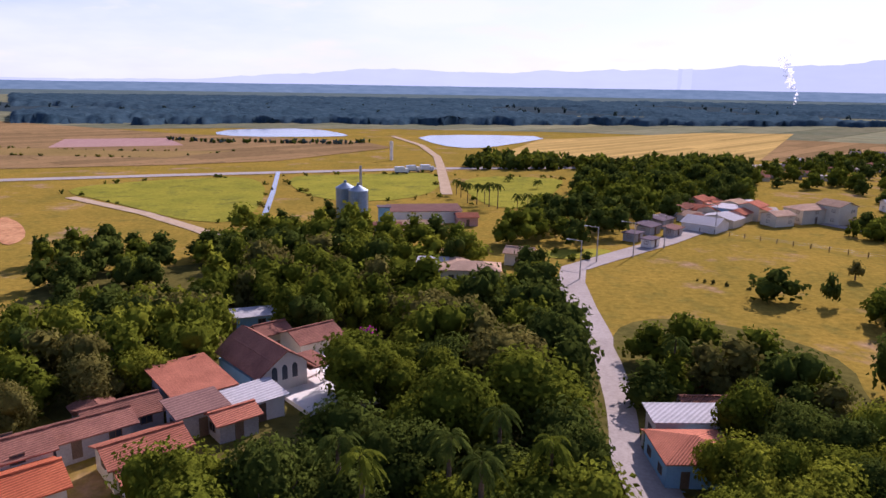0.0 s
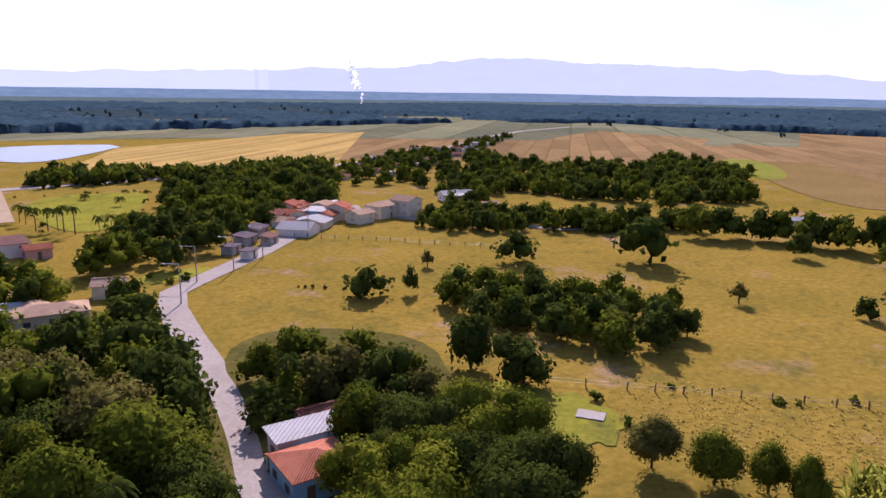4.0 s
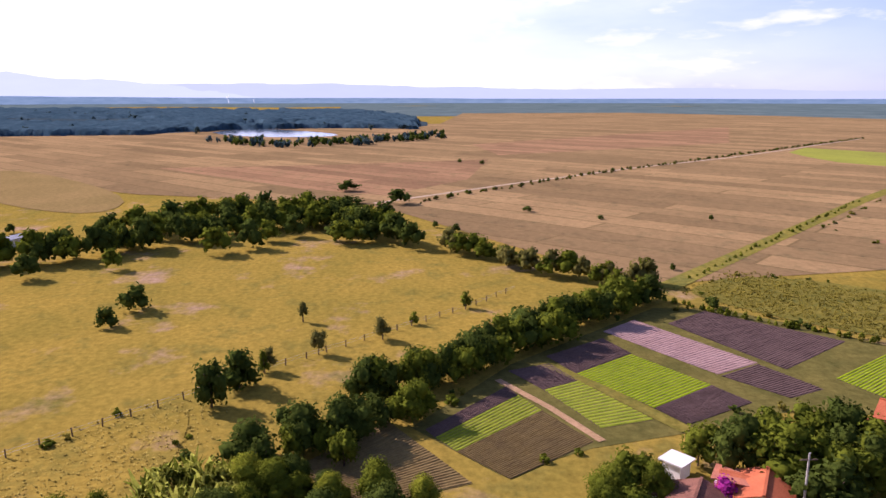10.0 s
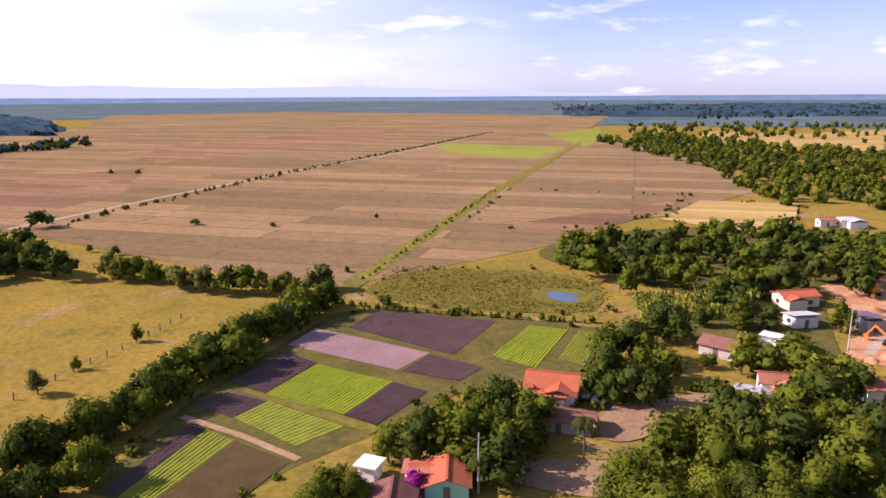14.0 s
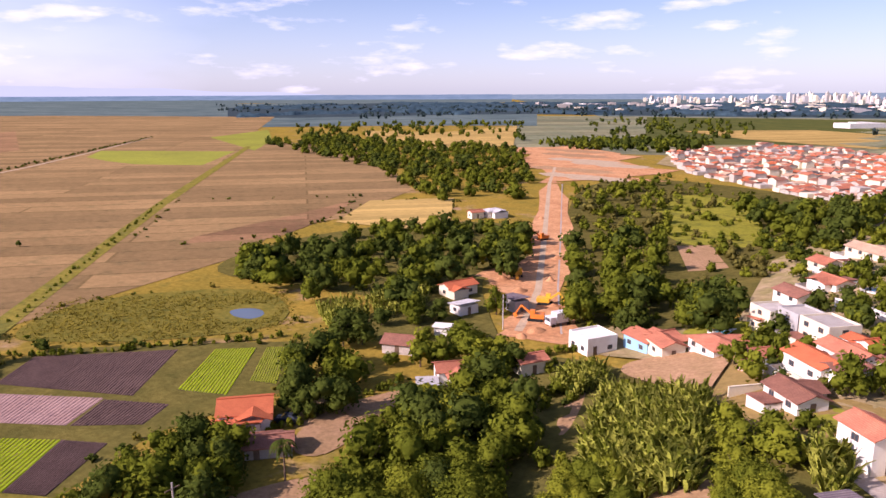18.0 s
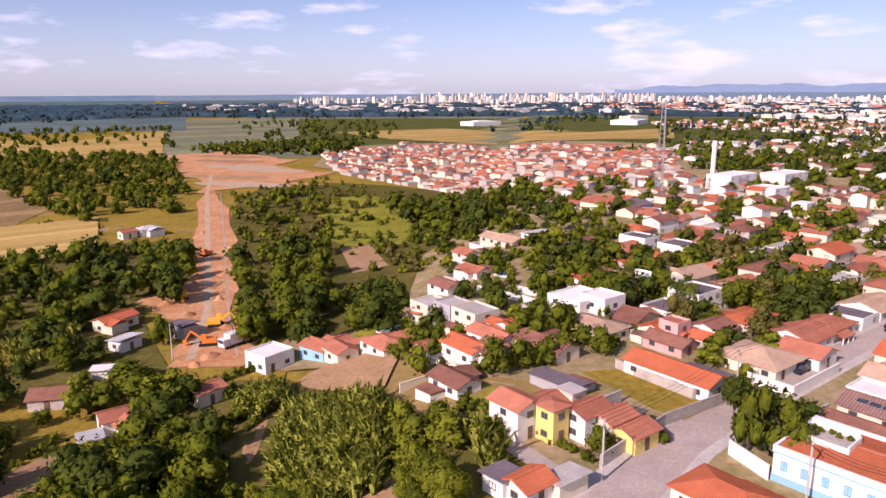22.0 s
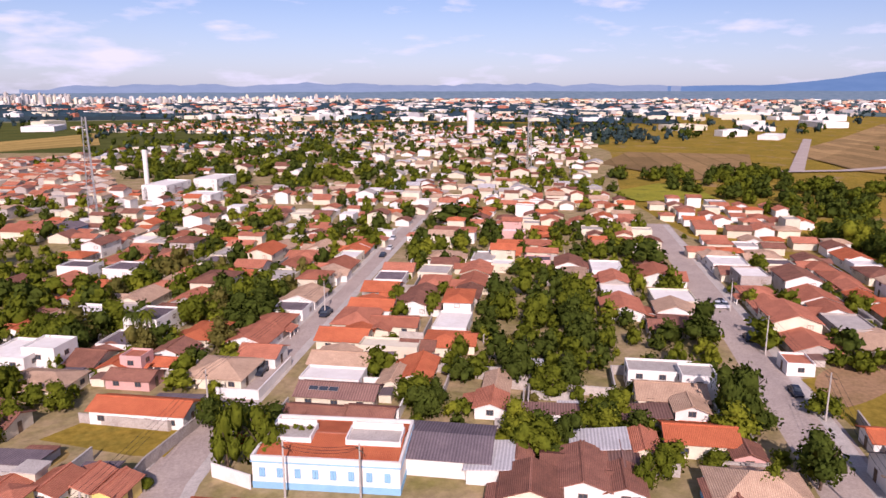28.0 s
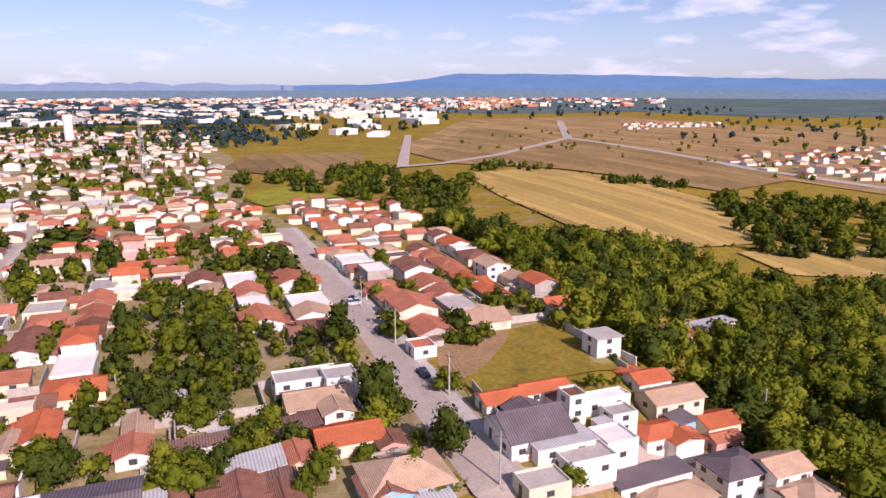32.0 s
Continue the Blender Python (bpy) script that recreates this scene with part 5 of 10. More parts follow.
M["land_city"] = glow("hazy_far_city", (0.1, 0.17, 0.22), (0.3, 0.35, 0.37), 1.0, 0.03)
M["hills_blue"] = glow("haze_blue_far_hills", (0.12, 0.22, 0.37), (0.2, 0.31, 0.47), 1.0, 0.006)
M["hills_green"] = glow("haze_blue_green_hills", (0.37, 0.43, 0.52), (0.25, 0.32, 0.42), 1.0, 0.01)


def colonial(x, y, turn):
    """A long white and blue building with a parapet, orange roofs and two roof terraces."""
    ob = new("colonial_building")
    ob.matrix_world = pose(x, y, level(x, y), 0, 0, turn)
    w, d, h = 6.1, 10.0, 4.1             # half depth, half length, wall height
    bm = bmesh.new()
    box(bm, -w, -d, -1.0, w, d, h)
    part("wall", bm, M["white"], ob)
    bm = bmesh.new()
    for q in ((-w - 0.12, -d - 0.12, w + 0.12, -d + 0.25), (-w - 0.12, d - 0.25, w + 0.12, d + 0.12), (w - 0.25, -d + 0.25, w + 0.12, d - 0.25), (-w - 0.12, -d + 0.25, -w + 0.25, d - 0.25)):
        box(bm, q[0], q[1], h, q[2], q[3], h + 0.85)
    part("parapet", bm, M["white"], ob)
    for q in ((-w - 0.06, -d - 0.06, w + 0.06, -d), (-w - 0.06, d, w + 0.06, d + 0.06), (w, -d, w + 0.06, d)):
        bm = bmesh.new()
        box(bm, q[0], q[1], 0.0, q[2], q[3], 1.15)
        part("blue_band", bm, M["blue"], ob, "painted blue base band")
        bm = bmesh.new()
        box(bm, q[0] - 0.1, q[1] - 0.1, h - 0.1, q[2] + 0.1, q[3] + 0.1, h + 0.12)
        part("cornice", bm, M["blue"], ob, "painted blue cornice")
    top = h + 1.25
    for s in (-1, 1):
        bm = bmesh.new()
        slab(bm, [(s * (w - 0.3), -d + 0.3, h + 0.25), (s * (w - 0.3), d - 0.3, h + 0.25), (s * 0.2, d - 0.3, top), (s * 0.2, -d + 0.3, top)], 0.14)
        part("roof", bm, M["orangetile"], ob)
    bm = bmesh.new()
    box(bm, -0.2, -d + 0.3, top + 0.03, 0.2, d - 0.3, top + 0.2)
    part("ridge", bm, M["tile"], ob)
    for v0, v1 in ((-d + 1.0, -2.9), (1.9, d - 0.5)):
        x0, x1 = -1.6, 2.4
        bm = bmesh.new()
        for q, rise in (((x0, v0, x1, v0 + 0.2), 2.0), ((x0, v1 - 0.2, x1, v1), 2.0), ((x0, v0 + 0.2, x0 + 0.2, v1 - 0.2), 2.5), ((x1 - 0.2, v0 + 0.2, x1, v1 - 0.2), 1.7)):
            box(bm, q[0], q[1], h + 0.4, q[2], q[3], h + rise)
        terrace = part("roof_terrace", bm, M["white"], ob)
        bm = bmesh.new()
        box(bm, x0 + 0.2, v0 + 0.2, h + 0.45, x1 - 0.2, v1 - 0.2, h + 1.5)
        part("terrace_floor", bm, M["concrete"], terrace)
        if v0 < 0:
            for k in range(5):
                shrub = new("potted_shrub", crown_mesh("leaf", False, k % 4))
                shrub.parent, shrub.scale, shrub.location = terrace, (0.9, 1.1, 0.8), (x0 + 1.0 + 0.4 * (k % 2), v0 + 0.9 + k * 1.05, h + 1.48)
    for k in range(8):
        v = -d + 1.4 + k * 2.42
        win = window(ob, w + 0.07, v, 2.6, -90, True, 0.7, 1.25)
        win["label"] = "tall window with blue frame"
        win.data = WIN["blueframe"]
        bm = bmesh.new()
        for side in (-0.27, 0.27):
            box(bm, side - 0.21, 0.035, -0.44, side + 0.21, 0.055, 0.44)
        part("shutter", bm, M["blue"], win, "closed pale blue shutters")
    return tagged(ob, "long white colonial building with blue trim and orange tiled roofs", "building")


def blue_frame():
    window_meshes()
    me = WIN["frame"].copy()
    me.materials.clear()
    me.materials.append(M["blue"])
    WIN["blueframe"] = me


blue_frame()


def church(x, y, turn, base=None):
    """A chapel: steep double roof, pale gable front with arched windows, porch and terrace."""
    ob = new("church")
    ob.matrix_world = pose(x, y, level(x, y) if base is None else base, 0, 0, turn)
    w, d, h, r = 2.9, 5.0, 3.1, 1.9
    part("wall", wall_mesh(2 * w, 2 * d, h, r - 0.1, False), M["white"], ob)
    for s in (-1, 1):
        bm = bmesh.new()
        slab(bm, [(s * 1.7, -d - 0.9, h + r * 0.42), (s * 1.7, d + 0.6, h + r * 0.42), (0, d + 0.6, h + r), (0, -d - 0.9, h + r)], 0.18)
        slab(bm, [(s * (w + 0.8), -d - 0.7, h - 0.8), (s * (w + 0.8), d + 0.5, h - 0.8), (s * 1.7, d + 0.6, h + r * 0.42), (s * 1.7, -d - 0.9, h + r * 0.42)], 0.18)
        part("roof", bm, M["oldtile"], ob)
    bm = bmesh.new()
    box(bm, -w - 0.6, -d - 0.05, 0, -w + 0.01, d, h - 1.3)
    part("side_aisle", bm, M["blue"], ob)
    for k in (-1.3, 0, 1.3):
        bm = bmesh.new()
        pts = [(-0.32, 0), (0.32, 0), (0.32, 1.3)] + [(0.32 * math.cos(a * math.pi / 8), 1.3 + 0.45 * math.sin(a * math.pi / 8)) for a in range(1, 8)] + [(-0.32, 1.3)]
        lo = [bm.verts.new((k + px, -d - 0.09, 1.4 + pz)) for px, pz in pts]
        hi = [bm.verts.new((k + px, -d + 0.02, 1.4 + pz)) for px, pz in pts]
        bm.faces.new(lo)
        bm.faces.new(hi[::-1])
        for i in range(len(pts)):
            bm.faces.new((lo[i], hi[i], hi[(i + 1) % len(pts)], lo[(i + 1) % len(pts)]))
        part("arched_window", bm, M["glass"], ob)
    bm = bmesh.new()
    box(bm, w, -d - 0.8, h - 1.1, w + 3.4, -d + 4.6, h - 0.9)
    part("porch_roof", bm, M["oldtile"], ob)
    for px, py in ((w + 3.1, -d - 0.5), (w + 3.1, -d + 4.3), (w + 3.1, -d + 1.9)):
        bm = bmesh.new()
        bmesh.ops.create_cone(bm, segments=10, radius1=0.2, radius2=0.2, depth=h - 1.1, cap_ends=True, matrix=Matrix.Translation((px, py, (h - 1.1) / 2)))
        part("porch_column", bm, M["white"], ob)
    bm = bmesh.new()
    box(bm, -1.0, -d - 7.5, -2.5, w + 9.0, -d - 0.02, 0.12)
    box(bm, w + 0.02, -d, -2.5, w + 9.0, -d + 9.0, 0.12)
    part("terrace", bm, M["white"], ob)
    return tagged(ob, "cream chapel with steep dark tiled roof and arched windows", "church")


def silo(x, y, r, h):
    ob = new("grain_silo")
    ob.matrix_world = pose(x, y, level(x, y))
    bm = bmesh.new()
    n, rings = 28, int(h / 0.45)
    ring = [[bm.verts.new((math.cos(2 * math.pi * k / n) * r * (1 if j % 2 else 0.985), math.sin(2 * math.pi * k / n) * r * (1 if j % 2 else 0.985), j * h / rings)) for k in range(n)] for j in range(rings + 1)]
    for j in range(rings):
        for k in range(n):
            bm.faces.new((ring[j][k], ring[j][(k + 1) % n], ring[j + 1][(k + 1) % n], ring[j + 1][k]))
    part("shell", bm, M["silo"], ob)
    bm = bmesh.new()
    bmesh.ops.create_cone(bm, segments=28, radius1=r * 1.05, radius2=0.4, depth=r * 0.5, cap_ends=True, matrix=Matrix.Translation((0, 0, h + r * 0.25)))
    part("cone_roof", bm, M["silo"], ob)
    bm = bmesh.new()
    bmesh.ops.create_cone(bm, segments=10, radius1=0.45, radius2=0.45, depth=0.8, cap_ends=True, matrix=Matrix.Translation((0, 0, h + r * 0.5 + 0.3)))
    part("vent_cap", bm, M["silo"], ob)
    bm = bmesh.new()
    for k in range(int(h / 0.5)):
        box(bm, r, -0.25, 0.3 + 0.5 * k, r + 0.08, 0.25, 0.36 + 0.5 * k)
    for s in (-0.25, 0.2):
        box(bm, r + 0.08, s, 0, r + 0.13, s + 0.05, h)
    part("ladder", bm, M["pipe"], ob)
    return tagged(ob, "round galvanised steel grain silo with conical roof", "silo", group="silos")


def mast(x, y, h, legs=1.1, label="slender lattice radio mast above roofs", wide=None):
    ob = new("radio_mast")
    ob.matrix_world = pose(x, y, level(x, y))
    for k in range(3):
        a = k * 2.0944
        bm = bmesh.new()
        p, q = Vector((math.cos(a) * legs, math.sin(a) * legs, 0)), Vector((math.cos(a) * legs * 0.4, math.sin(a) * legs * 0.4, h))
        s = 0.14
        box(bm, -s, -s, 0, s, s, (q - p).length)
        leg = part("leg", bm, M["pipe"], ob)
        leg.matrix_basis = Matrix.Translation(p) @ (q - p).to_track_quat("Z", "Y").to_matrix().to_4x4()
    bm = bmesh.new()
    n = int(h / 2.2)
    for j in range(n):
        z0, z1 = j * h / n, (j + 1) * h / n
        r0, r1 = legs * (1 - 0.6 * j / n), legs * (1 - 0.6 * (j + 1) / n)
        for k in range(3):
            a, b = k * 2.0944, (k + 1) * 2.0944
            p, q = Vector((math.cos(a) * r0, math.sin(a) * r0, z0)), Vector((math.cos(b) * r1, math.sin(b) * r1, z1))
            sd = (q - p).cross(Vector((0, 0, 1))).normalized() * 0.07
            slab(bm, [p - sd, q - sd, q + sd, p + sd], 0.08)
    part("lattice", bm, M["pipe"], ob)
    return tagged(ob, label, "mast", group="masts")


def digger(x, y, turn, paint="digger"):
    """A tracked excavator at rest."""
    ob = new("excavator")
    ob.matrix_world = pose(x, y, level(x, y) + 0.05, 0, 0, turn)
    for s in (-1, 1):
        bm = bmesh.new()
        box(bm, -1.9, s * 1.1 - 0.3, 0, 1.9, s * 1.1 + 0.3, 0.8)
        bmesh.ops.bevel(bm, geom=bm.edges[:], offset=0.2, segments=2, affect="EDGES")
        part("track", bm, M["rubber"], ob)
    bm = bmesh.new()
    box(bm, -2.1, -1.25, 0.85, 1.2, 1.25, 1.9)
    box(bm, 0.1, 0.2, 1.9, 1.3, 1.2, 2.9)
    part("body", bm, M[paint], ob)
    for name, p, q, s in (("boom", (1.1, -0.3, 1.6), (3.6, -0.3, 3.6), 0.24), ("stick", (3.6, -0.3, 3.6), (5.0, -0.3, 1.4), 0.18), ("bucket", (4.8, -0.3, 0.6), (5.2, -0.3, 1.5), 0.45)):
        p, q = Vector(p), Vector(q)
        bm = bmesh.new()
        box(bm, -s, -s, 0, s, s, (q - p).length)
        arm = part(name, bm, M[paint], ob)
        arm.matrix_basis = Matrix.Translation(p) @ (q - p).to_track_quat("Z", "Y").to_matrix().to_4x4()
    return tagged(ob, "yellow-orange tracked excavator parked on red earth", "excavator", group="machines")


def truck(x, y, turn):
    ob = new("truck")
    ob.matrix_world = pose(x, y, level(x, y) + 0.05, 0, 0, turn)
    for name, q, m in (("cargo_box", (-3.2, -1.2, 0.9, 1.4, 1.2, 3.3), "carwhite"), ("cab", (1.6, -1.15, 0.6, 3.2, 1.15, 2.5), "carwhite"), ("chassis", (-3.1, -0.5, 0.5, 3.1, 0.5, 0.85), "rubber"), ("windscreen", (3.2, -1.0, 1.5, 3.24, 1.0, 2.3), "glass")):
        bm = bmesh.new()
        box(bm, *q)
        part(name, bm, M[m], ob)
    for wx in (-2.2, 2.3):
        for wy in (-1.0, 1.0):
            bm = bmesh.new()
            bmesh.ops.create_cone(bm, segments=14, radius1=0.48, radius2=0.48, depth=0.3, cap_ends=True, matrix=pose(wx, wy, 0.46, 90))
            part("wheel", bm, M["rubber"], ob)
    return tagged(ob, "white box truck parked on red earth", "truck")


def swimming_pool(x, y, w, d, turn):
    ob = new("swimming_pool")
    ob.matrix_world = pose(x, y, level(x, y) + 0.1, 0, 0, turn)
    bm = bmesh.new()
    for q in ((-w - 1, -d - 1, w + 1, -d), (-w - 1, d, w + 1, d + 1), (-w - 1, -d, -w, d), (w, -d, w + 1, d)):
        box(bm, q[0], q[1], -0.6, q[2], q[3], 0.15)
    part("deck", bm, M["white"], ob)
    bm = bmesh.new()
    box(bm, -w, -d, -0.6, w, d, 0.02)
    part("pool_surface", bm, M["pool"], ob)
    return tagged(ob, "turquoise swimming pool with white deck in a garden", "swimming pool", group="pools")


def tank(x, y, h, r, label="white concrete tank tower above roofs"):
    ob = new("tank_tower")
    ob.matrix_world = pose(x, y, level(x, y))
    bm = bmesh.new()
    bmesh.ops.create_cone(bm, segments=20, radius1=r, radius2=r, depth=h, cap_ends=True, matrix=Matrix.Translation((0, 0, h / 2)))
    part("shaft", bm, M["white"], ob)
    bm = bmesh.new()
    bmesh.ops.create_cone(bm, segments=20, radius1=r * 1.12, radius2=r * 1.05, depth=h * 0.18, cap_ends=True, matrix=Matrix.Translation((0, 0, h * 0.96)))
    part("drum", bm, M["white"], ob)
    return tagged(ob, label, "tank tower")


def canes(poly, count, label="tall clumps of green cane with arching blades", tall=4.4):
    """Cane or banana clumps: long arching blades, as one mesh."""
    xs, ys = [p[0] for p in poly], [p[1] for p in poly]
    n, q, soft, pick = 0, [], [], []
    while n < count:
        x, y = rng.uniform(min(xs), max(xs)), rng.uniform(min(ys), max(ys))
        if not inside(x, y, poly):
            continue
        n += 1
        z, h = level(x, y), tall * rng.uniform(0.6, 1.15)
        for k in range(9):
            a = rng.uniform(0, 6.28)
            o, s = np.array([math.cos(a), math.sin(a), 0]), np.array([-math.sin(a), math.cos(a), 0])
            rise, reach, wide = h * rng.uniform(0.55, 1.0), h * rng.uniform(0.2, 0.5), 0.13 + 0.17 * rng.uniform()
            pts = [np.array([x, y, z]) + o * reach * t ** 1.6 + np.array([0, 0, rise * (1.35 * t - 0.35 * t * t * (1 + 0.8 * rng.uniform()))]) for t in (0, 0.4, 0.75, 1.0)]
            ws = (wide * 0.7, wide, wide * 0.9, wide * 0.25)
            for j in range(3):
                q += [pts[j] - s * ws[j], pts[j] + s * ws[j], pts[j + 1] + s * ws[j + 1], pts[j + 1] - s * ws[j + 1]]
                soft += [o * 0.5 + (0.1, 0.15, 0.7)] * 4
                pick.append(int(rng.integers(0, 3) == 0))
    return tagged(new("cane_patch", quad_mesh("cane_patch", np.array(q), [M["cane"], M["leaf"]], pick, np.array(soft))), label, "cane", kind="stuff")


def wires(points, label="sagging overhead wires between poles"):
    """Three sagging wires from pole top to pole top."""
    cu = bpy.data.curves.new("overhead_cable", "CURVE")
    cu.dimensions, cu.bevel_depth, cu.bevel_resolution = "3D", 0.03, 0
    for off in (-0.8, 0, 0.8):
        sp = cu.splines.new("POLY")
        co = []
        for (xa, ya, za), (xb, yb, zb) in zip(points, points[1:]):
            dx, dy = xb - xa, yb - ya
            d = math.hypot(dx, dy)
            for k in range(8):
                t = k / 8
                co.append((xa + dx * t - dy / d * off, ya + dy * t + dx / d * off, za + (zb - za) * t - 4 * 0.7 * t * (1 - t)))
        co.append(points[-1])
        sp.points.add(len(co) - 1)
        for p, c in zip(sp.points, co):
            p.co = (*c, 1)
    cu.materials.append(M["rubber"])
    return tagged(new("overhead_cable", cu), label, "wires")


def yards(poly, count, sizes=(2.5, 5.5), kinds=("leaf", "darkleaf", "limeleaf", "leaf"), label="small garden trees between houses"):
    """Garden trees strewn between the houses, as one mesh."""
    xs, ys, n, tries = [p[0] for p in poly], [p[1] for p in poly], 0, 0
    while n < count and tries < count * 80:
        tries += 1
        x, y = rng.uniform(min(xs), max(xs)), rng.uniform(min(ys), max(ys))
        if not inside(x, y, poly) or any((x - a) ** 2 + (y - b) ** 2 < (r * 1.05 + 1.0) ** 2 for a, b, r in TAKEN):
            continue
        u, v = -0.69 * x - 0.724 * y, -0.724 * x + 0.69 * y
        if abs(v + 49.6) < 6 or abs(v - 42.1) < 7:
            continue
        n += 1
        h = rng.uniform(*sizes)
        LATER.append((x, y, h, h * rng.uniform(0.8, 1.3), kinds[rng.integers(0, len(kinds))], 0.08))
    return join_trees(label, "garden_trees")


def plots():
    """Boundary walls and lean-to sheds of the town's back yards."""
    homes = [q for q in HOMES if level(q[0], q[1]) > 6 and math.hypot(q[0], q[1]) < 230 and abs(q[4] - TOWN) < 4 and not (-15 < q[0] < 6 and -99 < q[1] < -75)]
    walls = 0

    def free(px, py, gap, own):
        return all((px - a) ** 2 + (py - b) ** 2 > (r + gap) ** 2 for a, b, r in TAKEN if (a, b) != own) and all((px - a) ** 2 + (py - b) ** 2 > (r + 0.6) ** 2 for a, b, r in CLEAR)

    for x, y, w, d, turn, h, wall in homes:
        c, s = math.cos(radians(turn)), math.sin(radians(turn))
        at = lambda px, py: (x + px * c - py * s, y + px * s + py * c)
        back = rng.choice((-1, 1))
        side = rng.choice((-1, 1))
        if rng.uniform() < 0.5:
            px, py = at(side * (w / 2 + 1.6), back * d * rng.uniform(0.1, 0.25))
            if free(px, py, 1.2, (x, y)):
                house(px, py, 2.9, d * rng.uniform(0.35, 0.6), turn, min(2.5, h - 0.4), "shed", 0.25, wall, ("brownroof", "metalroof", "greytile", "oldtile")[rng.integers(0, 4)], over=0.15, detail=0, name="lean_to", label="low lean-to shed with sheet roof beside a house", category="shed")
        if rng.uniform() < 0.72 and walls < 130:
            a, b = w / 2 + rng.uniform(1.2, 3.0), d / 2 + rng.uniform(2.0, 5.0)
            line = [at(-a, back * d * 0.2), at(-a, back * b), at(a, back * b), at(a, back * d * 0.2)]
            good = [q for q in line if free(q[0], q[1], 0.2, (x, y))]
            mid = at(0, back * b)
            if len(good) < 4 and free(*mid, 0.2, (x, y)):
                keep = [free(q[0], q[1], 0.2, (x, y)) for q in line]
                line = line[:3] if all(keep[:3]) else line[1:] if all(keep[1:]) else line[1:3] if all(keep[1:3]) else []
            if len(line) > 1 and free(*mid, 0.2, (x, y)):
                walls += 1
                tone = ("stone", "white", "concrete", "cream", "stone")[rng.integers(0, 5)]
                wall_run(line, rng.uniform(1.7, 2.3), tone, label={"white": "white", "cream": "cream", "concrete": "bare concrete"}.get(tone, "weathered") + " boundary wall round a back yard")


def canopy(az0, az1, near, far, label, low=-0.34, high=0.42):
    """The closed, knobbly top of far woods between two distances, with clearings; bearings in degrees."""
    across, rows = int((az1 - az0) / 0.3), 56
    k = np.linspace(0, 1, across + 1)
    n = np.interp(k, np.linspace(0, 1, len(near)), near)
    f = np.interp(k, np.linspace(0, 1, len(far)), far)
    verts, faces = [], []
    for j in range(rows + 1):
        u = (j / rows) ** 1.3
        for i in range(across + 1):
            a = radians(az0 + (az1 - az0) * (k[i] + rng.uniform(-0.3, 0.3) / across))
            r = n[i] + (f[i] - n[i]) * u + rng.uniform(-8, 8) + 40 * noise.noise((k[i] * 60, j * 0.1, 0))
            x, y = r * math.sin(a), r * math.cos(a)
            open_land = noise.noise((x / 420, y / 420, 5)) + 0.35 * noise.noise((x / 90, y / 90, 2))
            h = 6.5 + rng.uniform(-2, 2) + 4 * noise.noise((x / 60, y / 60, 9)) if low < open_land < high and 0 < j < rows and 2 < i < across - 2 else -1.5
            verts.append((x, y, level(x, y) + h))
    for j in range(rows):
        for i in range(across):
            b = j * (across + 1) + i
            faces.append((b, b + across + 1, b + across + 2, b + 1))
    return tagged(mesh_object("woods", verts, faces, M["canopy"], smooth=True), label, "woods", kind="stuff")


def sector(az0, az1, near, far):
    """A plot of land between two bearings and two distances."""
    turns = [az0 + (az1 - az0) * k / 8 for k in range(9)]
    return [(r * math.sin(radians(t)), r * math.cos(radians(t))) for r, row in ((near, turns), (far, turns[::-1])) for t in row]


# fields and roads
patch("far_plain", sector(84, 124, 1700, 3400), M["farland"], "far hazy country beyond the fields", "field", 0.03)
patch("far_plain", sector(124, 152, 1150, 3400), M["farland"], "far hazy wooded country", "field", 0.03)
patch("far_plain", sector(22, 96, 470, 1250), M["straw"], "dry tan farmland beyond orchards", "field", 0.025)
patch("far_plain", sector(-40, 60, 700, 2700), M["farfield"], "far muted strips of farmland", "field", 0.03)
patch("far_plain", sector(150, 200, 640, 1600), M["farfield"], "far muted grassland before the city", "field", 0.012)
patch("plain_field", [(292.1, 7.4), (210.8, -37.2), (175, -63.5), (183.2, -107.9), (191, -151.9), (217, -190.9), (213, -221.7), (243.5, -314.3), (238.2, -307.7), (344.2, -409.6), (459, -512.1), (615.3, -542), (814.2, -685), (1196.2, -1055.8), (1660.7, -850), (2008.6, -587.8), (1969.3, -123.5), (1207.3, -35.8), (643.4, 165.6), (618.5, 324.7), (604.2, 416.4), (464, 299.5), (353.2, 140), (331.1, 69.1), (330.5, 33.7)], M["straw"], "wide dry stubble plain in long strips", "field")
patch("brown_field", [(267.2, -163.9), (317.1, -214), (249.9, -276.9), (217.9, -220.6), (204, -177.1), (235, -135.5)], M["brown"], "brown fallow field in long strips", "field")
patch("brown_field", [(427.5, -215.1), (488.3, -285.4), (440.4, -330.3), (336.4, -229.9)], M["brown"], "brown fallow field in long strips", "field")
patch("lime_strip", [(551.7, -280.2), (648.6, -358.6), (538.1, -424.9), (456.5, -329.1)], M["limefield"], "young green strip in the plain", "field")
patch("lime_strip", [(728, -539.9), (804.4, -696.7), (625.4, -546.4), (530.1, -441)], M["limefield"], "young green strip in the plain", "field")
patch("brown_field", [(709.1, -54.2), (1081.4, -475.7), (719.1, -318.3), (578.1, -66.5)], M["brown"], "brown fallow field in long strips", "field")
# cloud-shadowed part of the plain, its shade laid down as brown ground
patch("brown_field", [(483.1, 173.8), (500, 63.2), (540.7, -54.2), (409.4, -29.1), (343.1, 15.7), (370.1, 58.9)], M["brown"], "brown fallow field in long strips", "field")
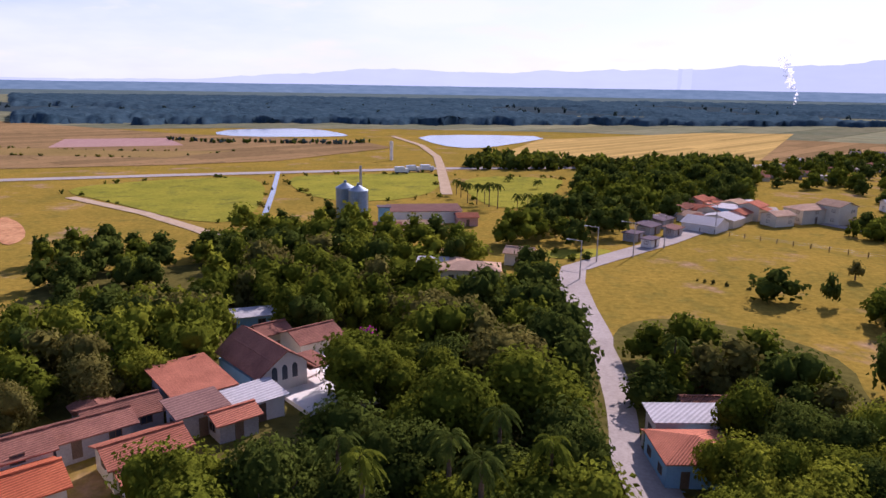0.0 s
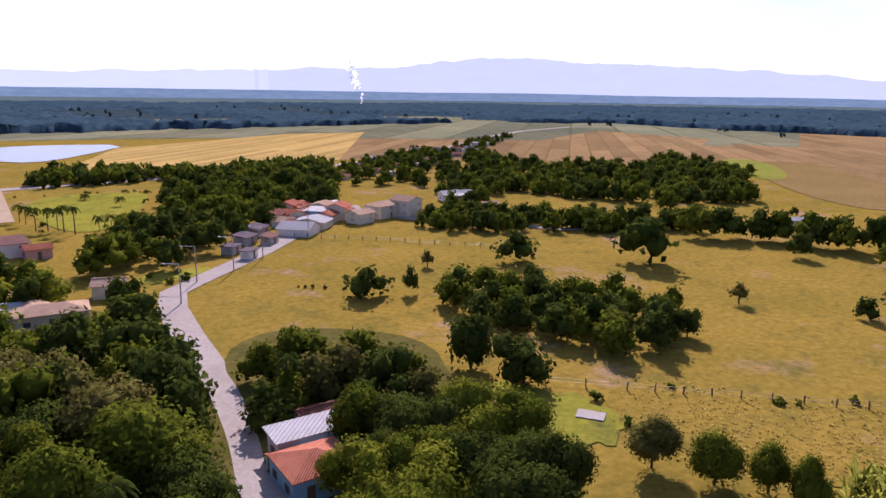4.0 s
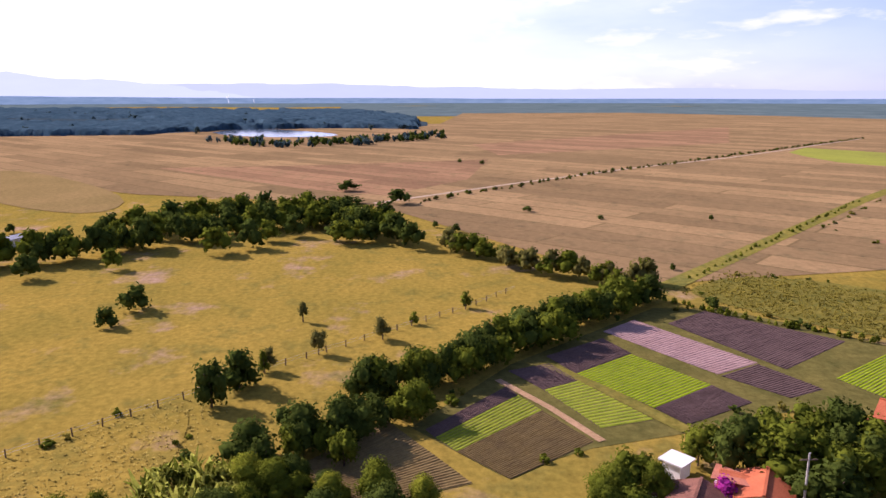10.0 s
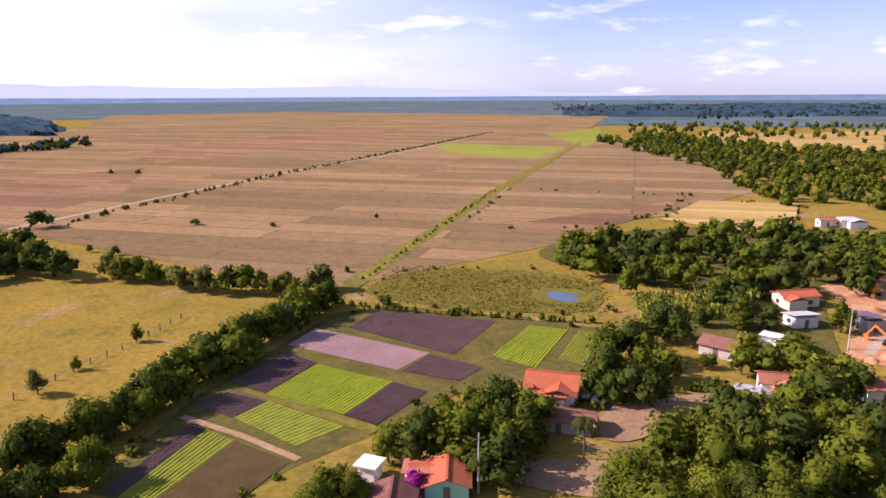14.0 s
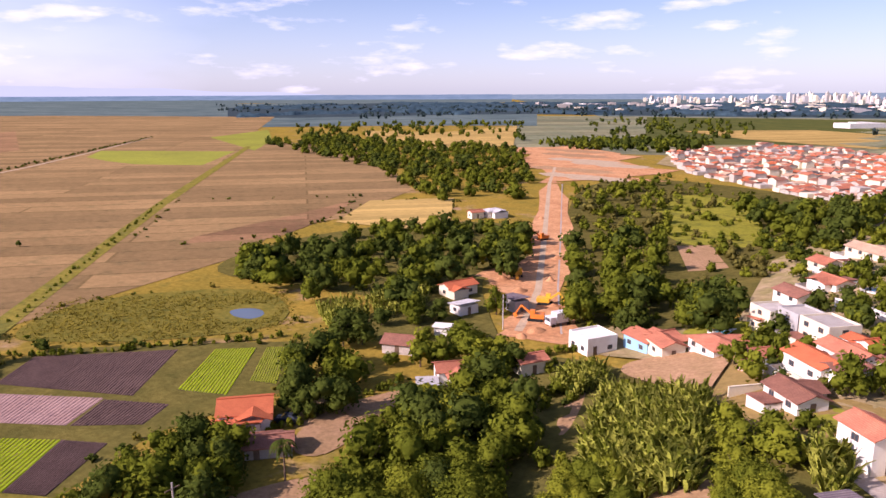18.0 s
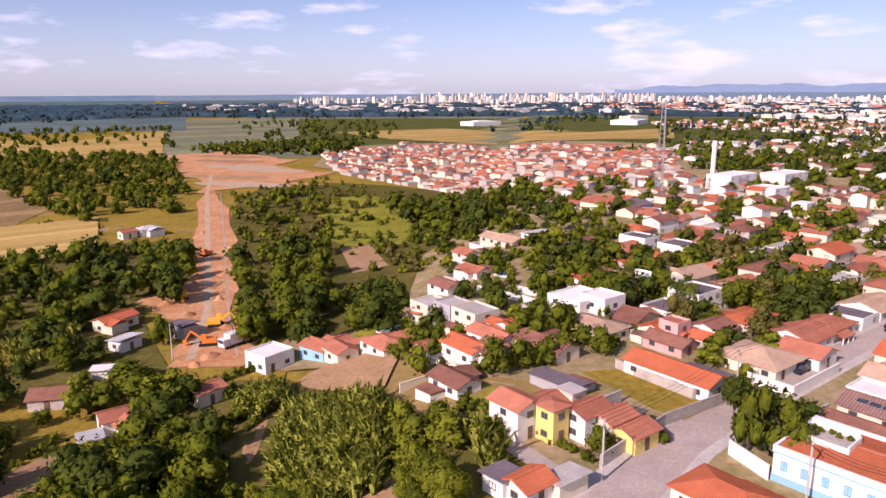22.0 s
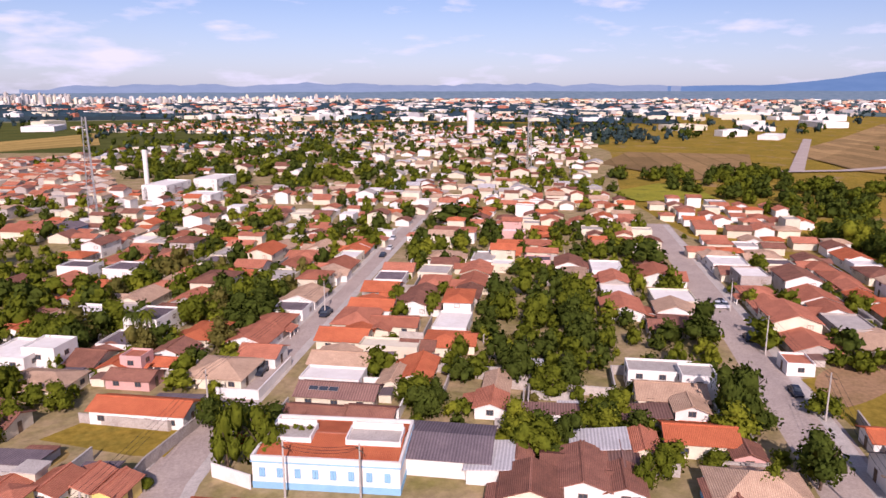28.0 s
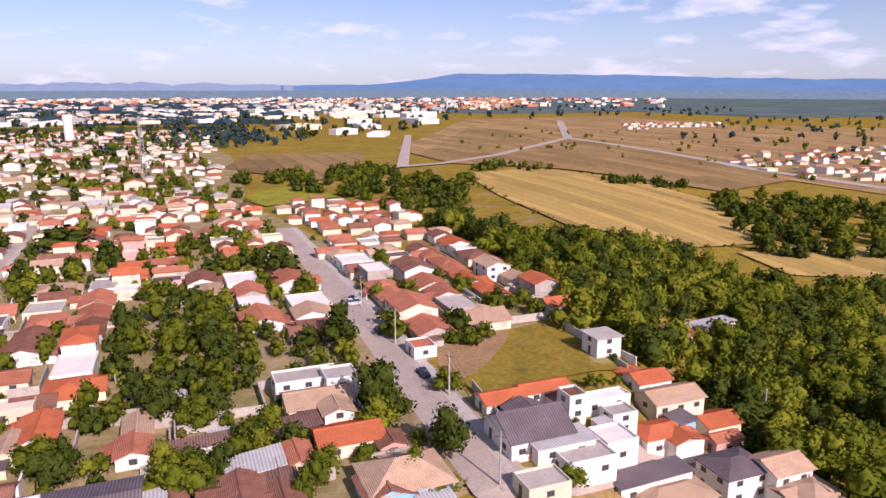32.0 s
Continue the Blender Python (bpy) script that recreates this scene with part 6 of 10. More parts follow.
patch("green_meadow", rounded([(427, 279.9), (490.8, 271.7), (353.2, 140), (282.4, 124.9), (326.7, 197.1)], 2), M["mown"], "rough meadow beside orchard trees", "field")
patch("gold_field", [(310.2, 397.7), (441, 515), (665.6, 645.9), (644.8, 469.4), (393.6, 305.9), (342.3, 343.3)], M["straw"], "golden field beyond the village", "field")
patch("lime_patch", rounded([(448.8, 322.8), (461.2, 287.8), (370.0, 212.5), (346.8, 226.2)], 2), M["limefield"], "small bright green field beside orchard trees", "field")
patch("gold_field", [(-197.1, 328.2), (-122, 357.7), (-79.3, 383.5), (-23.3, 478.7), (-51.4, 536), (-197.3, 583.1), (-352.2, 682.7), (-436.9, 737.5)], M["straw"], "wide dry field of pale strips", "field")
patch("mown_strip", [(-235, 393), (-142.1, 390.3), (-117.7, 437.1), (-172.4, 428.2), (-261.2, 437.7)], M["mown"], "mown strip in a field", "field")
patch("mown_strip", [(-233.2, 442.5), (-160.6, 473.3), (-194.5, 536.9), (-257.2, 512)], M["pinksoil"], "bare pale strip in a field", "field")
patch("lush_field", rounded([(-142.7, 267.8), (-109.9, 300.2), (-70.7, 316.4), (-50.2, 207.5), (-68.9, 203.6), (-101.6, 235)], 2), M["lush"], "green rough meadow beside a ditch", "field")
patch("lush_field", rounded([(-65.8, 316.9), (-36.4, 324.4), (7.9, 343.2), (3, 256.1), (-39, 242.3)], 2), M["lush"], "green rough meadow beside a road", "field")
patch("lush_field", rounded([(12.8, 325.6), (62.2, 324.6), (56.7, 295), (35.9, 233.9), (17.4, 240.7)], 2), M["lush"], "grass round palms beside a road", "field")
patch("gold_field", [(35.9, 416), (90.5, 576.6), (274.5, 709.2), (367.2, 712.6), (198.9, 421.8), (113.5, 420.2)], M["gold"], "golden field in mown rows", "field")
patch("lush_field", rounded([(26.8, 171.7), (46.3, 175.9), (45.8, 168.3), (30.7, 161.8)], 2), M["lush"], "bright lawn beside a road", "field")
patch("red_bank", rounded([(-129.8, 213.5), (-115.1, 200.6), (-101.3, 178.1), (-103.3, 168.2)], 2), M["redearth"], "bare red bank", "earth")
patch("lake", rounded([(-180.3, 594.4), (-177.3, 661.8), (-109.2, 689.2), (-63.1, 598.9), (-73.3, 575.5), (-145.9, 559.9)], 1), M["water"], "still pale lake reflecting the sky", "lake")
patch("lake", rounded([(-12.7, 602.8), (43.9, 630.5), (108.6, 614.6), (56.2, 512.3), (29.8, 478.6), (7.3, 503.5)], 1), M["water"], "still pale lake reflecting the sky", "lake")
patch("lake", rounded([(972.9, 283.9), (1074.4, 231.6), (951.1, 120.4), (871.2, 89.4), (836.8, 146.4), (875.8, 225)], 1), M["water"], "still pale lake reflecting the sky", "lake")
patch("rough_meadow", rounded([(78.2, 70.9), (83.2, 64.5), (92.3, 51.6), (105.9, 38.8), (101.9, 34.6), (85.2, 32.4), (71.6, 37.4), (68, 62.6)], 2), M["grass"], "rough tufted meadow with tall dry weeds", "field")
patch("lawn", ragged([(59.4, 80.2), (68, 74), (72.5, 63.4), (68.4, 56.9), (60.8, 54.2), (54.8, 64.1)], 2.5), M["lush"], "short green lawn round a slab", "lawn")
ribbon("highway", [(-174.5, 289.7), (-114.7, 313.6), (5.3, 355.3), (110.3, 373.6), (110.2, 383.8), (182.6, 390.1), (247.5, 424.8), (321.2, 479), (465.1, 603.5), (557.9, 670.7), (707.8, 741.6)], 9, M["paleroad"], "pale highway across the plain", "road")
ribbon("lake_road", [(7.4, 266.4), (6.8, 358.1), (5.5, 418.5), (-4.6, 501.4), (-28.8, 592.1)], 4.5, M["dust"], "pale dirt road to the lake", "road")
ribbon("village_road", [(22.3, 59.2), (22.6, 67.5), (23.3, 76), (25.5, 90.9), (27.7, 110.5), (28.6, 124.9), (30.3, 142.8), (33.2, 154.4), (43.5, 164.7), (63.3, 183.7), (84.6, 207.1), (111.8, 232.7), (115.9, 232.2), (120.4, 245.6)], 5.8, M["paleroad"], "pale village road in sun", "road")
ribbon("dirt_track", [(-124.7, 248), (-87.7, 218.5), (-65.7, 196.1), (-49, 177.6)], 4, M["dust"], "pale dirt track across a meadow", "road")
ribbon("forecourt_path", [(123, 214.3), (133.3, 195.6), (147.3, 187.8), (156.9, 168.3), (171.2, 161.8)], 5, M["paleroad"], "pale village lane behind trees", "road")
ribbon("field_track", [(317.8, 19.6), (386.5, -51.2), (474, -149.2), (546.7, -243.3), (620.6, -324.4), (790.9, -503)], 3.2, M["dust"], "dusty field track with weeds", "road")
ribbon("field_track", [(170.6, -62), (217.8, -107.6), (311.6, -199.3), (574, -470.2)], 6, M["weeds"], "weedy ditch between fields", "road")
ribbon("ditch", [(-69.6, 331.8), (-58.4, 267.9), (-49.7, 214.1)], 1.9, M["water"], "narrow ditch reflecting the sky", "ditch")
patch("marsh", rounded([(169.2, -65.4), (184.8, -89.5), (163.1, -122.2), (144.4, -126.6), (121.6, -109.6), (136.2, -86.6), (157.3, -69.9)], 2), M["weeds"], "marshy meadow of tall green weeds", "field")
patch("pond", rounded([(144.5, -108.6), (139.9, -113.9), (133.7, -112), (132.9, -106.7), (139.1, -105.5)]), M["water"], "small pond among marsh weeds", "pond")
patch("plot_ground", [(96.1, 1.3), (120.2, -16.3), (140.2, -38.5), (153.8, -53.6), (152.2, -69.2), (132.2, -87.1), (112.7, -102.7), (94.9, -82), (99.7, -58.2), (92.5, -37.3), (88.9, -23.8), (82.3, -10.2)], M["bushland"], "weedy ground between vegetable plots", "field", 0.03)
ribbon("plot_track", [(113.3, -13.3), (101.8, -20.3), (90.8, -25.6)], 1.3, M["earth"], "pale track between vegetable plots", "road")
ribbon("plot_track", [(120.9, -22.4), (108.9, -30.5), (93.5, -38.7)], 2.5, M["weeds"], "weedy path between vegetable plots", "road")
patch("bush_ground", rounded([(67, -140), (181.4, -382.7), (148.9, -451), (14.5, -387.7), (-8.4, -310.1), (40.9, -233.2), (32.1, -157), (58.2, -147.8)], 2), M["bushland"], "bushy green slope", "slope")
patch("bush_ground", rounded([(184, -127.4), (199.7, -171.6), (184.9, -230.8), (140.3, -261.8), (104, -193.1), (112.5, -175.1), (79, -131.2), (69.4, -124), (92, -108.3), (112.5, -121.8), (113.5, -139.5), (150.8, -135.1)], 2), M["bushland"], "bushy green ground below trees", "slope")
patch("bush_ground", rounded([(67.6, -69.4), (76.9, -102.5), (69.4, -124), (51.2, -130.1), (25, -110.4), (8.5, -109.1), (5, -88.7), (-5, -78.9), (13.3, -66.3), (60.4, -61.3)], 2), M["bushland"], "bushy green ground below trees", "slope")
patch("bush_ground", rounded([(-76.8, 122.9), (-73.4, 147.8), (-45.2, 153.9), (-32.6, 201.5), (0.1, 173.5), (26.9, 134.2), (25.6, 107.6), (23.3, 84.9), (20.1, 69.5), (16.8, 58.6), (-16.9, 54), (-47.7, 74.1)], 2), M["bushland"], "shaded ground below trees", "slope")
patch("bush_ground", rounded([(30, 113.3), (45.4, 121.2), (65.4, 102.7), (56, 79.8), (59.2, 68.6), (47, 50.9), (21.3, 60.2), (28, 88.1)], 2), M["bushland"], "shaded ground below trees", "slope")
patch("earthwork", ragged([(78.7, -130.5), (60.4, -136.3), (66.2, -144.5), (83.3, -173.7), (112.1, -236), (182.1, -382.4), (197.5, -376.4), (122.8, -231.8), (104.8, -192.8), (114.2, -177.9), (98.6, -161.6), (87.7, -157.6)], 3), M["redearth"], "churned red earth of a road under construction", "roadworks")
patch("earthwork", ragged([(323.7, -571.9), (328, -672.7), (247.4, -601), (179, -514.4), (163, -445.5), (168.4, -374.3), (191.7, -384.3), (250.5, -456.7)], 22), M["redearth"], "bare red earthwork on a hill", "roadworks")
for k, (x, y) in enumerate(((190, -420), (215, -455), (235, -520), (262, -560), (205, -500), (280, -600))):
    patch("graded_bench", ragged([(x - 34, y - 9), (x + 30, y - 16), (x + 36, y + 6), (x - 26, y + 14)], 6), M[("dust", "earth")[k % 2]], "graded bench of pale earth on a hillside", "roadworks")
ribbon("new_road", [(76.1, -136.4), (81.5, -152.3), (89.3, -171.3), (119.6, -233), (191.9, -378.6), (231.2, -464.1)], 2, M["dust"], "dusty strip of an unfinished road", "road")
ribbon("new_kerb", [(66.9, -140.1), (84.3, -173.3), (114, -235.2), (184.9, -381.3)], 0.5, M["paleroad"], "pale kerb strip of an unfinished road", "road")
patch("clearing", rounded([(47.5, -123), (46, -131.1), (34.6, -136.5), (28, -133), (27.6, -120), (27.1, -110.5), (37, -116.2)], 2), M["earth"], "bare brown clearing between trees", "clearing", 0.45)
patch("clearing", rounded([(76.2, -50.7), (69.6, -64.9), (64.4, -63.3), (60.6, -57.4), (71.7, -47.5)], 2), M["earth"], "bare brown slope", "clearing")
patch("clearing", rounded([(78.6, -67.4), (83.5, -79.6), (77.9, -96.1), (73.9, -96.2), (72.5, -80.7), (71.4, -67.8)], 2), M["earth"], "bare brown slope above a house", "clearing")
patch("clearing", rounded([(47.2, -96.6), (51.2, -115.2), (48.2, -113.3), (42.5, -91.1)], 2), M["earth"], "bare brown ground under trees", "clearing")
patch("clearing", rounded([(25.3, -80.4), (21.7, -82.4), (13.2, -80.4), (12.4, -75), (24.7, -74)], 2), M["earth"], "bare brown ground by a cane patch", "clearing", 0.15)
patch("weed_slope", rounded([(121.4, -368.1), (89.3, -392.6), (44.9, -266.5), (55.9, -258.1), (77.7, -249.7), (103.7, -306.4)], 2), M["lush"], "green weedy slope", "field")
patch("ploughed_plot", [(75.1, -248.5), (65.4, -256.8), (51.3, -224.5), (60.8, -214.3)], M["earth"], "small ploughed plot on a slope", "field")
patch("gold_field", [(208.3, -214.1), (236.2, -267.7), (206, -299.1), (163, -233.1), (175.2, -219.1)], M["gold"], "golden field beside woods", "field")
patch("gold_field", [(676.2, -754.2), (554.9, -773.1), (558.9, -986.4), (360.1, -628.4), (396.4, -525.4), (526.1, -597.9)], M["gold"], "golden hill beyond the woods", "field")
patch("gold_field", [(298.8, -979.5), (158.3, -1096.2), (-49.1, -941.3), (-180.6, -1077.2), (-137.1, -810.5), (-0, -740.8), (188.6, -850.1)], M["gold"], "pale golden grass before the town", "field")
patch("town_ground", [(60.9, -132.7), (59.7, -151.6), (33.6, -157.7), (40.9, -233.2), (12.4, -342.1), (103.1, -468.7), (179.1, -528.2), (224.7, -737.5), (-47.9, -738.5), (-149, -659.3), (-402.5, -853.3), (-663.9, -665.1), (-481.3, -426), (-273.9, -233.6), (-218.7, -154), (-201, -106), (-177.9, -69.9), (-165.2, -44.6), (-136.4, -18.9), (-134.9, 2.5), (-109.3, -8.6), (-59.4, -33), (-12.3, -57.9), (-6.3, -81.9), (5, -88.7), (8.5, -109.1), (29, -132)], M["townground"], "dusty yards and lanes of the town", "ground")
ribbon("street", [(-2, -66), (-6, -72), (-11.5, -80.5), (-18.5, -92.5), (-33.6, -110.6), (-78.7, -157.3), (-160.8, -245.4), (-244.8, -336.8)], 7.5, M["asphalt"], "worn asphalt street through the town", "street")
ribbon("street", [(-81.2, -19.9), (-86.4, -30.5), (-106.1, -49.6), (-140, -83.5), (-228.9, -176.9)], 10, M["asphalt"], "worn asphalt street with a verge", "street")
ribbon("street", [(-87.5, -31.8), (-93.1, -23.2), (-109.6, -16.1), (-128.5, -6.9), (-138.9, 3.4)], 6, M["asphalt"], "narrow asphalt side street", "street")
ribbon("pavement", [(-84.4, -17.6), (-87.8, -27.6), (-107.6, -46.4), (-141.7, -79.8), (-230.4, -173.7)], 2.2, M["concrete"], "pale concrete pavement along a street", "pavement")
ribbon("pavement", [(-9.7, -69.6), (-15.2, -78.1), (-22.2, -90.1), (-36.9, -108.2), (-80.1, -154.5), (-161.6, -241.5)], 1.8, M["concrete"], "pale concrete pavement along a street", "pavement")
ribbon("pavement", [(-2.3, -74.4), (-7.8, -82.9), (-14.8, -94.9), (-30.2, -113.0), (-77, -159.7), (-159.2, -248.2)], 1.8, M["concrete"], "pale concrete pavement along a street", "pavement")
ribbon("street", [(-235.1, -234.8), (-282.8, -286.7)], 6, M["asphalt"], "asphalt street far into the town", "street")
patch("empty_lot", [(-124.3, -61.4), (-146.9, -54.2), (-160.6, -46.1), (-138.7, -23.9), (-128.4, -33), (-112.6, -46.8)], M["grass"], "empty mown lot with dry grass", "lot")
patch("bare_lot", rounded([(-129.3, -62.9), (-149.9, -57.4), (-150.3, -51.1), (-127.0, -49.1), (-114.7, -51.5)], 2), M["earth"], "bare brown part of an empty lot", "lot")
patch("sports_field", [(-283.6, -249.5), (-332.4, -257.3), (-334.6, -235.2), (-308.9, -203.9), (-269.8, -219.5)], M["lush"], "green sports field", "sports field")
patch("gold_field", [(-432.8, -186.1), (-489.1, -153.1), (-465.1, -84.5), (-396.1, -13.1), (-355.8, -0.9), (-318.6, 2), (-278.3, -27.7), (-285.9, -76.4), (-353, -132)], M["gold"], "golden mown field in rows", "field")
patch("gold_field", [(-288.7, -9), (-327.5, 18.8), (-339.2, 46.3), (-285.7, 40.3), (-268.9, 9.6)], M["gold"], "golden mown field in rows", "field")
patch("gold_field", [(-551.6, -280.2), (-1079.8, -455.3), (-930, -269.1), (-689.1, -80.3), (-545.6, 12.6), (-453.3, -25.3), (-494.2, -133.8), (-492.2, -221.1)], M["straw"], "dry field beyond the town", "field")
patch("gold_field", [(-387.9, -353.8), (-493.2, -416.9), (-559.9, -342.3), (-414.8, -249.5), (-362.2, -254.4)], M["straw"], "dry field at the edge of town", "field")
ribbon("highway", [(-1344.5, -379), (-878.8, -236), (-722.4, -105.7), (-601.7, -14.6), (-555.8, 47.8), (-527.9, 92.4)], 12, M["paleroad"], "pale highway across fields", "road")
ribbon("highway", [(-446.9, -249.8), (-488.6, -228.9), (-580.4, -217.7), (-865.1, -235.8)], 9, M["asphalt"], "asphalt road across fields", "road")
ribbon("street", [(-844, -443.7), (-454.1, -243.5)], 9, M["asphalt"], "asphalt road out of town", "road")

# near woods
TAKEN.append((-14.9, 83.0, 4))
TAKEN.append((-8.3, 90.4, 4))
TAKEN.append((-17.1, 80.8, 3))
TAKEN.append((9.3, 138, 8))
TAKEN.append((6, 131, 6))
TAKEN.append((-14.4, 86.1, 5))
TAKEN.append((-10.5, 90.7, 5))
TAKEN.append((-8, 96.8, 4))
TAKEN.append((-15.8, 78.4, 4))
TAKEN.append((79.8, -292.8, 9))
TAKEN.append((83.5, -331.7, 8))
TAKEN.append((63.5, -230.3, 7))
TAKEN.append((129.4, -403, 6))
TAKEN.append((61.3, -293, 7))
CLEAR.append((-119.8, -53.5, 7))
TAKEN.append((-119.8, -53.5, 5))
CLEAR.append((-129, -51.2, 7))
TAKEN.append((-129, -51.2, 5))
CLEAR.append((-137.7, -48.1, 7))
TAKEN.append((-137.7, -48.1, 5))
CLEAR.append((-147.1, -44.7, 7))
TAKEN.append((-147.1, -44.7, 5))
CLEAR.append((-142.9, -37, 7))
TAKEN.append((-142.9, -37, 5))
CLEAR.append((-136.9, -30.5, 7))
TAKEN.append((-136.9, -30.5, 5))
CLEAR.append((-130.1, -38.1, 7))
TAKEN.append((-130.1, -38.1, 5))
CLEAR.append((-122.2, -44.9, 7))
TAKEN.append((-122.2, -44.9, 5))

# far woods
patch("gold_field", [(-626.1, -343.3), (-1331.2, -573.7), (-1662.1, -323.6), (-1357.5, -67.5), (-1369.7, 162.2), (-511.3, 65.5), (-545.6, 12.6), (-689.1, -80.3), (-930, -269.1), (-943.3, -388.9), (-551.6, -280.2)], M["straw"], "dry strips of farmland beyond the town", "field", 0.05)
patch("earth_mound", [(-2811.3, -1243.2), (-4084.4, -1636.3), (-4138.8, -1493.4), (-3270.4, -1054), (-2023.2, -743), (-1944.1, -841.7)], M["redearth"], "bare orange earthwork far off", "earth")
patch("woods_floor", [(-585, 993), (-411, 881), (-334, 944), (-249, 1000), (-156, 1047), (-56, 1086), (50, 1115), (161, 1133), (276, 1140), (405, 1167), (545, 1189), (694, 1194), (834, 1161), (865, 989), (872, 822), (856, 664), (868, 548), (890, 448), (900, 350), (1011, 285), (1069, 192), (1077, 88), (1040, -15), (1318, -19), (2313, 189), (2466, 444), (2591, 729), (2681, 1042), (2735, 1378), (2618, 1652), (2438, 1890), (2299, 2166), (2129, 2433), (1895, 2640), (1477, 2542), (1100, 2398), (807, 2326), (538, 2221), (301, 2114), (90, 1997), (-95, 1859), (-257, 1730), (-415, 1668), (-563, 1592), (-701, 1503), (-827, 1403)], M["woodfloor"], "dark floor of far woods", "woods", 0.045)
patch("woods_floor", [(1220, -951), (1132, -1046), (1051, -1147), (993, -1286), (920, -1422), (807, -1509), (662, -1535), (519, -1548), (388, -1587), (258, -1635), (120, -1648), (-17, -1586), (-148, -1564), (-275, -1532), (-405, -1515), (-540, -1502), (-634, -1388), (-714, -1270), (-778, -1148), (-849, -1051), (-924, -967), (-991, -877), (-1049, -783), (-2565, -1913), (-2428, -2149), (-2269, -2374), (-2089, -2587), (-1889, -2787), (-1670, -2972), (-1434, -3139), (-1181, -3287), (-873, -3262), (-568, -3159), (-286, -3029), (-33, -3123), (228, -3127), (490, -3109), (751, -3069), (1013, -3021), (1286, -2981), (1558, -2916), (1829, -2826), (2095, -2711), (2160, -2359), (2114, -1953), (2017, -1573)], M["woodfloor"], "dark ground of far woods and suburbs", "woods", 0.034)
patch("suburb_ground", [(251, -702), (218, -732), (182, -761), (144, -788), (103, -802), (58, -787), (15, -769), (-26, -749), (-65, -727), (-101, -703), (-133, -666), (-165, -644), (-202, -643), (-240, -640), (-278, -634), (-327, -648), (-391, -681), (-459, -709), (-503, -693), (-505, -621), (-500, -552), (-498, -493), (-575, -511), (-925, -822), (-893, -884), (-857, -945), (-817, -1005), (-772, -1063), (-724, -1119), (-673, -1173), (-617, -1225), (-558, -1274), (-546, -1457), (-464, -1477), (-382, -1493), (-300, -1504), (-217, -1511), (-135, -1513), (-53, -1517), (29, -1522), (112, -1523), (194, -1519), (277, -1511), (359, -1499), (441, -1481), (521, -1460)], M["parkland"], "dark green ground between far suburbs", "suburb", 0.022)

# far town
far_town([(203.7, -632.8), (137.4, -754.8), (-13.1, -642.3), (-107.7, -633.8), (-63.9, -364.7), (-12.9, -334.8), (12.9, -345.9), (95.8, -435.1), (151, -496.3)], 900, "red and tan roofs of a dense far neighbourhood", pitch=(8.2, 7.4), sizes=(4.6, 8.2), walls=('stone', 'cream'))
far_town([(-1.3, -332.6), (-53.5, -336.4), (-132.5, -372.9), (-230.2, -329.5), (-330.7, -291.1), (-320.9, -320.4), (-272.8, -236.5), (-251.3, -227.9), (-179.2, -263.9), (-103.8, -317.6), (-17.4, -340.9), (-34.3, -310)], 620, "tiled roofs of the town centre", pitch=(10, 9), sizes=(5, 9), tops=("tile", "oldtile", "tantile", "metalroof", "concrete"))
far_town([(-34.5, -593.9), (-262, -787.5), (-562, -917.3), (-636.1, -590.5), (-338.4, -308), (-238.3, -327.8), (-144.5, -438.3)], 1000, "tiled roofs of a far neighbourhood", pitch=(13, 12), skip=0.3, tops=("tile", "oldtile", "tantile", "metalroof", "concrete"))
patch("lawn", rounded([(45.6, -144.4), (25.4, -132), (9.6, -110.9), (-9.3, -113.3), (-10.3, -106.2), (5.2, -104.9), (8, -94), (18.8, -98.8), (39.5, -121.9)], 2), M["mown"], "bare brown slope with weeds", "slope")
patch("lawn", rounded([(19.1, -105.9), (15.4, -108.5), (7.9, -110.6), (6.0, -101.6), (11.3, -99.5)], 2), M["lush"], "green weedy slope between gardens", "slope")
patch("empty_lot", [(-6.7, -116.4), (-14.9, -119.6), (-26.7, -106.2), (-21, -99.9), (-17.1, -103.1)], M["grass"], "weedy empty lot beside a hall", "lot")
patch("lawn", rounded([(46.2, -157), (29.5, -162), (21.4, -127.7), (36.4, -134.3)], 2), M["lush"], "garden lawn round pools", "lawn")
far_town([(-91.3, -629.1), (-468.8, -676.4), (-469.5, -469.9), (-809.7, -719.2), (-492.9, -1178.6), (-525.2, -1316.6), (-180, -1264.4)], 520, "pale roofs of far suburbs", pitch=(15, 14), skip=0.25)

# vegetable plots
patch("plot_soil", [(95.2, -0.8), (110.4, -14.5), (106.9, -15.9), (92.8, -2.1)], M["soil"], "tilled bare soil of a vegetable plot", "plot", 0.055)
crop_rows((95.2, -0.8), (110.4, -14.5), (106.9, -15.9), (92.8, -2.1), 8, M["soil"], "ridged bare soil rows in a plot", high=0.13, fill=0.86)
patch("plot_soil", [(92.8, -2.1), (106.9, -15.9), (101, -18.8), (88.5, -5)], M["soil"], "tilled bare soil of a vegetable plot", "plot", 0.055)
crop_rows((92.8, -2.1), (106.9, -15.9), (101, -18.8), (88.5, -5), 5, M["green"], "rows of green vegetables in a plot", high=0.12, fill=0.95)
patch("plot_soil", [(88.5, -5), (101, -18.8), (90.7, -24.4), (81.2, -11.4)], M["browncrop"], "tilled bare soil of a vegetable plot", "plot", 0.055)
crop_rows((88.5, -5), (101, -18.8), (90.7, -24.4), (81.2, -11.4), 16, M["browncrop"], "rows of dry brown crop in a plot", high=0.13, fill=0.82)
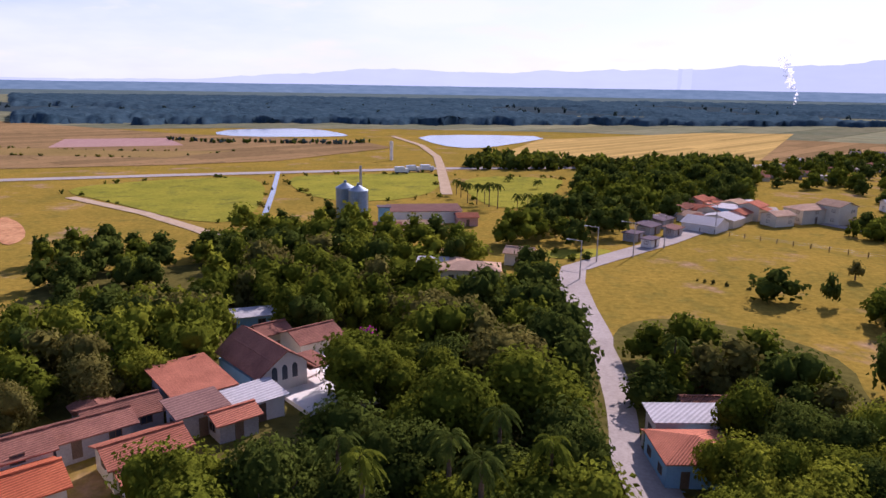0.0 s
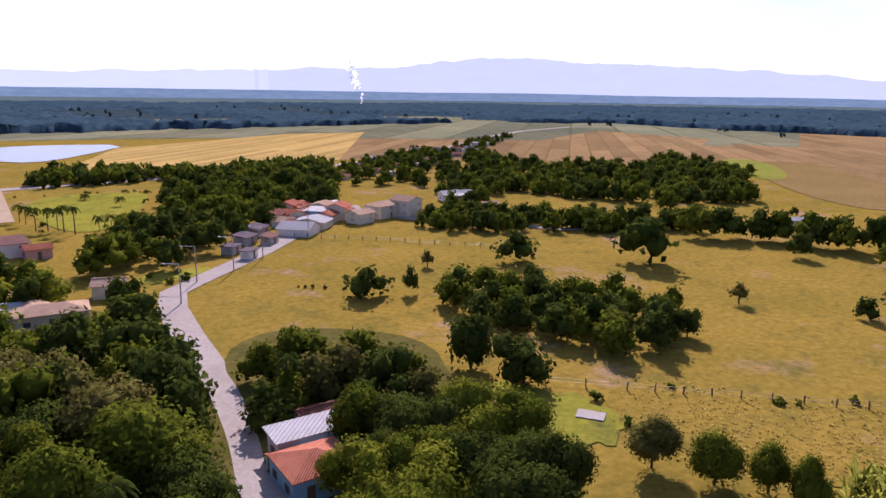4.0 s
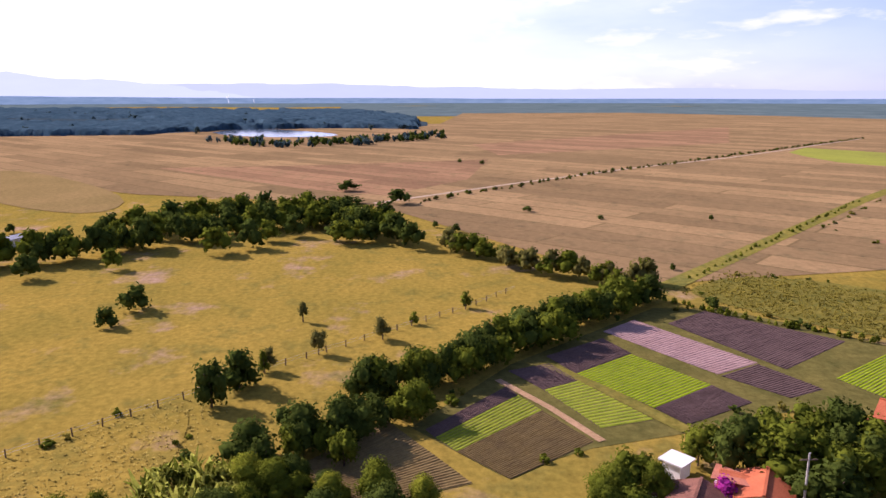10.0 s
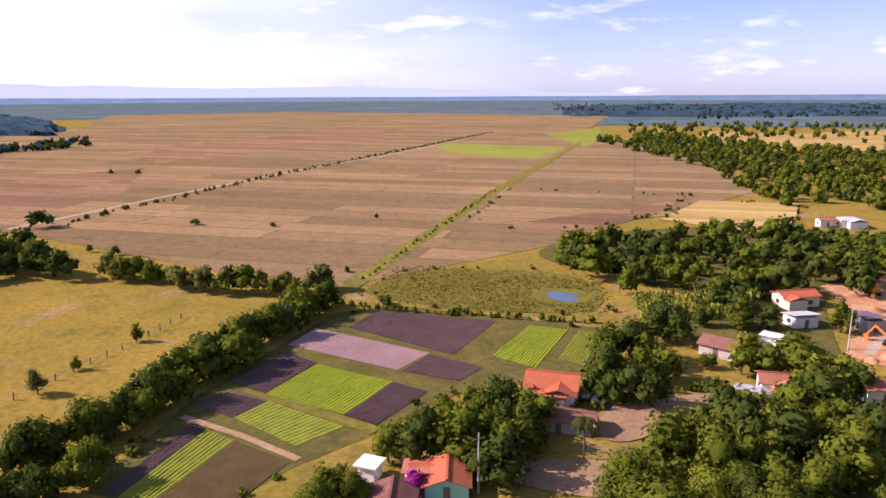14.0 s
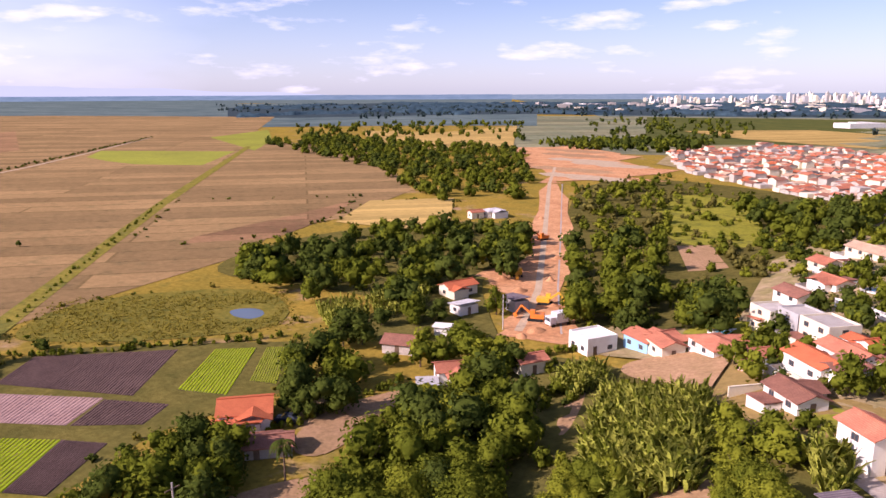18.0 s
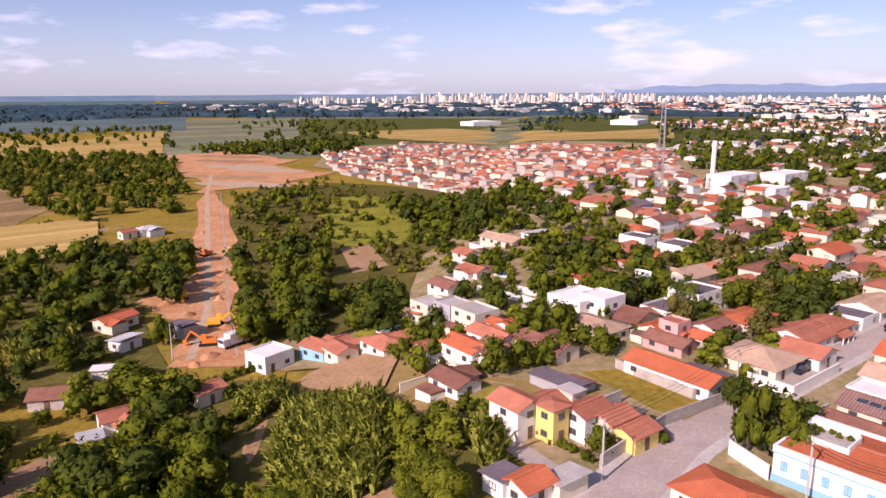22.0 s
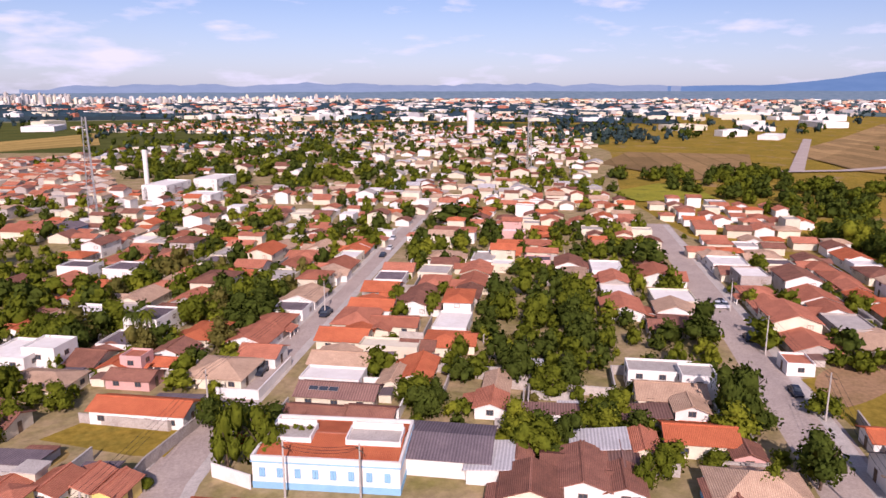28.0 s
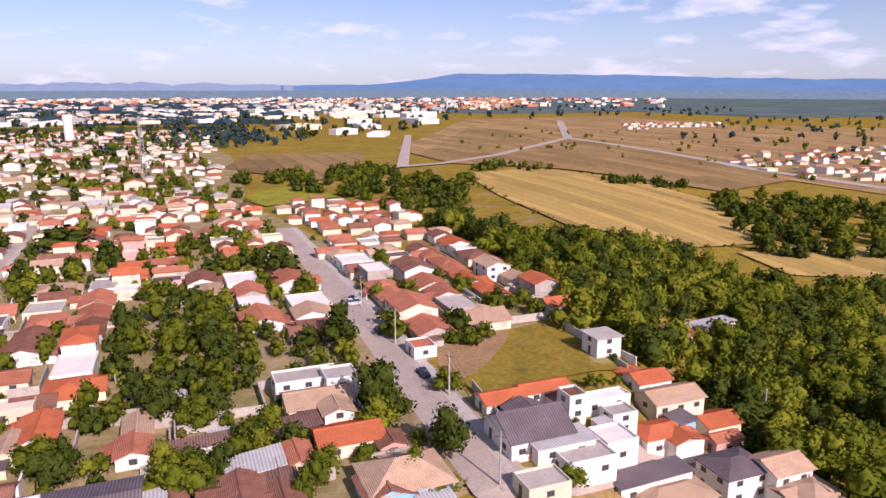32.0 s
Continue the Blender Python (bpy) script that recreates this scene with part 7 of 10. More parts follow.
patch("plot_soil", [(117.3, -15.6), (120.4, -23.5), (112.4, -27), (108.8, -20.4)], M["soil"], "tilled bare soil of a vegetable plot", "plot", 0.055)
crop_rows((117.3, -15.6), (120.4, -23.5), (112.4, -27), (108.8, -20.4), 12, M["soil"], "ridged bare soil rows in a plot", high=0.13, fill=0.86)
patch("plot_soil", [(108.8, -20.4), (112.4, -27), (97.2, -35), (94.7, -26.4)], M["soil"], "tilled bare soil of a vegetable plot", "plot", 0.055)
crop_rows((108.8, -20.4), (112.4, -27), (97.2, -35), (94.7, -26.4), 10, M["green"], "rows of green vegetables in a plot", high=0.12, fill=0.95)
patch("plot_soil", [(124.2, -23.6), (133.5, -36.6), (125.1, -39.9), (115.5, -27.3)], M["soil"], "tilled bare soil of a vegetable plot", "plot", 0.055)
crop_rows((124.2, -23.6), (133.5, -36.6), (125.1, -39.9), (115.5, -27.3), 16, M["soil"], "ridged bare soil rows in a plot", high=0.13, fill=0.86)
patch("plot_soil", [(115.5, -27.3), (124.5, -39.7), (109.6, -48.9), (101.1, -36.4)], M["soil"], "tilled bare soil of a vegetable plot", "plot", 0.055)
crop_rows((115.5, -27.3), (124.5, -39.7), (109.6, -48.9), (101.1, -36.4), 14, M["lime"], "bright yellow-green lettuce rows", high=0.12, fill=0.95)
patch("plot_soil", [(101.1, -36.4), (109.6, -48.9), (102.6, -52.6), (95.3, -39.5)], M["soil"], "tilled bare soil of a vegetable plot", "plot", 0.055)
crop_rows((101.1, -36.4), (109.6, -48.9), (102.6, -52.6), (95.3, -39.5), 12, M["soil"], "ridged bare soil rows in a plot", high=0.13, fill=0.86)
patch("plot_soil", [(137.8, -37.8), (145.2, -46.5), (119.3, -61.4), (114.2, -51.9)], M["pinksoil"], "tilled bare soil of a vegetable plot", "plot", 0.055)
crop_rows((137.8, -37.8), (145.2, -46.5), (119.3, -61.4), (114.2, -51.9), 22, M["pinksoil"], "pale pinkish bare soil beds", high=0.12, fill=0.9)
patch("plot_soil", [(113.5, -52.2), (118.7, -61.1), (107.3, -66.7), (104, -59.5)], M["soil"], "tilled bare soil of a vegetable plot", "plot", 0.055)
crop_rows((113.5, -52.2), (118.7, -61.1), (107.3, -66.7), (104, -59.5), 12, M["soil"], "ridged bare soil rows in a plot", high=0.13, fill=0.86)
patch("plot_soil", [(142.4, -52.9), (150.8, -64.1), (129.9, -84.1), (116, -65)], M["soil"], "tilled bare soil of a vegetable plot", "plot", 0.055)
crop_rows((142.4, -52.9), (150.8, -64.1), (129.9, -84.1), (116, -65), 29, M["soil"], "ridged dark purple soil rows", high=0.13, fill=0.86)
patch("plot_soil", [(111.7, -71.3), (123.6, -88.8), (117, -94.6), (102.2, -75.1)], M["soil"], "tilled bare soil of a vegetable plot", "plot", 0.055)
crop_rows((111.7, -71.3), (123.6, -88.8), (117, -94.6), (102.2, -75.1), 9, M["lime"], "bright yellow-green lettuce rows", high=0.12, fill=0.95)
patch("plot_soil", [(104, -81.8), (115.5, -96.1), (111.6, -99), (98.5, -83.7)], M["soil"], "tilled bare soil of a vegetable plot", "plot", 0.055)
crop_rows((104, -81.8), (115.5, -96.1), (111.6, -99), (98.5, -83.7), 7, M["green"], "rows of green vegetables in a plot", high=0.12, fill=0.95)

patch("plot_soil", [(85.1, 16.2), (98.8, 5.2), (80.4, -6.5), (75.4, 7.9)], M["browncrop"], "weedy dry soil of a vegetable plot", "plot", 0.055)
crop_rows((85.1, 16.2), (98.8, 5.2), (80.4, -6.5), (75.4, 7.9), 20, M["browncrop"], "rows of dry brown crop in a plot", high=0.13, fill=0.86)

# buildings seen over the pasture and the village
wires([(-7.8, -81.4, 18.2), (-30.4, -109.2, 18.2), (-69.6, -146.7, 18.2)])
wires([(-31.1, -79.7, 18.0), (-38.7, -73.1, 18.0)])
wires([(-86.2, -30.9, 18.2), (-111.1, -50.2, 18.2), (-130.4, -72.1, 18.2), (-150.5, -93.1, 18.2)])
church(-19.4, 80.6, 40.0, base=4.8)
house(-25.8, 73.2, 6.2, 8.3, 40, 3.4, roof='shed', rise=0.8, wall='grey', top='tile', label='long shed with faded red tiled roof', name='shed', category='shed')
house(-18.3, 70.6, 5.2, 3.8, 40, 2.88, roof='shed', rise=0.4, wall='white', top='metalroof')
house(-23.1, 66.7, 4.8, 3.4, 40, 3.24, roof='shed', rise=0.5, wall='grey', top='brownroof')
house(-19.4, 66.3, 4.1, 3.1, 40, 2.70, roof='gable', wall='grey', top='tile')
house(-30.8, 66.9, 6.9, 4.8, 40, 2.5, roof='gable', wall='grey', top='oldtile')
house(-32.4, 63.7, 6.9, 4.1, 40, 2.5, roof='gable', wall='grey', top='oldtile')
house(-25.9, 60, 6.8, 5.0, 40, 2.4, roof='gable', wall='cream', top='tile')
house(-36.6, 58.1, 5.5, 4.8, 40, 3.6, roof='gable', wall='white', top='oldtile', storeys=2)
house(-33.5, 53.1, 6.2, 5.5, 40, 3.06, roof='gable', wall='white', top='orangetile')
house(-15.5, 91.2, 6.2, 5.5, 40, 3.60, roof='gable', wall='cream', top='oldtile')
house(-21.8, 94.2, 4.1, 4.1, 40, 3.24, roof='gable', wall='cream', top='oldtile')
house(-28.3, 107.3, 8.6, 3.4, 20, 2.34, roof='shed', rise=0.3, wall='blue', top='metalroof')
house(-8.4, 85.2, 4.1, 8.3, 40, 2.34, roof='flat', wall='concrete', top='concrete', label='low open concrete shelter beside a churchyard', name='shelter', category='shelter')
house(27.6, 66.2, 7.6, 7.1, 0, 2.88, roof='hip', rise=1.3, wall='blue', top='tile', over=0.2, label='blue house with red hip roof and pale edges')
house(29.7, 73.4, 8.3, 3.6, 0, 3.06, roof='shed', rise=0.3, wall='white', top='metalroof', label='carport under white sheet roof beside a house', name='carport', category='carport')
house(33.6, 78.8, 5.2, 3.4, 0, 2.34, roof='gable', wall='grey', top='oldtile')
house(33.5, 66.2, 5.2, 4.3, 0, 2.52, roof='gable', wall='blue', top='oldtile')
house(9.3, 144, 12.0, 6.9, -4, 2.88, roof='hip', wall='cream', top='tantile')
house(21.5, 158.8, 6.0, 5.2, -20, 2.88, roof='gable', wall='cream', top='tantile')
house(1.3, 148.4, 6.0, 4.3, -6, 2.70, roof='shed', rise=0.5, wall='white', top='metalroof')
house(-0.9, 211.5, 21.2, 8.3, 8, 3.6, roof='shed', rise=0.8, wall='white', top='brownroof', label='long white warehouse with brown sheet roof', name='warehouse', category='warehouse', detail=0)
house(-2.4, 194.1, 12.0, 4.3, 8, 2.70, roof='gable', wall='cream', top='tantile', detail=1)
house(-10.6, 186.4, 6.9, 5.2, 8, 3.24, roof='gable', wall='grey', top='oldtile', detail=1)
house(-12.6, 204.3, 3.1, 3.1, 8, 5.40, roof='flat', wall='blue', top='greytile', detail=0, label='small blue hopper tower beside silos', name='hopper_tower', category='tower')
house(11.6, 206, 6.0, 5.2, 8, 2.70, roof='gable', wall='pink', top='tile', detail=1)
silo(-25.2, 216.8, 2.9, 9.2)
silo(-20.7, 211.3, 2.9, 9.2)
mast(-21.7, 229.6, 14.5, 0.5, "thin rust-brown grain elevator leg beside silos")
tank(-20.1, 394.8, 10, 0.9)
truck(-7, 339.1, 12)
truck(-12.2, 331.6, 12)
truck(-0.3, 342.3, 12)
house(121.3, 218.6, 15.1, 7.6, 20, 4.4, detail=1, roof='hip', wall='cream', top='tantile', storeys=2)
house(107.1, 211.3, 7.4, 6.0, 20, 3.4, detail=1, roof='gable', wall='cream', top='tantile', storeys=2)
house(128, 216.3, 7.6, 8.4, 20, 5.76, detail=1, roof='gable', wall='cream', top='tantile', storeys=2)
house(96.1, 222.3, 10, 7, 46, 3.8, detail=1, roof='flat', wall='blue', top='metalroof', storeys=2)
house(94.7, 243.9, 7.6, 6.7, 46, 2.88, detail=1, wall='pink', top='tile')
house(92, 223.5, 8.4, 6.7, 46, 2.88, detail=1, wall='cream', top='tile')
house(82.8, 226.6, 7.6, 5.9, 46, 2.88, detail=1, wall='white', top='oldtile')
house(82, 208.6, 8.1, 4.4, 46, 2.3, detail=1, wall='stone', top='oldtile', roof='shed')
house(70.1, 207.2, 7.4, 4.2, 46, 2.3, detail=1, wall='grey', top='greytile', roof='shed')
house(62.9, 196.4, 6.4, 4.2, 46, 2.3, detail=1, wall='grey', top='greytile', roof='shed')
house(69.2, 194.2, 5.4, 3.2, 46, 2.0, detail=1, wall='stone', top='brownroof', roof='shed')
house(55.6, 186.2, 4.4, 3.6, 46, 2.2, detail=1, wall='grey', top='greytile', roof='flat')
house(58, 178.6, 4.6, 2.8, 46, 2.2, detail=1, wall='white', top='greytile', roof='flat')
house(164.8, 238.7, 13.4, 5.9, -10, 3.0, detail=1, wall='white', top='metalroof', roof='gable')
house(161.4, 233.4, 8.4, 6.7, 0, 3.0, detail=1, wall='white', top='metalroof', roof='flat')
house(130.2, 218.8, 8.4, 5.9, -20, 5.40, detail=1, wall='cream', top='tantile', roof='hip')
house(227.4, 131.4, 11.8, 4.2, -20, 2.88, detail=1, wall='white', top='metalroof', roof='gable')
house(159.3, 208.8, 6.7, 5.0, 0, 2.88, detail=1, wall='white', top='tantile')
house(104, 221.8, 7.6, 6.7, 46, 4.50, detail=1, wall='cream', top='tile')
house(97.9, 217.6, 7.6, 5.9, 46, 2.88, detail=1, wall='pink', top='tile')
far_town([(165, 352.7), (223.6, 424.4), (319.9, 474), (434.1, 566.7), (471.6, 579.3), (317.1, 433), (247.6, 366.1), (175, 319.3), (147, 314)], 90, "low roofs of a roadside village", pitch=(14, 12), tops=('oldtile', 'greytile', 'oldtile', 'metalroof'), turn=70, sizes=(4, 8), walls=('stone', 'cream'))
woods([(165, 352.7), (223.6, 424.4), (319.9, 474), (434.1, 566.7), (471.6, 579.3), (317.1, 433), (247.6, 366.1), (175, 319.3), (147, 314)], 110, (4, 8), ('darkleaf', 'leaf'), "trees between roadside houses", "mid", "woods")
far_town([(91.2, 249.7), (120.5, 257), (100.2, 209), (78.7, 191.2), (79, 216.3)], 22, "low roofs of village houses", pitch=(11, 9), tops=('tile', 'metalroof', 'tantile'))
house(91.4, -70.8, 8.4, 7.2, 46.4, 2.7, roof='gable', wall='white', top='orangetile', label='white farmhouse with bright red gable roof')
house(88.6, -66.6, 7.4, 2.6, 46.4, 1.9, roof='shed', rise=0.5, wall='white', top='orangetile')
house(79.9, -65.7, 7.0, 4.6, 46.4, 1.9, roof='gable', wall='stone', top='oldtile')
house(74.2, -40.6, 5.6, 6.6, 60, 2.2, roof='gable', wall='mint', top='orangetile', label='mint green cottage with orange tiled gable roof')
house(77.2, -38.0, 3.6, 4.2, 60, 2.0, roof='shed', wall='white', top='tile')
house(72.3, -31.6, 5.8, 6.4, 60, 2.0, roof='gable', wall='cream', top='oldtile')
house(81.6, -32.7, 2.5, 2.5, 40, 2.16, roof='flat', wall='white', top='white', detail=0, name='shed', label='small white shed beside trees', category='shed')
car(85.1, -74.2, 30, "cardark")

# houses by the new road
house(104.8, -154.1, 9.2, 5.0, 70, 2.88, wall='cream', top='orangetile')
house(94.2, -141.1, 5.6, 4.4, 70, 2.4, wall='white', top='metalroof', roof='shed')
house(90.8, -111.7, 6.6, 5.6, 20, 2.3, wall='stone', top='oldtile')
house(72.6, -104.4, 5.9, 5.0, 46, 2.88, wall='white', top='tile')
house(62.6, -116.9, 5.9, 4.2, 60, 2.88, wall='cream', top='tile')
house(89, -124.6, 3.4, 2.5, 20, 2.16, wall='white', top='white', roof='flat', detail=0)
house(85.7, -151.2, 4.2, 6.7, 66, 2.88, wall='grey', top='greytile', roof='shed')
house(57.4, -135.6, 7.6, 6.8, 60, 3.4, roof='parapet', wall='white', top='white', storeys=1, label='white single-storey building with parapet and flat roof')
house(47.4, -139.9, 5.6, 7.4, 60, 2.9, wall='blue', top='tile')
house(44.0, -140.2, 5.6, 4.6, 60, 2.9, wall='white', top='tile')
house(32.7, -136.5, 6.7, 7.6, 46, 2.88, wall='white', top='tile', roof='hip')
house(161.2, -264.6, 8.4, 5.9, 60, 2.88, wall='white', top='metalroof', roof='hip')
house(165.4, -256.8, 5.9, 4.2, 60, 2.88, wall='cream', top='tile')
house(73.5, -97.9, 3.4, 3.4, 40, 1.80, wall='concrete', top='metalroof', roof='flat', detail=0)
def spoil_mound(x, y, wide, high, turn):
    """A tipped mound of loose red earth."""
    r = random.Random(int(x * 10) + int(y * 10))
    verts, faces, n = [(0, 0, high)], [], 14
    for j in range(1, 5):
        for k in range(n):
            a, q = 2 * math.pi * k / n, j / 4
            rad = wide / 2 * q * (1 + r.uniform(-0.12, 0.12))
            verts.append((rad * math.cos(a) * 1.3, rad * math.sin(a), high * (1 - q) ** 1.3 * r.uniform(0.8, 1.1) - (0.3 if j == 4 else 0)))
    faces += [(0, 1 + k, 1 + (k + 1) % n) for k in range(n)]
    for j in range(3):
        faces += [(1 + j * n + k, 1 + (j + 1) * n + k, 1 + (j + 1) * n + (k + 1) % n, 1 + j * n + (k + 1) % n) for k in range(n)]
    ob = mesh_object("spoil_mound", verts, faces, M["redearth"], smooth=True)
    ob.matrix_world = pose(x, y, level(x, y) + 0.1, 0, 0, turn)
    return tagged(ob, "tipped mound of loose red earth beside the works", "earth mound", group="earth mounds")


spoil_mound(106.7, -186.4, 2.6, 0.9, 0)
spoil_mound(102.3, -173.6, 3.8, 1.65, 37)
spoil_mound(92.1, -165.6, 5.0, 1.4, 74)
spoil_mound(105.6, -195.5, 3.2, 1.15, 111)
spoil_mound(78.0, -158.3, 4.4, 0.9, 148)
spoil_mound(90.2, -180.2, 2.6, 1.65, 5)
spoil_mound(101.0, -206.9, 3.8, 1.4, 42)
spoil_mound(72.7, -138.7, 5.0, 1.15, 79)
spoil_mound(73.7, -133.7, 3.2, 0.9, 116)
spoil_mound(115.6, -241.5, 4.4, 1.65, 153)
spoil_mound(140.2, -269.9, 2.6, 1.4, 10)
spoil_mound(89.9, -157.5, 3.8, 1.15, 47)
truck(70.5, -145.9, 62)
digger(80.8, -158.8, 200, "digger")
digger(119.3, -231, 60, "diggerorange")
digger(100.7, -179.8, 120, "digger")
digger(76.5, -145.7, 20, "diggerorange")
canes([(37, -85.2), (43.2, -109.6), (26.5, -108.3), (21.9, -90.2), (19.6, -78.6), (28.4, -72.1)], 760, tall=5.0)
canes([(55.4, -111.7), (52.7, -124.5), (46.6, -118.4), (48.8, -107.3)], 120)
canes([(124.6, -119.5), (113, -151.5), (103.2, -138.4), (112.6, -111.6)], 160)
canes([(81.5, 34.2), (84.3, 25.8), (80.7, 18.8), (72.7, 19.7), (71, 32.1)], 110, "banana clumps with broad arching leaves")
canes([(11.3, -92.1), (7.1, -94.6), (3.5, -87.3), (6.1, -79.2)], 60, "banana clumps with broad arching leaves")

# town houses
colonial(-40.2, -82.7, 49.0)
TAKEN.append((-40.2, -82.7, 10))
house(-53.6, -76.6, 10.6, 15.0, 46.4, 3.6, roof='gable', rise=1.1, wall='white', top='greytile', detail=0, label='large hall with grey corrugated roof', name='hall', category='hall')
house(-57.2, -69.4, 7.5, 6.0, 46.4, 3.0, roof='shed', rise=0.5, wall='white', top='metalroof', detail=0, name='lean_to', label='low lean-to with pale metal roof beside a hall', category='shed')
house(-21.9, -114.2, 5.9, 16.0, 46.4, 3.3, wall='white', top='orangetile', wing=False)
house(3.4, -93.2, 4.8, 5.8, 46.4, 6.0, wall='white', top='tile', storeys=2)
house(-1.7, -91.7, 3.1, 3.3, 46.4, 6.5, roof='hip', wall='yellow', top='tile', storeys=2)
house(-0.6, -96.0, 4.6, 4.6, 46.4, 4.8, wall='white', top='tile', storeys=2)
house(-6.5, -93.8, 5.6, 4.3, 46.4, 5.0, wall='white', top='tile', storeys=2)
house(-10.0, -93.6, 5.4, 4.1, 46.4, 4.2, wall='cream', top='tile')
house(-12.8, -91.6, 5.2, 4.3, 46.4, 3.2, wall='yellow', top='tile')
house(-4.4, -97.6, 2.3, 2.6, 46.4, 6.2, roof='flat', wall='cream', top='concrete', detail=0)
house(-2.7, -108.6, 3.4, 9.2, 46.4, 2.34, roof='shed', rise=0.4, wall='grey', top='greytile', detail=0)
house(-11.6, -97.4, 3.6, 5.2, 46.4, 2.52, roof='shed', wall='grey', top='greytile', detail=0)
house(-21.6, -76.3, 7.1, 10.5, 46.4, 3.24, roof='hip', wall='cream', top='orangetile')
house(25.4, -152.9, 6.7, 6.7, 46.4, 5.04, roof='parapet', wall='cream', top='concrete', storeys=2)
house(13.9, -140.3, 6.7, 7.6, 46.4, 5.04, roof='parapet', wall='cream', top='concrete', storeys=2)
house(19.6, -146.8, 5.9, 5.9, 46.4, 5.58, roof='parapet', wall='grey', top='concrete', storeys=2)
house(27.4, -152, 4.2, 4.2, 46.4, 2.70, wall='cream', top='tile', roof='shed')
house(5.8, -132.5, 5.0, 5.0, 46.4, 3.78, wall='white', top='orangetile')
house(9.6, -128.6, 4.8, 9.0, 46.4, 3.3, wall='white', top='tile')
house(13.5, -122.7, 5.4, 9.0, 46.4, 3.6, wall='white', top='orangetile')
house(7.9, -121.4, 5.2, 6.0, 46.4, 3.2, wall='white', top='oldtile')
house(-0.6, -124.8, 5.8, 11.4, 46.4, 2.9, wall='cream', top='oldtile')
house(32, -135.9, 6.7, 8.4, 46.4, 2.70, wall='white', top='tile', roof='hip')
house(22.1, -128.2, 4.2, 4.2, 46.4, 2.70, wall='pink', top='tile')
house(14.1, -108.4, 5.0, 7.6, 46.4, 2.88, wall='white', top='oldtile')
house(42, -136.1, 5.0, 6.7, 46.4, 2.88, wall='cream', top='tile')
house(-7.7, -148.7, 10.1, 9.2, 46.4, 5.58, roof='parapet', wall='white', top='white', storeys=2)
house(-12.3, -146.1, 6.7, 6.7, 46.4, 6.75, roof='parapet', wall='white', top='white', storeys=2)
house(-17.4, -144.8, 8.4, 10.1, 46.4, 2.70, wall='cream', top='oldtile')
house(-23.2, -136.6, 6.7, 6.7, 46.4, 2.88, wall='cream', top='orangetile')
house(-23.6, -129.9, 5.0, 8.4, 46.4, 2.70, wall='pink', top='oldtile')
house(-25, -133.8, 4.2, 4.2, 46.4, 5.40, wall='pink', top='tile', roof='parapet', storeys=2)
house(-33.3, -139.2, 6.7, 6.7, 46.4, 2.70, wall='white', top='oldtile')
house(-37.8, -123.4, 10.1, 10.9, 46.4, 2.88, roof='hip', wall='cream', top='tantile')
house(-46.7, -127.2, 6.7, 7.6, 46.4, 3.06, wall='white', top='tile')
house(-29.5, -133.4, 4.2, 6.7, 46.4, 2.70, wall='white', top='orangetile')
house(-9.7, -169.8, 5.9, 5.9, 46.4, 3.06, wall='white', top='orangetile')
house(-15.5, -173.1, 6.7, 6.7, 46.4, 2.88, wall='white', top='tantile')
house(24.9, -175.3, 5.9, 8.4, 46.4, 2.70, wall='white', top='oldtile')
house(18.7, -185.9, 5.0, 7.6, 46.4, 2.70, wall='white', top='tile')
house(13.4, -222.5, 5.9, 15.1, 46.4, 2.88, wall='cream', top='tantile')
house(23.8, -211.8, 5.9, 6.7, 46.4, 2.70, wall='cream', top='tile')
house(-10.9, -206.4, 7.6, 7.6, 46.4, 5.04, wall='pink', top='oldtile', storeys=2)
house(1.8, -228.1, 8.4, 8.4, 46.4, 2.70, wall='white', top='metalroof', roof='shed')
house(-14, -179.9, 5.9, 5.9, 46.4, 2.70, wall='cream', top='oldtile')
house(-3.2, -78.4, 5.0, 3.0, 46.4, 2.7, roof='shed', rise=0.3, wall='cream', top='concrete', detail=0, name='carport', label='low carport with a pale sheet roof beside a street', category='carport')
house(1.1, -76.4, 4.6, 4.2, 46.4, 3.2, wall='white', top='orangetile')
house(4.2, -77.6, 3.4, 3.6, 46.4, 3.0, roof='shed', rise=0.3, wall='white', top='greytile', detail=1)
patch("yard", [(3.6, -90.4), (1.4, -88.8), (-4.2, -82.6), (-2.0, -80.6), (4.6, -87.4)], M["paleroad"], "paved forecourt beside a hedge", "yard")
house(-50.5, -102.1, 6.3, 13.4, 46.4, 2.88, roof='gable', wall='cream', top='brownroof')
house(-43.7, -96.6, 5.9, 9.2, 46.4, 2.70, wall='cream', top='oldtile')
house(-50.5, -91.3, 5.9, 7.6, 46.4, 2.70, wall='white', top='oldtile')
house(-52.7, -108.6, 5.9, 10.9, 46.4, 2.88, roof='parapet', wall='white', top='white')
house(-57.2, -114, 6.7, 10.9, 46.4, 3.42, wall='white', top='tantile')
house(-66.9, -102.5, 10.9, 5.9, 46.4, 2.88, wall='white', top='orangetile')
house(-61.6, -101.8, 7.6, 5.0, 46.4, 2.70, wall='cream', top='tantile')
house(-68.3, -114.8, 5.0, 11.8, 46.4, 3.60, roof='parapet', wall='cream', top='cream')
house(-64.2, -126.2, 7.6, 10.1, 46.4, 3.06, wall='cream', top='orangetile')
house(-79.6, -141.3, 7.6, 10.1, 46.4, 3.06, wall='white', top='orangetile')
house(-77.5, -127.7, 5.9, 10.1, 46.4, 2.88, wall='cream', top='tile')
house(-73.6, -112.6, 5.0, 6.7, 46.4, 2.88, wall='cream', top='oldtile')
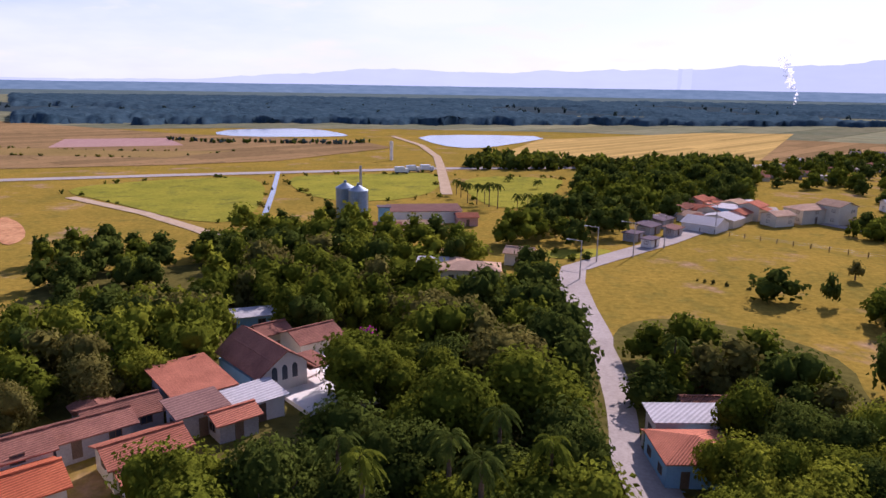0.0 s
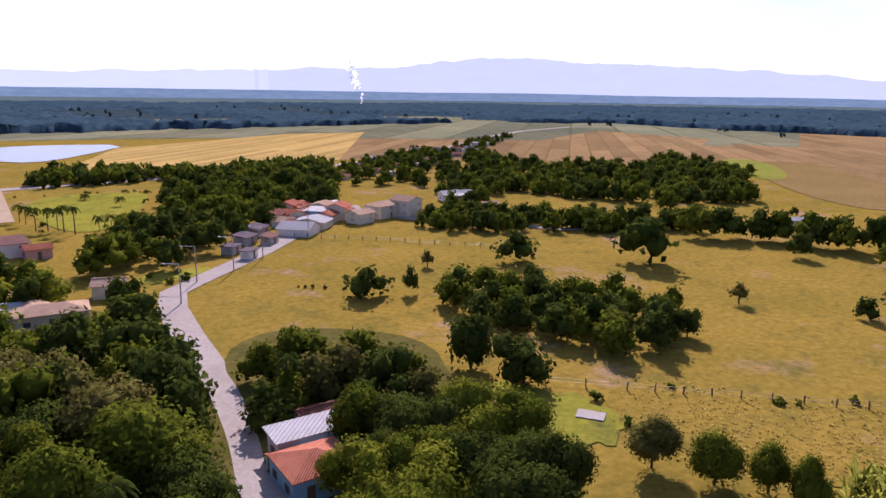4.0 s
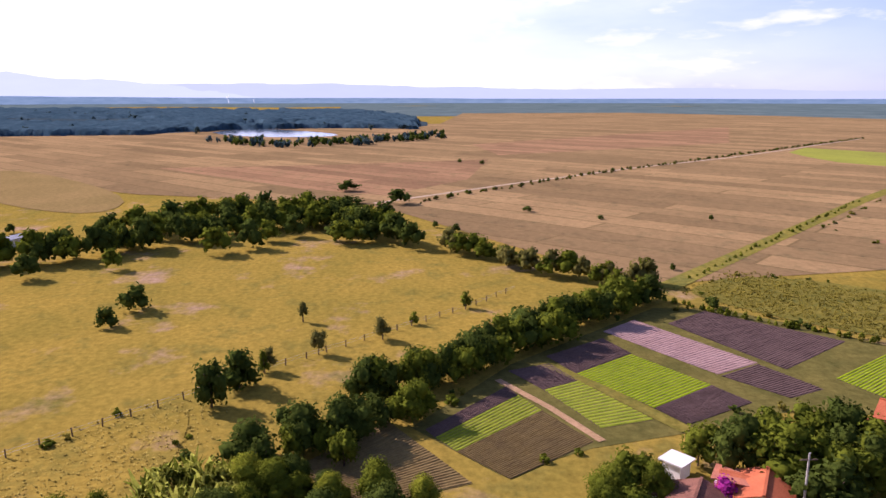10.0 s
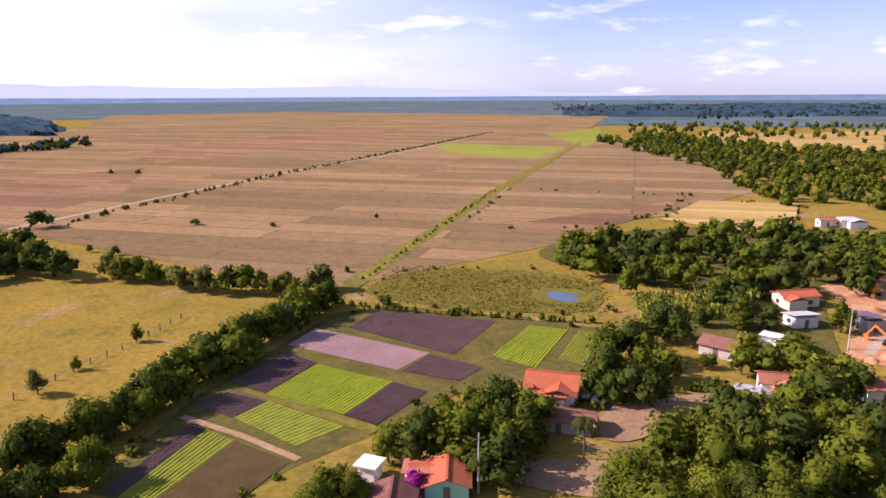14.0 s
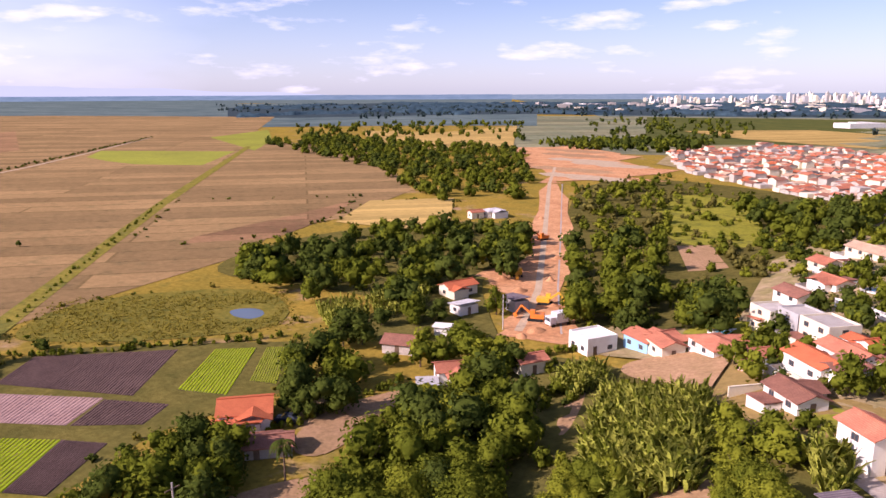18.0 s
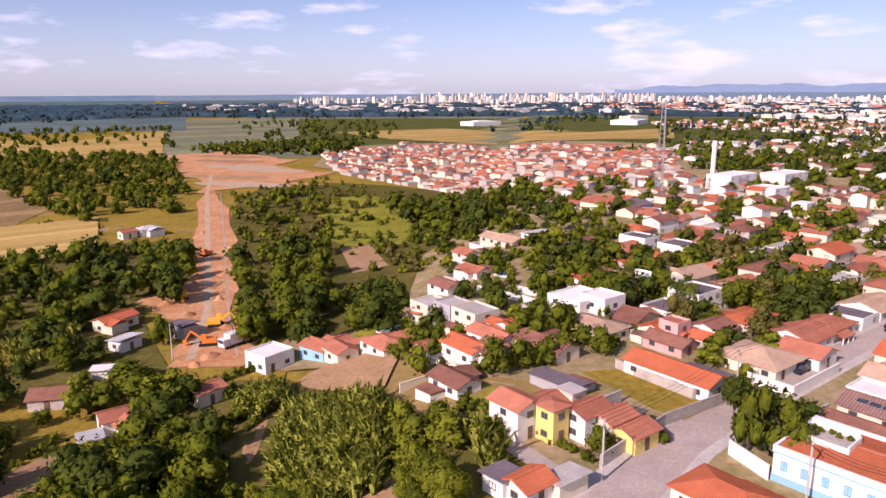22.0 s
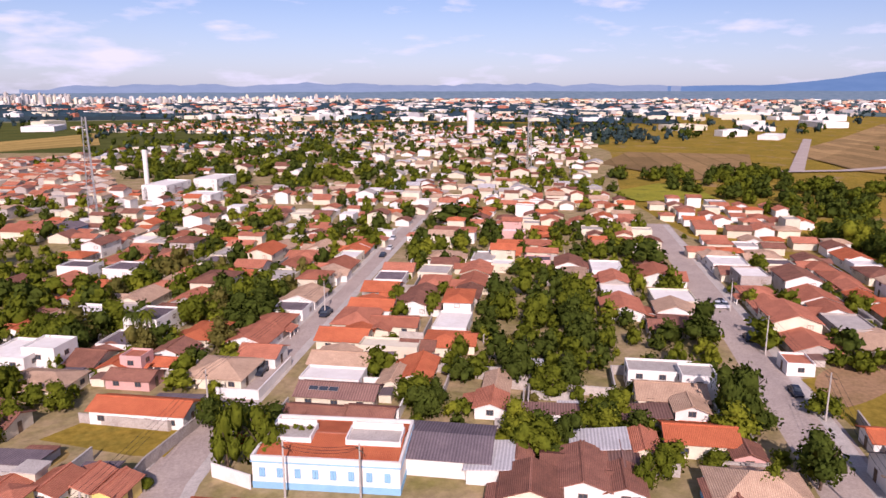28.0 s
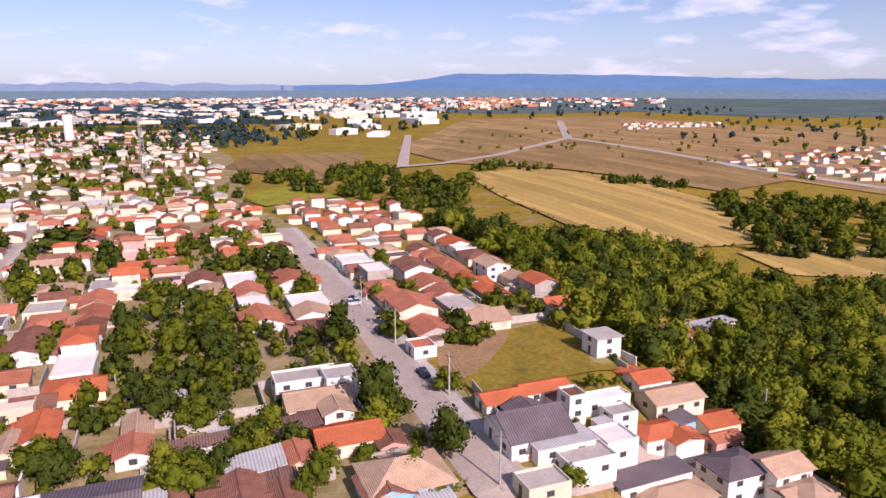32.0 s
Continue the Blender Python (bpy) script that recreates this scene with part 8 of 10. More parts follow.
house(-69.5, -84.3, 6.7, 5.0, 46.4, 2.70, wall='white', top='tile')
house(-74.9, -89.3, 7.6, 4.2, 46.4, 2.70, wall='cream', top='tantile')
house(-85.7, -93.3, 3.4, 5.0, 46.4, 2.34, roof='flat', wall='white', top='metalroof')
house(-76.9, -74.7, 3.4, 13.4, 46.4, 2.34, roof='shed', rise=0.4, wall='white', top='brownroof', detail=0)
house(-57.1, -61, 7.6, 7.6, 46.4, 3.06, wall='cream', top='oldtile')
house(-65.1, -59.7, 10.1, 6.7, 46.4, 3.06, wall='white', top='oldtile')
house(-61, -68.2, 5.0, 4.2, 46.4, 2.70, wall='grey', top='oldtile')
house(-68, -54.9, 6.7, 5.0, 46.4, 2.70, wall='white', top='oldtile')
house(-72.9, -63.8, 5.9, 7.6, 46.4, 2.70, wall='white', top='metalroof', roof='shed')
house(-99.9, -74.2, 5.9, 11.8, 46.4, 4.86, roof='parapet', wall='white', top='concrete', storeys=2)
house(-101.7, -68, 5.9, 5.9, 46.4, 5.85, roof='parapet', wall='white', top='concrete', storeys=2)
house(-94.1, -67.7, 7.6, 10.9, 46.4, 4.14, wall='cream', top='tantile', storeys=2)
house(-91.7, -62.1, 5.0, 5.0, 46.4, 4.50, wall='white', top='tantile', storeys=2)
house(-86.5, -56.6, 6.7, 10.1, 46.4, 3.24, wall='cream', top='orangetile')
house(-86, -66, 5.0, 6.7, 46.4, 2.70, roof='shed', wall='cream', top='brownroof')
house(-78.3, -60.3, 6.7, 4.2, 46.4, 2.70, wall='cream', top='tile')
house(-79.9, -43, 9.2, 11.8, 46.4, 3.06, roof='hip', wall='blue', top='tantile', rise=2.6)
house(-76.3, -44.2, 6.7, 6.7, 46.4, 2.70, wall='blue', top='oldtile')
house(-88.1, -49.9, 4.2, 4.2, 46.4, 2.70, wall='pink', top='oldtile')
house(-66.9, -60.8, 7.6, 5.9, 46.4, 2.70, wall='cream', top='oldtile')
house(-72, -58.6, 6.7, 4.2, 46.4, 2.70, wall='grey', top='brownroof')
house(-109.9, -39.7, 5.0, 7.6, 46.4, 2.88, wall='white', top='orangetile')
house(-117.3, -34.3, 4.2, 9.2, 46.4, 2.88, wall='white', top='orangetile')
house(-112.4, -27.5, 4.2, 3.4, 46.4, 5.22, roof='parapet', wall='white', top='oldtile', storeys=2)
house(-100.6, -31.5, 10.1, 10.9, 46.4, 3.78, rise=2.6, wall='white', top='greytile')
house(-99.4, -26, 5.0, 10.1, 46.4, 3.24, roof='flat', wall='white', top='metalroof')
house(-119.2, -23.8, 3.4, 10.1, 46.4, 2.88, roof='parapet', wall='white', top='white')
house(-137.1, -18.7, 5.9, 7.6, 46.4, 3.42, wall='white', top='orangetile')
house(-131.7, -13.5, 6.7, 10.9, 46.4, 5.40, wall='cream', top='tantile', storeys=2)
house(-115.6, -20, 4.2, 5.0, 46.4, 4.50, roof='parapet', wall='white', top='concrete', storeys=2)
house(-98.5, -22.2, 6.7, 8.4, 46.4, 3.42, roof='parapet', wall='white', top='concrete')
house(-107.7, -19.3, 5.9, 5.9, 46.4, 4.14, roof='parapet', wall='white', top='white')
house(-121, -13.4, 5.9, 10.1, 46.4, 3.24, roof='hip', wall='white', top='orangetile')
house(-125.1, -10.6, 4.2, 3.4, 46.4, 5.40, roof='shed', wall='blue', top='greytile', storeys=2)
house(-134.4, -5.3, 5.9, 7.6, 46.4, 4.14, wall='cream', top='orangetile')
house(-130.2, -3.4, 3.4, 5.9, 46.4, 3.06, wall='pink', top='tile')
house(-87.5, -25.1, 5.0, 6.7, 46.4, 2.70, roof='parapet', wall='cream', top='concrete')
house(-105.7, -12.9, 4.2, 13.4, 46.4, 2.88, roof='shed', rise=0.4, wall='white', top='greytile')
house(-116.9, -0.9, 7.6, 9.2, 46.4, 4.86, roof='hip', wall='white', top='greytile', storeys=2)
house(-105, -9.2, 6.7, 11.8, 46.4, 3.06, roof='hip', wall='white', top='tantile')
house(-119.7, 5.8, 6.7, 7.6, 46.4, 5.22, wall='white', top='tantile', storeys=2)
house(-116.3, 10.9, 7.6, 7.6, 46.4, 3.24, roof='hip', wall='white', top='tantile')
house(-144.7, -29.6, 5.9, 5.9, 46.4, 5.22, roof='flat', wall='white', top='concrete', storeys=2)
house(-171.1, -18.1, 6.7, 8.4, 46.4, 2.88, wall='white', top='tile')
house(-187.4, -10.9, 4.2, 13.4, 46.4, 2.88, wall='white', top='metalroof', roof='shed')
house(-169.4, -46.6, 6.7, 7.6, 46.4, 3.06, wall='white', top='orangetile')
house(-127.7, -64.4, 5.9, 5.0, 46.4, 2.70, roof='parapet', wall='white', top='tile')
house(-195.8, 27, 5.0, 6.7, 46.4, 2.70, wall='white', top='oldtile')
house(-193.9, -73.8, 10.1, 7.6, 46.4, 5.40, wall='white', top='tantile', storeys=2)
house(-226.7, -59.2, 4.2, 5.0, 46.4, 2.70, wall='white', top='tile')
swimming_pool(32.4, -149.2, 3, 2, 40)
swimming_pool(21.5, -128, 2.5, 1.6, 46)
swimming_pool(9.2, -182.9, 2, 1.5, 46)

# streets of houses
street_row(118, 215, -45, -36)
street_row(124, 215, -34, -25)
street_row(120, 215, -23, -15)
street_row(104, 215, -64, -55)
street_row(118, 215, -76, -67)
street_row(122, 215, -90, -80)
street_row(132, 215, -103, -94)
street_row(140, 215, -119, -110)
street_row(160, 215, -132, -123)
street_row(180, 215, -147, -138)
street_row(150, 215, 26, 36)
street_row(160, 215, 14, 23)
street_row(190, 215, 4, 12)
street_row(140, 225, 49, 59)
street_row(142, 225, 62, 72)
street_row(150, 225, 75, 83)
street_row(160, 225, 89, 98)
street_row(200, 262, -16, -8, tops=("orangetile", "tile"), walls=("cream", "pink"), front=(5, 6.5), gap=(0.1, 0.4))
street_row(200, 262, -6, 4, tops=("orangetile", "tile"), walls=("cream", "pink"), front=(5, 6.5), gap=(0.1, 0.4))
street_row(92, 120, -92, -80, detail=2)
far_town([(-2, -299.3), (-72, -387.3), (-199, -287), (-111.3, -195.1)], 260, "tiled roofs of close-set town houses", pitch=(9.5, 9), sizes=(5, 8.5), tall=(2.0, 2.7))
far_town([(-149.6, -222.2), (-205.5, -280.8), (-264.8, -224.2), (-208.9, -165.6)], 120, "tiled roofs of close-set town houses", pitch=(9.5, 9), sizes=(5, 8.5), tall=(2.5, 3.3), single=True)
far_town([(-117.8, -188.9), (-148.2, -220.7), (-167.7, -202.1), (-137.4, -170.3)], 40, "tiled roofs of close-set town houses", pitch=(9.5, 9), sizes=(5, 8.5), tall=(2.5, 3.3), single=True)
far_town([(-156.2, -152.3), (-186.6, -184.2), (-207.6, -164.2), (-177.2, -132.3)], 30, "tiled roofs of close-set town houses", pitch=(9.5, 9), sizes=(5, 8.5), tall=(2.5, 3.3), single=True)
far_town([(-192.8, -131.3), (-273.5, -216), (-300.1, -169.9), (-236.6, -106.1)], 110, "tiled roofs of close-set town houses", pitch=(9.5, 9), sizes=(5, 8.5), tall=(2.5, 3.3), single=True)
yards([(38.3, -138.6), (16.5, -170.6), (-10.9, -240.8), (-99, -246.2), (-160.8, -245.4), (-220.7, -165.5), (-188.9, -99.2), (-165.8, -43.3), (-158.7, -58.7), (-121.8, -59.5), (-80.6, -43), (-56.2, -64.3), (-48.5, -107.1), (-12.9, -128.2), (16.4, -111.2)], 400, (2.5, 6.5))
yards([(9.2, -357.2), (-60, -376.5), (-172, -429.5), (-291.2, -360.3), (-337.2, -394.1), (-306.7, -262), (-220.7, -165.5), (-160.8, -245.4), (-99, -246.2), (-10.9, -240.8)], 290, (4, 8), label="trees among far town roofs")

# yards of the town
plots()
yards([(32.5, -152.7), (16.5, -170.6), (-10.9, -240.8), (-99, -246.2), (-160.8, -245.4), (-220.7, -165.5), (-188.9, -99.2), (-165.8, -43.3), (-169.2, -9.7), (-130.8, -1.2), (-80.6, -43), (-56.2, -64.3), (-48.5, -107.1), (-12.9, -128.2), (16.4, -111.2)], 330, (1.4, 3.2), ("leaf", "limeleaf", "leaf", "dryleaf"), "low shrubs in town yards")
yards([(38.3, -138.6), (16.5, -170.6), (-10.9, -240.8), (-99, -246.2), (-160.8, -245.4), (-220.7, -165.5), (-188.9, -99.2), (-165.8, -43.3), (-158.7, -58.7), (-121.8, -59.5), (-80.6, -43), (-56.2, -64.3), (-48.5, -107.1), (-12.9, -128.2), (16.4, -111.2)], 90, (4.5, 8))

# far city and hills
city([(637, -2850.9), (-207.8, -3247), (-1345.8, -3377.7), (-550.6, -4365.4), (-2300.8, -3750.5), (-3525.5, -2632.7), (-3664.4, -2005.4), (-2882.6, -791.9), (-1719.8, -694.1), (-1394.4, -1037.8), (-617.1, -1474.3), (-493, -1586.1), (177.3, -1917.1)], 620, (5, 12), (10, 34), "pale low buildings of far districts", ("white", "cream", "concrete", "tile"), "far_district")
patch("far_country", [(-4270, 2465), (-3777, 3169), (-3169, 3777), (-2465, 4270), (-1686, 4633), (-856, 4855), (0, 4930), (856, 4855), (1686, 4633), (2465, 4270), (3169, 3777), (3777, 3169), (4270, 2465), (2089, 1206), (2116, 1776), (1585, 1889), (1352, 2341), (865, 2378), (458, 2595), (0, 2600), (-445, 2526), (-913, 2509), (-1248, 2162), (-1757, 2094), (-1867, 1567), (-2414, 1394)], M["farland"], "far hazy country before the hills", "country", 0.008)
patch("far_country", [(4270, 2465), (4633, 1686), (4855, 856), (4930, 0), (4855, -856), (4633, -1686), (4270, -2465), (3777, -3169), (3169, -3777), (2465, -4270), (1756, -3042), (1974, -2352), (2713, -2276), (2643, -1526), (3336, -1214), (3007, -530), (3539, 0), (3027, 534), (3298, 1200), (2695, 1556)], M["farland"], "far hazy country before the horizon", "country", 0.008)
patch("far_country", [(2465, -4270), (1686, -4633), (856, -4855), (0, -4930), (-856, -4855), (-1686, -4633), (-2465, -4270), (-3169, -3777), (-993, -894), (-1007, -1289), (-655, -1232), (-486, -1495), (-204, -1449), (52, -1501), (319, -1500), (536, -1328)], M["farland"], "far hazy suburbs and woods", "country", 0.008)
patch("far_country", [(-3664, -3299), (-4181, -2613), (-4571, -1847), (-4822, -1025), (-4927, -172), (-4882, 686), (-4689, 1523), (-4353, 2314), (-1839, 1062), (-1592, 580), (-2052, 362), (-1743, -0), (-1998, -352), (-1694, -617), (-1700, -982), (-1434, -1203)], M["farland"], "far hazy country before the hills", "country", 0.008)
city(sector(160, 208, 3100, 4500), 420, (8, 34), (10, 18), "pale far city towers on the skyline")
city(sector(170, 188, 3400, 4500), 260, (14, 50), (10, 17), "dense pale towers of the city centre")
city(sector(188, 262, 2300, 4600), 520, (5, 12), (14, 52), "pale sheds and blocks of far districts", ("white", "cream", "concrete", "tile", "tantile"))
city([(1403.9, -2396.6), (442.6, -3031.9), (-130.6, -2035.8), (-1172.8, -2795.2), (-2633.5, -1129.3), (-2277.6, -818), (-1354.9, -1039.4), (-972.2, -975.5), (-538.8, -1288.2), (-269, -1833.8), (122.9, -1708.2), (684.8, -1742.1)], 300, (6, 14), (12, 40), "low pale buildings of the far city")
city([(393.9, -1290.3), (1.7, -1120.6), (-234.6, -1410.2), (-360.7, -1590.1), (-538.8, -1288.2), (-1144.7, -851), (-830.8, -638.7), (-720.5, -290.2), (-1262.2, -544), (-1460.7, -623), (-1915.1, -1231), (-858.1, -1678.9), (-94.7, -1363.7), (-148.7, -1175)], 74, (7, 10), (30, 85), "long white factory sheds", ("white", "white", "cream"), "factory_sheds", 0.6)
far_town([(-178.7, -2719.4), (-1005.9, -1178.9), (-1348.3, -1164.7), (-799.1, -688.7), (-382, -914.8), (-387.8, -971.5)], 420, "pale roofs of a far district", pitch=(18, 16), skip=0.3)
far_town([(-1015.5, -1535.5), (-1191.8, -1140.2), (-773.3, -594.6), (-473.3, -411.9), (-330.2, -392.1), (-327.1, -501.8)], 330, "pale roofs of a far district", pitch=(15, 13), skip=0.25)
far_town([(-1314.9, -255.4), (-1413.8, -90.1), (-893.1, -105.6), (-970.9, -195.2)], 60, "roofs of a far suburb", pitch=(16, 14), skip=0.3)
far_town([(-661.8, -48.8), (-981.9, 118.1), (-554, 69.9), (-563.4, 12.4)], 70, "roofs of a far suburb among trees", pitch=(18, 14), skip=0.4)
# self-lit backdrop ridges, tinted as if seen through haze
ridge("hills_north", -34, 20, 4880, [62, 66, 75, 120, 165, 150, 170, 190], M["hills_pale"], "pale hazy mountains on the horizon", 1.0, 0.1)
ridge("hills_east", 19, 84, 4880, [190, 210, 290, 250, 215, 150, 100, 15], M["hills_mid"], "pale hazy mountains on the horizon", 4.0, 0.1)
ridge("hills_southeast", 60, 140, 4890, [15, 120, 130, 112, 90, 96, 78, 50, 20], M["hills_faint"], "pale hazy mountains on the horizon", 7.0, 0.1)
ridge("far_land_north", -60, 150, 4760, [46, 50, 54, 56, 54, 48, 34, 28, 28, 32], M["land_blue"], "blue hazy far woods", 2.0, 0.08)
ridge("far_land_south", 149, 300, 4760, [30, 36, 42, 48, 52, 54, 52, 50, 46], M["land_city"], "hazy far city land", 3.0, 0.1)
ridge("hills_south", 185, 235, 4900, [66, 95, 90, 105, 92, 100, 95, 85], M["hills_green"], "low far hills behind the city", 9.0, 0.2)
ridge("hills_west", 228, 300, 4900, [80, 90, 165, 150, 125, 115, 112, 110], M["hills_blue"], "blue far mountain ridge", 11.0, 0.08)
smoke(1142.8, 2231.4, 150, -0.32)
smoke(4260.8, 1097.9, 45, -0.3)
smoke(4294.6, 957.2, 25, -0.4)

# small things
def solar_panel(x, y, turn, at, tilt):
    """A dark panel in a pale frame, lying on a roof slope of the house at x, y."""
    ob = new("solar_panel")
    ob.matrix_world = pose(x, y, level(x, y), 0, 0, turn) @ pose(*at, 0, tilt, 0)
    bm = bmesh.new()
    box(bm, -0.5, -0.8, 0.0, 0.5, 0.8, 0.04)
    part("panel_frame", bm, M["pipe"], ob)
    bm = bmesh.new()
    box(bm, -0.46, -0.76, 0.04, 0.46, 0.76, 0.055)
    part("panel", bm, M["glass"], ob)
    return tagged(ob, "dark solar panel on a brown sheet roof", "solar panel", group="solar panels")


for k in range(3):
    solar_panel(-50.5, -102.1, 46.4, (1.5, -4.0 + 1.75 * k, 3.12), 19.3)
tank(-92.7, -417.5, 19, 1.3)
tank(-571, -744.4, 30, 5)
mast(-48.2, -313.3, 42, 2.2)
mast(-303.9, -335.8, 40, 2.0)
house(-90.3, -365.4, 23.9, 12.9, 46.4, 8.55, roof='parapet', wall='white', top='white', storeys=3, detail=1, category='apartment block', name='apartment_block', label='white three-storey apartment block with flat roof')
house(-120, -382.6, 23.9, 12.9, 46.4, 7.65, roof='parapet', wall='white', top='white', storeys=3, detail=1, category='apartment block', name='apartment_block', label='white three-storey apartment block with flat roof')
house(-97.1, -328.7, 12.9, 12.9, 46.4, 6.75, roof='parapet', wall='white', top='white', storeys=3, detail=1, category='apartment block', name='apartment_block', label='white three-storey apartment block with flat roof')
house(-33.8, -285.9, 11.8, 10.1, 46.4, 4.50, wall='blue', top='greytile', detail=1)
house(-22.8, -289.2, 10.1, 15.1, 46.4, 4.50, wall='cream', top='tile', detail=1)
car(-44.1, -121.8, 46, "cardark")
car(-69.6, -146.7, 46, "cardark")
car(-154, -98, 46, "cardark")
car(-128.2, -212.2, 46, "carwhite")
car(-152.7, -96, 46, "carwhite")
car(-151.4, -97.1, 46, "carwhite")
car(38.4, 88.2, 10, "carred")
car(-19.3, 82.3, 30, "carwhite")
car(-135.9, -79.1, 46, "cardark")
car(-117.3, -58.6, 46, "cardark")
car(-154.2, -97.9, 46, "carwhite")
car(-70.5, -147.4, 46, "cardark")
car(-111.8, -191.5, 46, "cardark")
car(-108.4, -104.5, 46, "carsilver")
car(-44.3, -122.6, 46, "cardark")
car(-70.6, -149.2, 46, "cardark")
car(-119.0, -199.2, 46, "carwhite")
pole(-7.8, -81.4)
pole(-30.4, -109.2)
pole(-31.1, -79.7)
pole(-38.7, -73.1)
pole(-86.2, -30.9)
pole(-142.7, 3.3)
pole(-111.1, -50.2)
pole(-130.4, -72.1)
pole(-150.5, -93.1)
pole(-69.6, -146.7)
pole(79.7, -135.6)
pole(71.1, -43.5)
pole(32.6, 145.1, 8.5, 3.0, 140)
pole(39.8, 160.6, 8.5, 3.0, 140)
pole(50.2, 166.8, 8.5, 3.0, 140)
pole(61, 176.7, 8.5, 3.0, 140)
pole(81.9, 196, 8.5, 3.0, 140)
fence([(68.7, 74.8), (77.3, 66.5), (89.1, 55.6), (107.4, 37.8), (118.5, 27.5), (137.4, 7.6), (154.7, -10.6), (170.6, -24.1)])
fence([(78.5, 198.6), (100, 178.2), (121.7, 155.7)])
wall_run([(-25, -90.6), (-28.2, -84.4)], 2.2, "white", label="white plastered boundary wall beside a street")
wall_run([(-4.4, -159.5), (16.3, -168.2), (-1, -150.4)], 2, "white")
wall_run([(-12.8, -119.2), (-23.6, -107.8), (-28.6, -109.9)], 1.8, "stone")
wall_run([(-151.4, -55.9), (-161.5, -46.4), (-138.3, -22.7)], 2, "concrete")
wall_run([(-160.7, -44), (-143.6, -21.9)], 2.2, "white")
wall_run([(-115.2, -47.3), (-101.2, -35), (-96.2, -30.4)], 2, "stone")
wall_run([(-72.2, -102.8), (-81.3, -93.7)], 1.8, "stone")
wall_run([(-77.6, -89.4), (-90.5, -75.9)], 1.8, "stone")
wall_run([(-71.3, -103.6), (-75.7, -96.3), (-80.3, -90.5), (-86.1, -80.7)], 1.7, "stone", label="weathered boundary wall round a garden")
wall_run([(-78.1, -84.1), (-83.4, -77.9)], 1.6, "concrete", label="bare concrete boundary wall round a garden")
wall_run([(-7.8, -84.4), (-17.9, -97.9), (-29.7, -108.3)], 2, "stone")
strew([(78.8, 66.4), (83.2, 64.5), (92.3, 51.6), (105.9, 38.8), (101.9, 34.6), (85.2, 32.4), (71.6, 37.4), (68.6, 58.6)], 2200, 0.24, "drygrass", "tufts of tall dry weeds", "weeds", 0.9)
strew([(168, -68.1), (184.8, -89.5), (147.3, -127.2), (122.5, -109.6), (136.9, -87.1), (158.7, -70.6)], 4200, 0.34, "weedleaf", "tall green marsh weeds", "weeds", 1.2)
bm = bmesh.new()
box(bm, -1.9, -1.3, -0.1, 1.9, 1.3, 0.12)
slab_thing = new("concrete_slab")
slab_thing.matrix_world = pose(66.5, 63.1, 0.16, 0, 0, -53)
part("slab", bm, M["concrete"], slab_thing)
tagged(slab_thing, "bare pale concrete slab on a lawn", "slab")

# woods and trees
verge([(267.2, -163.9), (317.1, -214), (249.9, -276.9), (217.9, -220.6), (204, -177.1), (235, -135.5)])
verge([(-235, 393), (-142.1, 390.3), (-117.7, 437.1), (-172.4, 428.2), (-261.2, 437.7)])
verge([(-142.7, 267.8), (-109.9, 300.2), (-70.7, 316.4), (-50.2, 207.5), (-68.9, 203.6), (-101.6, 235)])
verge([(-65.8, 316.9), (-36.4, 324.4), (7.9, 343.2), (3, 256.1), (-39, 242.3)])
verge([(12.8, 325.6), (62.2, 324.6), (56.7, 295), (35.9, 233.9), (17.4, 240.7)])
verge([(26.8, 171.7), (46.3, 175.9), (45.8, 168.3), (30.7, 161.8)])
verge([(78.2, 70.9), (83.2, 64.5), (92.3, 51.6), (105.9, 38.8), (101.9, 34.6), (85.2, 32.4), (71.6, 37.4), (68, 62.6)])
verge([(169.2, -65.4), (184.8, -89.5), (163.1, -122.2), (144.4, -126.6), (121.6, -109.6), (136.2, -86.6), (157.3, -69.9)])
verge([(96.1, 1.3), (120.2, -16.3), (140.2, -38.5), (153.8, -53.6), (152.2, -69.2), (132.2, -87.1), (112.7, -102.7), (94.9, -82), (99.7, -58.2), (92.5, -37.3), (88.9, -23.8), (82.3, -10.2)])
verge([(121.4, -368.1), (89.3, -392.6), (44.9, -266.5), (55.9, -258.1), (77.7, -249.7), (103.7, -306.4)])
verge([(75.1, -248.5), (65.4, -256.8), (51.3, -224.5), (60.8, -214.3)])
verge([(208.3, -214.1), (236.2, -267.7), (206, -299.1), (163, -233.1), (175.2, -219.1)])
verge([(-432.8, -186.1), (-489.1, -153.1), (-465.1, -84.5), (-396.1, -13.1), (-355.8, -0.9), (-318.6, 2), (-278.3, -27.7), (-285.9, -76.4), (-353, -132)])
verge([(-288.7, -9), (-327.5, 18.8), (-339.2, 46.3), (-285.7, 40.3), (-268.9, 9.6)])
sow([(-20.1, 47.7), (-11.2, 55.4), (-5.9, 59.6), (1.3, 66.7), (14.5, 70.2), (16, 63.4), (12.8, 52.3), (9.7, 44.4), (-18.5, 41.5)], 34, (8, 12), ('leaf', 'darkleaf', 'darkleaf', 'darkleaf', 'leaf'), 0.1)
sow([(-36.5, 124.3), (-26.8, 165.4), (-4.2, 131.4), (21.9, 109.2), (20.6, 86.5), (18.3, 76.1), (0.2, 73.1), (-9.8, 73.8), (-21.4, 92.7)], 70, (7, 11), ('leaf', 'darkleaf', 'leaf', 'dryleaf'), 0.1)
